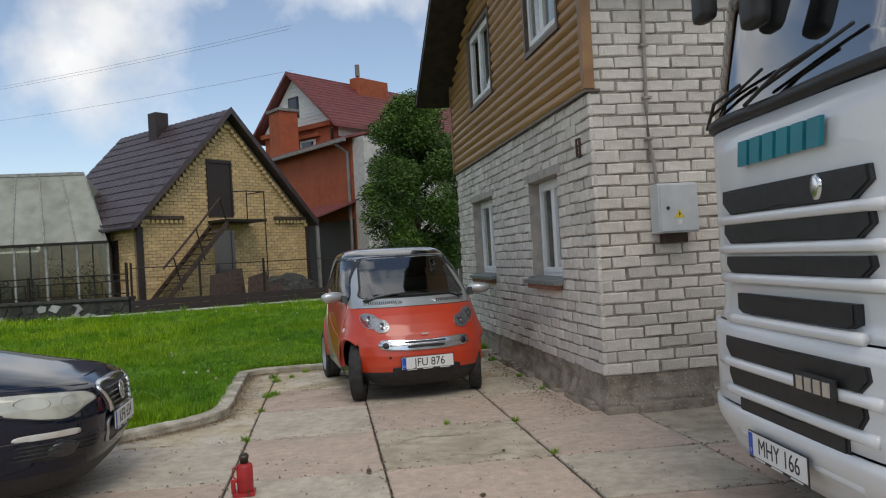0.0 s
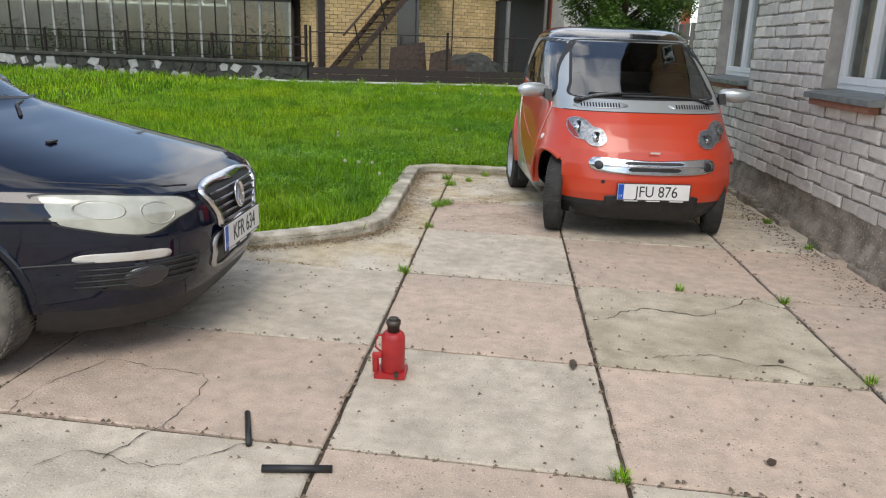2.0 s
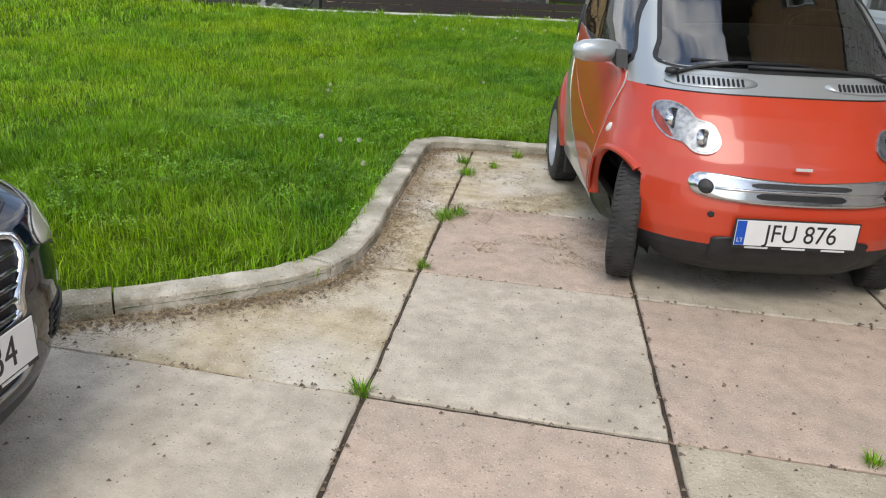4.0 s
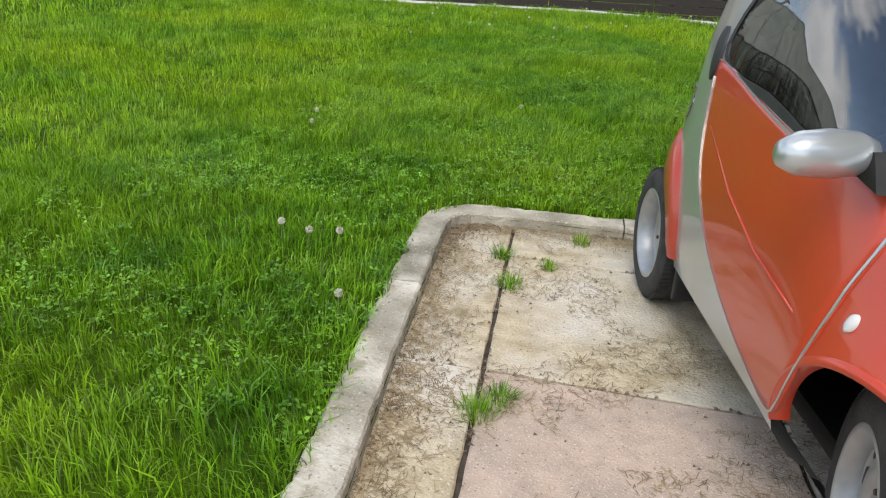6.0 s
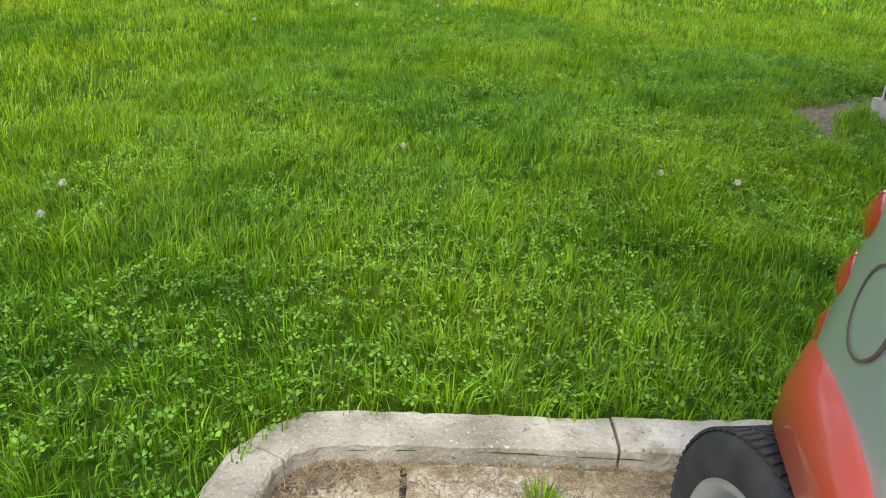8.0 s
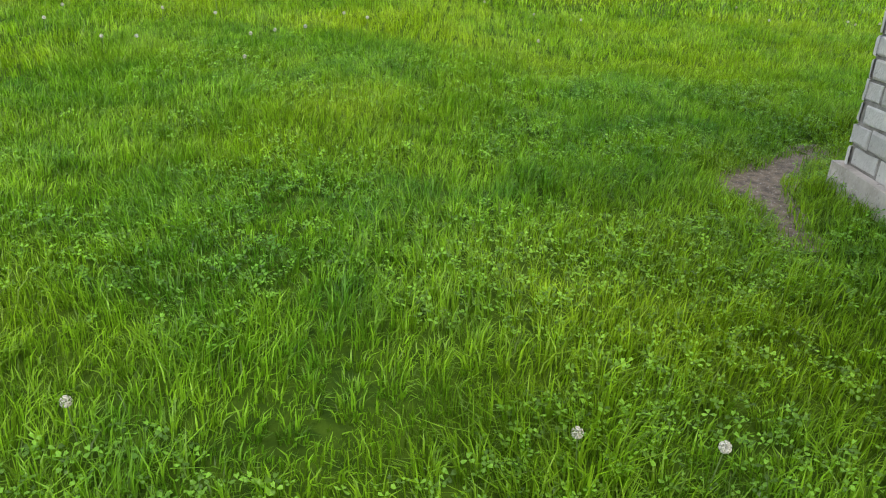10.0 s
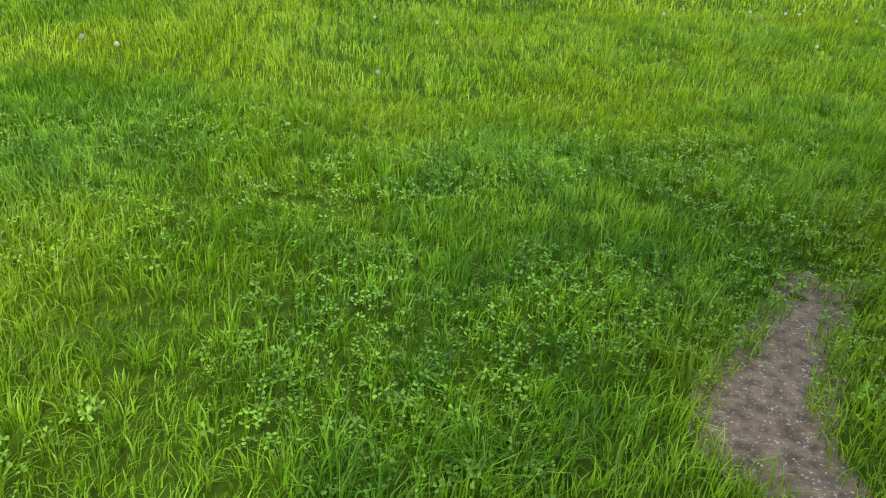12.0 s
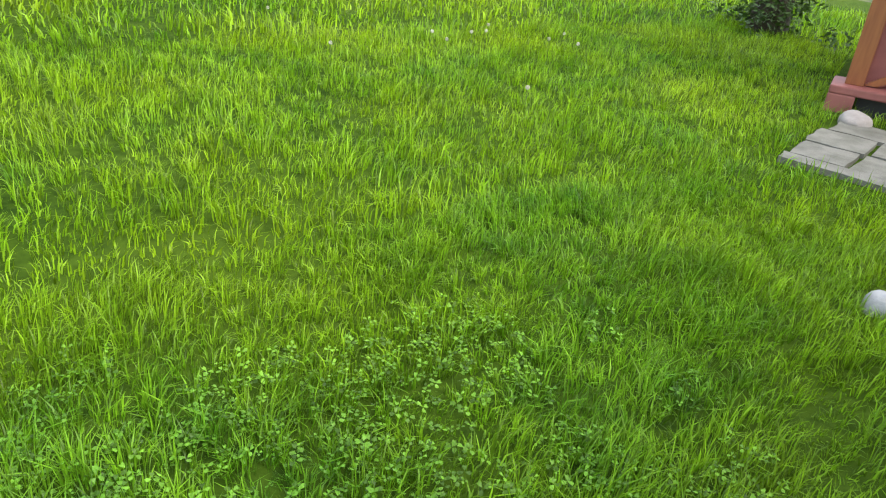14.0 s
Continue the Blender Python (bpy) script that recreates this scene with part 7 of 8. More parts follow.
def litter():
    """Crumbs of soil, dry stalks and bits along the joints."""
    rnd = random.Random(77)
    vs, fs = [], []

    def crumb(x, y, r):
        b = len(vs)
        for dx, dy, dz in ((1, 0, 0), (-0.5, 0.9, 0), (-0.5, -0.9, 0), (0, 0, 0.8)):
            vs.append((x + dx * r * rnd.uniform(0.6, 1.5), y + dy * r * rnd.uniform(0.6, 1.5), 0.002 + dz * r))
        fs.extend([(b, b + 1, b + 3), (b + 1, b + 2, b + 3), (b + 2, b, b + 3)])
    for _ in range(1700):
        x, y = rnd.uniform(-3, 2.4), rnd.uniform(3.2, 10.2)
        if not inside(LAWN_POLY, x, y):
            crumb(x, y, rnd.choice((0.003, 0.004, 0.006, 0.009)))
    for c in (COLS[4:11]):
        for _ in range(160):
            p = SLAB_O + ROW_DIR * (c + rnd.gauss(0, 0.012)) + COL_DIR * rnd.uniform(-2.5, 4.4)
            if not inside(LAWN_POLY, p.x, p.y):
                crumb(p.x, p.y, rnd.uniform(0.003, 0.012))
    for r in ROWS[7:14]:
        for _ in range(130):
            p = SLAB_O + ROW_DIR * rnd.uniform(-2.6, 2.5) + COL_DIR * (r + rnd.gauss(0, 0.012))
            if not inside(LAWN_POLY, p.x, p.y):
                crumb(p.x, p.y, rnd.uniform(0.003, 0.012))
    for _ in range(1800):
        p = Vector((1.30, 7.1)).lerp(Vector((0.02, 12.6)), rnd.random()) + Vector((-abs(rnd.gauss(0, 0.12)) - 0.03, 0))
        crumb(p.x, p.y, rnd.choice((0.003, 0.004, 0.005, 0.006, 0.010)))
    for _ in range(2600):
        (ax, ay), (bx, by) = rnd.choice(list(zip(KERB[3:17], KERB[4:18])))
        u = rnd.random()
        x, y = ax + (bx - ax) * u + abs(rnd.gauss(0, 0.05)), ay + (by - ay) * u - abs(rnd.gauss(0, 0.05))
        if not inside(LAWN_POLY, x, y):
            crumb(x, y, rnd.choice((0.003, 0.004, 0.005, 0.007, 0.010)))
    ob = new("soil_crumbs", mesh_of("soil_crumbs", vs, fs, M_DIRT))
    tagged(ob, "crumbs of soil and grit on the slabs", "dirt", kind="stuff")
    # dry stalks gathered inside the kerb
    vs, fs = [], []
    line = polyline_at(KERB[3:], 0.05)
    for _ in range(9000):
        k = rnd.randrange(len(line) - 1)
        a, b = Vector(line[k]), Vector(line[k + 1])
        t = (b - a).normalized()
        nrm = Vector((t.y, -t.x))
        p = a.lerp(b, rnd.random()) + t * rnd.uniform(-0.15, 0.15) + nrm * (abs(rnd.gauss(0, 0.10)) + 0.005)
        if inside(LAWN_POLY, p.x, p.y):
            continue
        an, ln = rnd.random() * 6.3, rnd.uniform(0.012, 0.045)
        d = Vector((math.cos(an), math.sin(an)))
        s = Vector((-d.y, d.x)) * 0.0013
        z = 0.003 + rnd.random() * 0.008
        b0 = len(vs)
        vs += [(p.x + s.x, p.y + s.y, z), (p.x - s.x, p.y - s.y, z), (p.x + d.x * ln - s.x, p.y + d.y * ln - s.y, z + 0.004), (p.x + d.x * ln + s.x, p.y + d.y * ln + s.y, z + 0.004)]
        fs.append((b0, b0 + 1, b0 + 2, b0 + 3))
    for _ in range(15000):
        x, y = rnd.uniform(-2.6, -0.3), rnd.uniform(8.2, 10.6)
        if inside(LAWN_POLY, x, y) or noise.noise((x * 2.2, y * 2.2, 3)) + 0.4 * noise.noise((x * 7, y * 7, 1)) < 0.02:
            continue
        an, ln = rnd.random() * 6.3, rnd.uniform(0.01, 0.035)
        d = Vector((math.cos(an), math.sin(an)))
        s = Vector((-d.y, d.x)) * 0.0013
        z = 0.003 + rnd.random() * 0.004
        b0 = len(vs)
        vs += [(x + s.x, y + s.y, z), (x - s.x, y - s.y, z), (x + d.x * ln - s.x, y + d.y * ln - s.y, z + 0.003), (x + d.x * ln + s.x, y + d.y * ln + s.y, z + 0.003)]
        fs.append((b0, b0 + 1, b0 + 2, b0 + 3))
    ob = new("dry_clippings", mesh_of("dry_clippings", vs, fs, M_STRAW))
    tagged(ob, "dry grass clippings gathered along the kerb", "clippings", kind="stuff")


litter()


def cracks():
    """Thin wandering cracks filled with soil."""
    rnd = random.Random(41)
    for line, wide in (([(-2.34, 4.47), (-2.36, 4.69), (-2.33, 4.99), (-2.12, 4.98), (-1.85, 5.00), (-1.75, 4.80), (-1.74, 4.53), (-1.79, 4.33)], 0.005), ([(-0.38, 6.28), (-0.14, 6.58), (0.14, 6.55), (0.45, 6.96), (0.76, 6.76)], 0.009), ([(-1.96, 4.22), (-1.89, 4.35), (-1.70, 4.34), (-1.51, 4.37), (-1.40, 4.58)], 0.004), ([(-0.30, 5.91), (-0.10, 5.86), (0.19, 6.01), (0.42, 5.98), (0.74, 5.96)], 0.006)):
        pts = polyline_at(line, 0.025)
        vs, fs = [], []
        for k, (x, y) in enumerate(pts):
            ax, ay = pts[max(0, k - 1)]
            bx, by = pts[min(len(pts) - 1, k + 1)]
            d = math.hypot(bx - ax, by - ay) or 1
            nx, ny = -(by - ay) / d, (bx - ax) / d
            o = 0.05 * noise.noise((x * 7, y * 7, 9)) + 0.02 * noise.noise((x * 30, y * 30, 1)) + rnd.uniform(-0.006, 0.006)
            w = wide * 0.75 * rnd.uniform(0.1, 1.2) * (0.3 + 0.7 * abs(noise.noise((x * 3, y * 3, 2))) * 2)
            vs += [(x + nx * (o + w), y + ny * (o + w), 0.0035), (x + nx * (o - w), y + ny * (o - w), 0.0035)]
            if k:
                b = len(vs) - 4
                fs.append((b, b + 1, b + 3, b + 2))
        ob = new("slab_crack", mesh_of("slab_crack", vs, fs, M_JOINT))
        tagged(ob, "dark wandering crack across a concrete slab", "crack", kind="structure")


cracks()

# ---- the path and porch at the end ----
path = thing("stone_path", "flat grey stone path slabs set in the grass", "path", pose(3.98, 18.95, 0.0, 0, 0, -72))
rnd_p = random.Random(19)
for i, (x0, x1, y0, y1) in enumerate(((0.0, 0.82, 0.0, 0.16), (0.02, 0.40, 0.18, 0.58), (0.43, 0.95, 0.18, 0.62), (0.84, 1.6, 0.0, 0.16), (0.0, 0.42, 0.62, 1.05), (0.46, 1.0, 0.66, 1.1), (0.98, 1.5, 0.2, 0.62), (1.02, 1.6, 0.66, 1.1), (0.05, 0.5, 1.1, 1.5), (0.55, 1.2, 1.14, 1.6))):
    ol = []
    for a, b in (((x0, y0), (x1, y0)), ((x1, y0), (x1, y1)), ((x1, y1), (x0, y1)), ((x0, y1), (x0, y0))):
        for k in range(4):
            p = Vector(a).lerp(Vector(b), k / 4)
            ol.append((p.x + rnd_p.uniform(-0.012, 0.012), p.y + rnd_p.uniform(-0.012, 0.012), 0.02))
    bm = bm_prism(ol, (0, 0, 0.055 + rnd_p.uniform(-0.006, 0.006)))
    part("path_slab", bm, M_STONEGREY, path)
porch = thing("porch", "red-brown wooden porch on a pink plank base", "porch", pose(5.62, 19.68, 0.0, 0, 0, -62))
part("step_board", bm_box(0.0, 0.0, 0.20, 3.2, 0.45, 0.27, 0.012), M_PORCHRED, porch, "dusty red base board")
part("end_board", bm_box(0.0, 0.0, 0.04, 0.22, 0.10, 0.2, 0.012), M_PORCHRED, porch)
# shade below the base board, put in as a near-black strip
part("under_shade", bm_box(0.24, 0.10, 0.02, 3.2, 0.16, 0.2), M_SHADE_DARK, porch, "dark strip imitating the shade under the base")
part("deck", bm_box(0.1, 0.45, 0.18, 3.2, 2.8, 0.26, 0.01), M_PORCHRED, porch)
part("corner_post", bm_box(0.10, 0.14, 0.27, 0.25, 0.29, 2.5, 0.008), M_PORCHWOOD, porch, "orange-brown corner post")
part("brace", bm_prism([(0.25, 0.18, 0.28), (0.35, 0.18, 0.28), (1.5, 0.18, 1.05), (1.5, 0.18, 1.16)], (0, 0.05, 0)), M_PORCHWOOD, porch)
part("brace", bm_prism([(1.5, 0.24, 0.28), (1.6, 0.24, 0.28), (0.35, 0.24, 1.12), (0.25, 0.24, 1.12)], (0, 0.05, 0)), M_PORCHWOOD, porch)
part("rail", bm_box(0.25, 0.16, 1.1, 3.2, 0.26, 1.2, 0.006), M_PORCHWOOD, porch)
part("kick_board", bm_box(0.25, 0.30, 0.27, 3.2, 0.34, 0.9, 0.004), M_PORCHRED, porch, "dusty pink infill boards")
for x in (1.6, 3.1):
    part("post", bm_box(x, 0.14, 0.27, x + 0.14, 0.28, 2.5, 0.008), M_PORCHWOOD, porch)
part("roof", bm_box(-0.3, -0.3, 2.5, 3.4, 3.0, 2.6), M_SOFFIT, porch)


def rock(x, y, z, sx, sy, sz, m, label, seed):
    bm = bmesh.new()
    bmesh.ops.create_icosphere(bm, subdivisions=3, radius=1)
    for v in bm.verts:
        d = 1 + 0.22 * noise.noise(v.co * 1.4 + Vector((seed * 3.1, 0, 0))) + 0.06 * noise.noise(v.co * 4)
        v.co = Vector((v.co.x * sx, v.co.y * sy, v.co.z * sz)) * d
    ob = part("field_stone", bm, m, None, smooth=True)
    ob.matrix_basis = pose(x, y, z, 0, 0, seed * 40)
    return tagged(ob, label, "stone", "stones by the path")


rock(5.50, 19.30, 0.06, 0.17, 0.13, 0.09, M_ROCK, "rounded pinkish field stone by the porch", 1)
rock(5.78, 19.05, 0.05, 0.12, 0.10, 0.07, M_ROCK, "smaller rounded field stone by the porch", 2)
rock(2.66, 17.43, 0.05, 0.09, 0.075, 0.09, M_STONE_LIGHT, "white stone lying in the grass", 3)
rock(4.35, 17.75, 0.04, 0.07, 0.06, 0.05, M_STONE_LIGHT, "small white stone at the path's edge", 4)

bush = thing("bush", "small dark leafy bush round a stump", "bush", pose(8.55, 22.45, 0.02))
part("stump", bm_tube([(0, 0, 0), (0.05, 0, 0.7), (0.12, 0.05, 1.6)], 0.28, 12, taper=0.5), M_BARK, bush, "dark stump", True)
rnd_b = random.Random(4)
vs, fs = leaf_cloud(rnd_b, [((rnd_b.gauss(0, 0.4), rnd_b.gauss(0, 0.4), rnd_b.uniform(0.1, 1.5)), (0.22, 0.22, 0.18), 80) for _ in range(42)], 0.07)
bl = new("leaves", mesh_of("leaves", vs, fs, M_LEAF))
bl.parent = bush

# bare earth by the wing
rows = []
for k, (x, y, w) in enumerate(TRAIL[1:11]):
    ax, ay, _ = TRAIL[k]
    bx, by, _ = TRAIL[k + 2]
    t = Vector((bx - ax, by - ay)).normalized()
    row = []
    for q in range(-4, 5):
        c = Vector((x, y)) + Vector((-t.y, t.x)) * (w + 0.10 + 0.05 * noise.noise((x * 5, y * 5, q))) * q / 4
        row.append((c.x, c.y, lawn_z(c.x, c.y) + (0.016 if abs(q) < 4 else -0.012) + 0.006 * noise.noise((c.x * 12, c.y * 12, 0))))
    rows.append(row)
earth = part("bare_earth", bm_grid(rows), M_DIRT, None, smooth=True)
tagged(earth, "bare trodden earth by the wall", "earth", kind="structure")
stake = thing("metal_stake", "thin dark metal stake standing in the grass by a stone", "stake", pose(3.12, 17.46, 0.0))
part("shaft", bm_tube([(0, 0, 0), (0.06, 0.03, 0.3), (0.13, 0.06, 0.62)], 0.011, 8), M_RUSTSTEEL, stake)


# ---- grass ----
def grass_material(name, light, dark, yellow):
    m = mat(name, light, dark, 3.2, 0.42, vary=0.62, island=True, big=yellow, big_scale=0.5, big_amount=0.75, spec=0.4, detail=3)
    nt = m.node_tree
    p = nt.nodes["Principled BSDF"]
    col = p.inputs["Base Color"].links[0].from_socket
    tr = nt.nodes.new("ShaderNodeBsdfTranslucent")
    mix = nt.nodes.new("ShaderNodeMixShader")
    mix.inputs["Fac"].default_value = 0.42
    nt.links.new(col, tr.inputs["Color"])
    nt.links.new(p.outputs["BSDF"], mix.inputs[1])
    nt.links.new(tr.outputs["BSDF"], mix.inputs[2])
    nt.links.new(mix.outputs["Shader"], nt.nodes["Material Output"].inputs["Surface"])
    return m


M_GRASS = grass_material("grass_blades", (0.23, 0.44, 0.018), (0.10, 0.26, 0.014), (0.33, 0.48, 0.014))
# paler, yellower copy of the grass: the far lawn's brightness put into colour
M_GRASS_FAR = grass_material("far_grass_brightened", (0.27, 0.47, 0.014), (0.13, 0.30, 0.012), (0.39, 0.53, 0.012))
M_CLOVER = grass_material("clover", (0.21, 0.43, 0.035), (0.10, 0.26, 0.02), (0.28, 0.48, 0.04))
POLY = np.array(LAWN_POLY)


def inside_many(px, py):
    hit = np.zeros(len(px), bool)
    a = POLY
    b = np.roll(POLY, -1, 0)
    for (ax, ay), (bx, by) in zip(a, b):
        if ay == by:
            continue
        c = ((ay > py) != (by > py)) & (px < (bx - ax) * (py - ay) / (by - ay) + ax)
        hit ^= c
    return hit


def near_line(px, py, line, dist):
    d = np.full(len(px), 9.0)
    for x, y in line:
        d = np.minimum(d, np.hypot(px - x, py - y))
    return d < dist


def scatter(rng, box, density, hole=None):
    x0, x1, y0, y1 = box
    n = int((x1 - x0) * (y1 - y0) * density)
    px, py = rng.uniform(x0, x1, n), rng.uniform(y0, y1, n)
    keep = inside_many(px, py)
    if hole:
        keep &= ~((px > hole[0]) & (px < hole[1]) & (py > hole[2]) & (py < hole[3]))
    px, py = px[keep], py[keep]
    # nothing grows under the kerb, the houses, the path or on the bare earth
    keep = ~near_line(px, py, [(x - (0.06 if y < 10.2 else 0.0), y + (0.06 if y > 10.2 else 0.02)) for x, y in polyline_at(KERB, 0.09)[60:]], 0.08)
    gap = np.array([trail_gap(x, y) for x, y in zip(px, py)])
    keep &= rng.random(len(px)) < np.clip(np.where(py < 16.35, 0.17, 0.45) + (gap + 0.05) / 0.08, 0.0, 1.0)
    hx, hy = px - 1.40, py - 7.13
    u, s = hx * 0.974 + hy * 0.225, -hx * 0.225 + hy * 0.974
    keep &= ~((u > -0.03) & (s > -0.1) & (s < HOUSE_L + 0.02))
    keep &= ~((px > 0.2 - (py - 15.36) * 0.07) & (py < 15.40) & (py > 12.6))
    gx, gy = px - 3.98, py - 18.95
    a, b = gx * 0.309 - gy * 0.951, gx * 0.951 + gy * 0.309
    keep &= ~((a > -0.02) & (a < 1.65) & (b > -0.02) & (b < 1.6))
    gx, gy = px - 5.62, py - 19.68
    a, b = gx * 0.469 - gy * 0.883, gx * 0.883 + gy * 0.469
    keep &= ~((a > 0) & (b > 0) & (a < 3.2) & (b < 2.8))
    return px[keep], py[keep]


def blades(name, box, density, length, width, seed, hole=None, material=None):
    rng = np.random.default_rng(seed)
    px, py = scatter(rng, box, density, hole)
    # blades gather into tufts and lean out from their middles
    cell = 0.13 if length < 0.11 else 0.2
    ix, iy = np.floor(px / cell), np.floor(py / cell)
    jit = np.modf(np.abs(np.sin(ix * 12.99 + iy * 78.23) * 43758.5))[0]
    jit2 = np.modf(np.abs(np.sin(ix * 39.35 + iy * 11.13) * 24634.6))[0]
    cx, cy = (ix + 0.15 + 0.7 * jit) * cell, (iy + 0.15 + 0.7 * jit2) * cell
    out_dir = np.arctan2(py - cy, px - cx)
    pull = np.where(jit > 0.35, 0.27, 0.05)
    px, py = px + (cx - px) * pull, py + (cy - py) * pull
    n = len(px)
    tall = 0.75 + 0.6 * jit2
    pz = np.array([lawn_z(x, y) for x, y in zip(px, py)]) - 0.005
    tuft = np.array([noise.noise((x * 1.6, y * 1.6, 7)) + 0.6 * noise.noise((x * 5, y * 5, 2)) for x, y in zip(px, py)])
    ln = length * rng.uniform(0.55, 1.25, n) * np.clip(1 + 0.7 * tuft, 0.4, 1.9) * tall
    wd = width * rng.uniform(0.5, 1.4, n)
    lean_dir = np.array([noise.noise((x * 0.8, y * 0.8, 11)) for x, y in zip(px, py)]) * 5 + rng.normal(0, 1.1, n)
    lean_dir = np.where((rng.random(n) < 0.6) & (jit > 0.35), out_dir + rng.normal(0, 0.45, n), lean_dir)
    lean = np.clip(rng.normal(0.55, 0.28, n), 0.05, 1.25)
    lx, ly = np.cos(lean_dir), np.sin(lean_dir)
    face = lean_dir + math.pi / 2 + rng.normal(0, 0.7, n)
    fx, fy = np.cos(face) * wd / 2, np.sin(face) * wd / 2
    hm, ht = 0.55 * ln * np.cos(lean * 0.5), ln * np.cos(lean)
    om, ot = 0.55 * ln * np.sin(lean * 0.4), ln * np.sin(lean)
    v = np.empty((n, 5, 3))
    v[:, 0] = np.stack([px - fx, py - fy, pz], 1)
    v[:, 1] = np.stack([px + fx, py + fy, pz], 1)
    v[:, 2] = np.stack([px + lx * om + fx * 0.85, py + ly * om + fy * 0.85, pz + hm], 1)
    v[:, 3] = np.stack([px + lx * om - fx * 0.85, py + ly * om - fy * 0.85, pz + hm], 1)
    v[:, 4] = np.stack([px + lx * ot, py + ly * ot, pz + ht], 1)
    base = np.arange(n)[:, None] * 5
    loops = (base + np.array([0, 1, 2, 3, 3, 2, 4])).ravel()
    me = bpy.data.meshes.new(name)
    me.vertices.add(n * 5)
    me.vertices.foreach_set("co", v.ravel())
    me.loops.add(n * 7)
    me.loops.foreach_set("vertex_index", loops)
    me.polygons.add(n * 2)
    starts = (np.arange(n)[:, None] * 7 + np.array([0, 4])).ravel()
    me.polygons.foreach_set("loop_start", starts)
    me.polygons.foreach_set("loop_total", np.tile([4, 3], n))
    me.materials.append(material or M_GRASS)
    me.update(calc_edges=True)
    ob = new(name, me)
    return tagged(ob, "lush green uncut grass of the lawn", "grass", kind="stuff")


A_BOX, B_BOX = (-5.4, 3.2, 7.0, 19.0), (-10.5, 8.5, 4.6, 23.0)
blades("grass_near", A_BOX, 4300, 0.098, 0.0052, 1)
blades("grass_middle", B_BOX, 1350, 0.11, 0.0066, 2, A_BOX, M_GRASS_FAR)
blades("grass_far", (-24, 12, 3.6, 30), 230, 0.14, 0.016, 3, B_BOX, M_GRASS_FAR)


def near_corner(x, y):
    """Clover is thickest round the slab corner and along the trodden way."""
    return math.exp(-((x + 2.6) ** 2 + (y - 10.8) ** 2) / 1.6) + math.exp(-((x + 1.0) ** 2 + (y - 14.2) ** 2) / 2.5)


def clover(seed=5):
    rng = np.random.default_rng(seed)
    px, py = scatter(rng, (-4.6, 1.4, 7.4, 18.5), 520)
    vs, fs = [], []
    rnd = random.Random(seed)
    for x, y in zip(px, py):
        if noise.noise((x * 1.1, y * 1.1, 21)) + 0.5 * noise.noise((x * 3, y * 3, 5)) < 0.0 - 0.35 * near_corner(x, y):
            continue
        z = lawn_z(x, y) + rnd.uniform(0.04, 0.09)
        a0, r = rnd.random() * 6.3, rnd.uniform(0.011, 0.021)
        tx, ty = rnd.gauss(0, 0.3), rnd.gauss(0, 0.3)
        for k in range(3):
            a = a0 + k * math.tau / 3
            b = len(vs)
            for rr, da in ((0.1, 0), (0.75, -0.5), (1.15, -0.28), (1.05, 0), (1.15, 0.28), (0.75, 0.5)):
                qx, qy = r * rr * math.cos(a + da), r * rr * math.sin(a + da)
                vs.append((x + qx, y + qy, z + qx * tx + qy * ty + (0.003 if da else 0)))
            fs.append(tuple(range(b, b + 6)))
    ob = new("clover_leaves", mesh_of("clover_leaves", vs, fs, M_CLOVER))
    tagged(ob, "clover leaves among the grass", "clover", kind="stuff")


clover()


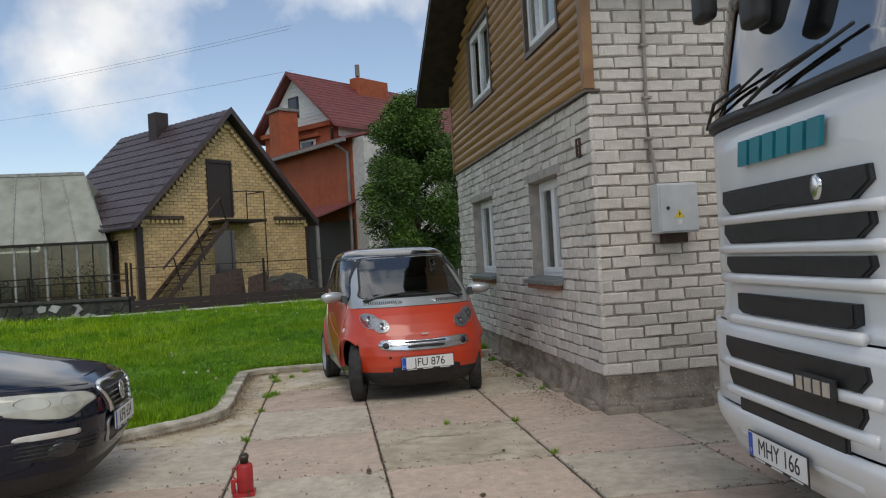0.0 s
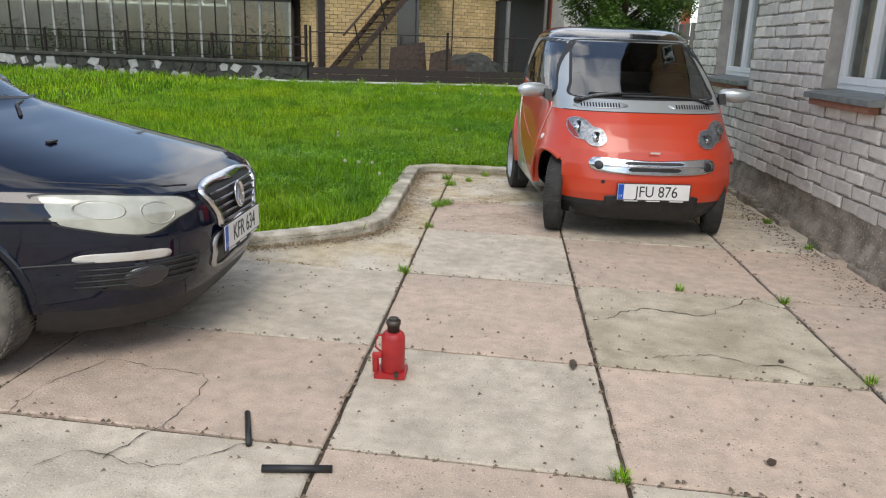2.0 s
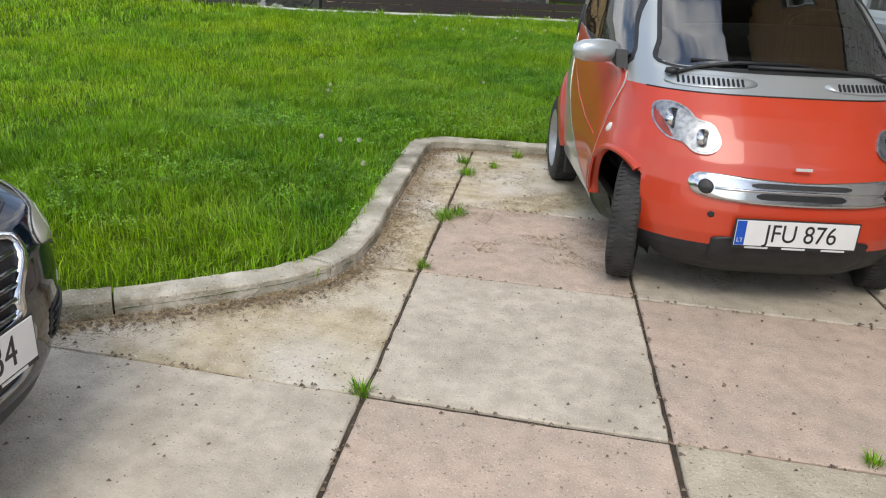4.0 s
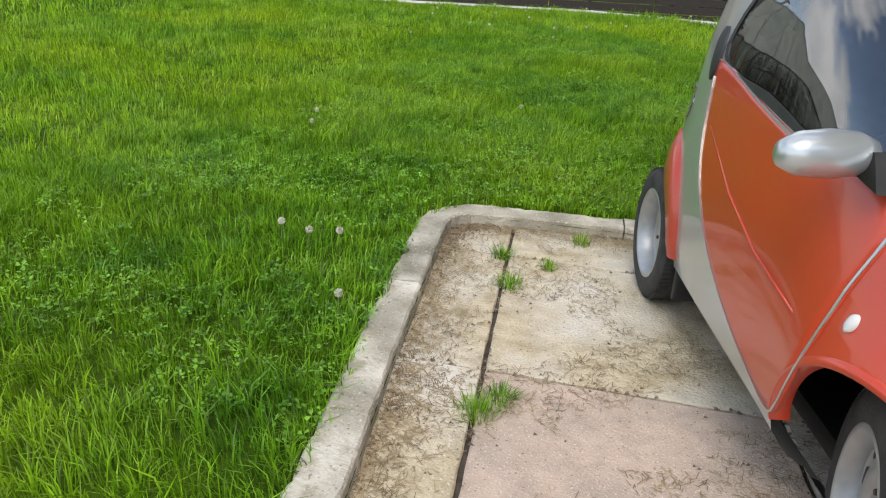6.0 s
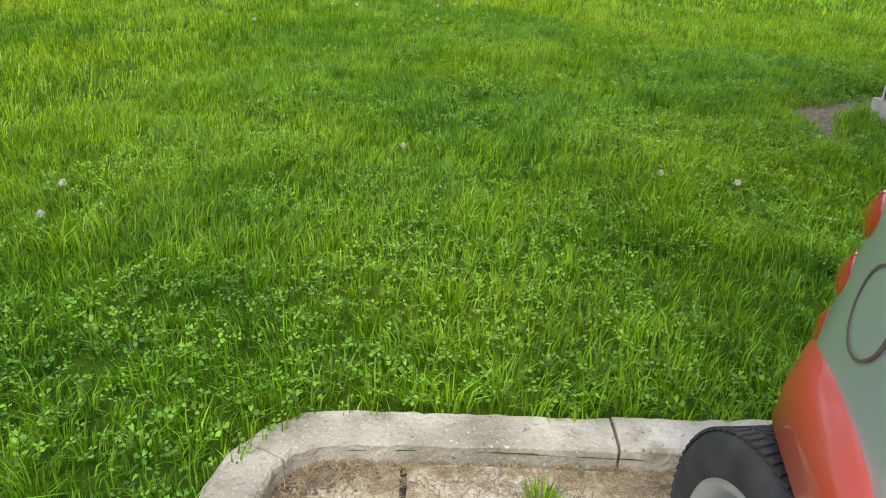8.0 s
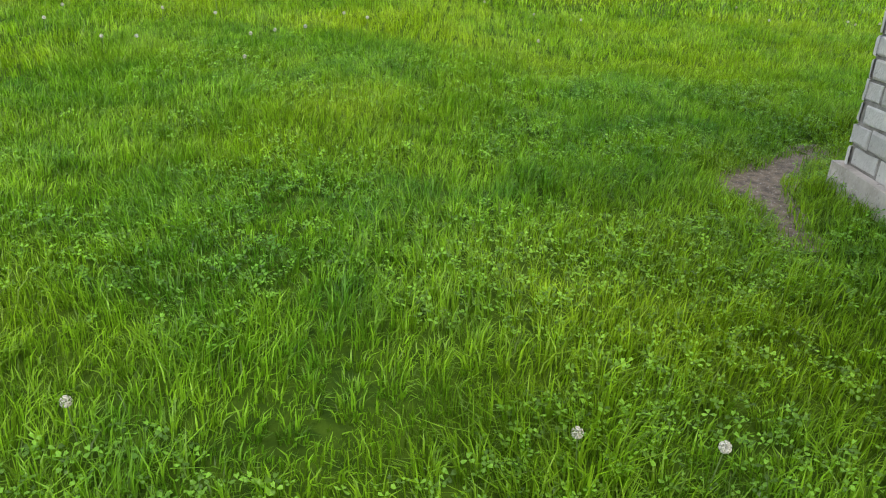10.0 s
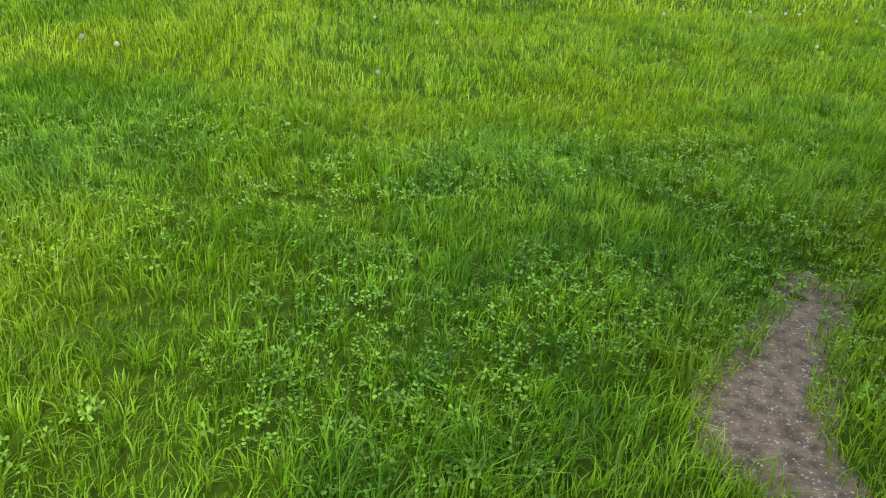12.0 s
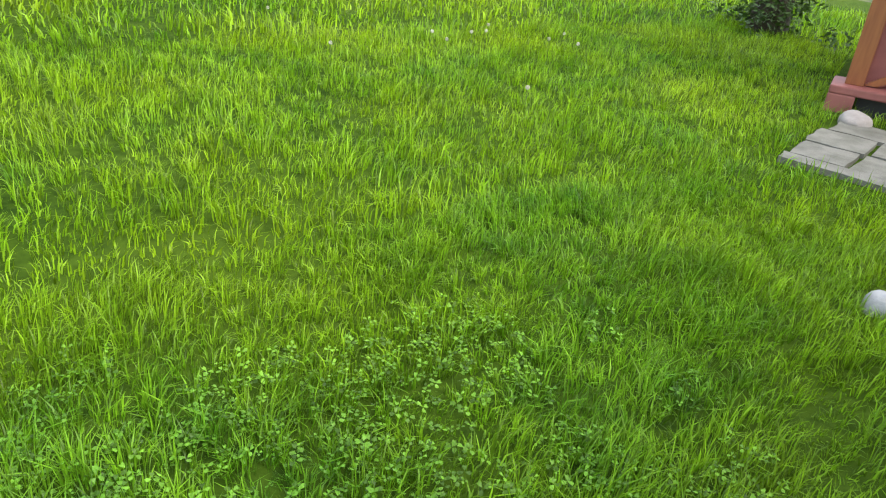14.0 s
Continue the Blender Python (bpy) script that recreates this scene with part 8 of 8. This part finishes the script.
def dandelions():
    bm_h = bmesh.new()
    rnd = random.Random(3)
    for k in range(110):
        d = Vector((rnd.gauss(0, 1), rnd.gauss(0, 1), rnd.gauss(0, 1))).normalized()
        q = d.cross(Vector((0.3, 0.5, 0.8))).normalized() * 0.0027
        r = d.cross(q).normalized() * 0.0027
        vs = [bm_h.verts.new(d * 0.021 + q), bm_h.verts.new(d * 0.021 - q), bm_h.verts.new(d * 0.0215 + r), bm_h.verts.new(d * 0.0215 - r)]
        bm_h.faces.new((vs[0], vs[2], vs[1], vs[3]))
        bm_h.faces.new((bm_h.verts.new(d * 0.002), vs[0], vs[1]))
    bmesh.ops.scale(bm_h, vec=(0.82, 0.82, 0.82), verts=bm_h.verts[:])
    first = thing("dandelion", "dandelion seed head on a thin stem", "dandelion", None, "dandelion clocks in the lawn")
    part("seed_head", bm_h, M_PUFF, first, "white seed puff").location = (0, 0, 0.17)
    part("stem", bm_tube([(0.01, 0, -0.02), (0.004, 0, 0.09), (0, 0, 0.16)], 0.002, 6), M_STEM, first)
    known = [(-3.03, 9.36), (-3.18, 9.38), (-2.92, 9.43), (-2.62, 8.86), (-4.13, 11.25), (-4.30, 11.6), (-3.0, 12.7), (-4.64, 18.84), (-3.6, 18.3), (-5.25, 19.0), (-1.6, 12.71), (-1.24, 12.67), (-4.95, 19.8), (-4.86, 17.5), (-3.82, 18.06), (-3.78, 17.0), (4.09, 22.6), (3.2, 22.05), (-0.62, 21.25), (3.68, 22.3), (4.29, 21.85), (2.99, 20.5), (3.26, 22.4), (3.88, 22.36), (4.45, 21.6), (4.71, 22.1)]
    spots = known[:]
    while len(spots) < 46:
        x, y = rnd.uniform(-9, 7), rnd.uniform(16, 24)
        if inside(LAWN_POLY, x, y) and not (0 < x < 3 and y < 17) and not (x > -3.2 and y < 17.5) and not (x > 0 and y < 21.5):
            spots.append((x, y))
    for i, (x, y) in enumerate(spots):
        m = pose(x, y, lawn_z(x, y), rnd.uniform(-6, 6), rnd.uniform(-6, 6), rnd.uniform(0, 360))
        if i == 0:
            first.matrix_basis = m
        else:
            copy_thing(first, m)


dandelions()


def weeds():
    """Tufts that grow out of the joints."""
    rnd = random.Random(23)
    for i, (x, y, s) in enumerate(((-2.17, 9.66, 1.0), (-2.30, 9.98, 1.0), (-2.05, 9.93, 0.6), (-1.97, 8.63, 1.1), (-1.93, 8.75, 0.9), (-1.80, 7.86, 0.5), (-1.58, 6.71, 0.6), (-0.13, 4.80, 0.5), (0.62, 6.98, 0.5), (0.05, 6.98, 0.4), (0.85, 5.95, 0.4), (-1.45, 10.4, 0.5), (0.75, 9.2, 0.6), (0.95, 8.4, 0.5), (-2.9, 6.5, 0.9), (-1.98, 10.35, 0.8), (0.45, 10.6, 1.0))):
        vs, fs = [], []
        for _ in range(int(150 * s) + 20):
            a, ln = rnd.random() * 6.3, rnd.uniform(0.015, 0.085) * (0.45 + 0.5 * s)
            r0 = rnd.random() ** 0.7 * 0.055 * s
            bx, by = x + r0 * math.cos(a), y + r0 * math.sin(a)
            le = rnd.uniform(0.2, 1.2)
            tx, ty, tz = bx + ln * math.sin(le) * math.cos(a), by + ln * math.sin(le) * math.sin(a), ln * math.cos(le)
            w = Vector((-math.sin(a), math.cos(a))) * 0.0015
            b = len(vs)
            vs += [(bx + w.x, by + w.y, -0.01), (bx - w.x, by - w.y, -0.01), ((bx + tx) / 2 - w.x, (by + ty) / 2 - w.y, tz * 0.65), ((bx + tx) / 2 + w.x, (by + ty) / 2 + w.y, tz * 0.65), (tx, ty, tz)]
            fs += [(b, b + 1, b + 2, b + 3), (b + 3, b + 2, b + 4)]
        ob = new("weed_tuft", mesh_of("weed_tuft", vs, fs, M_GRASS))
        tagged(ob, "small green weed tuft in a slab joint", "weed", "weeds in the joints")


weeds()
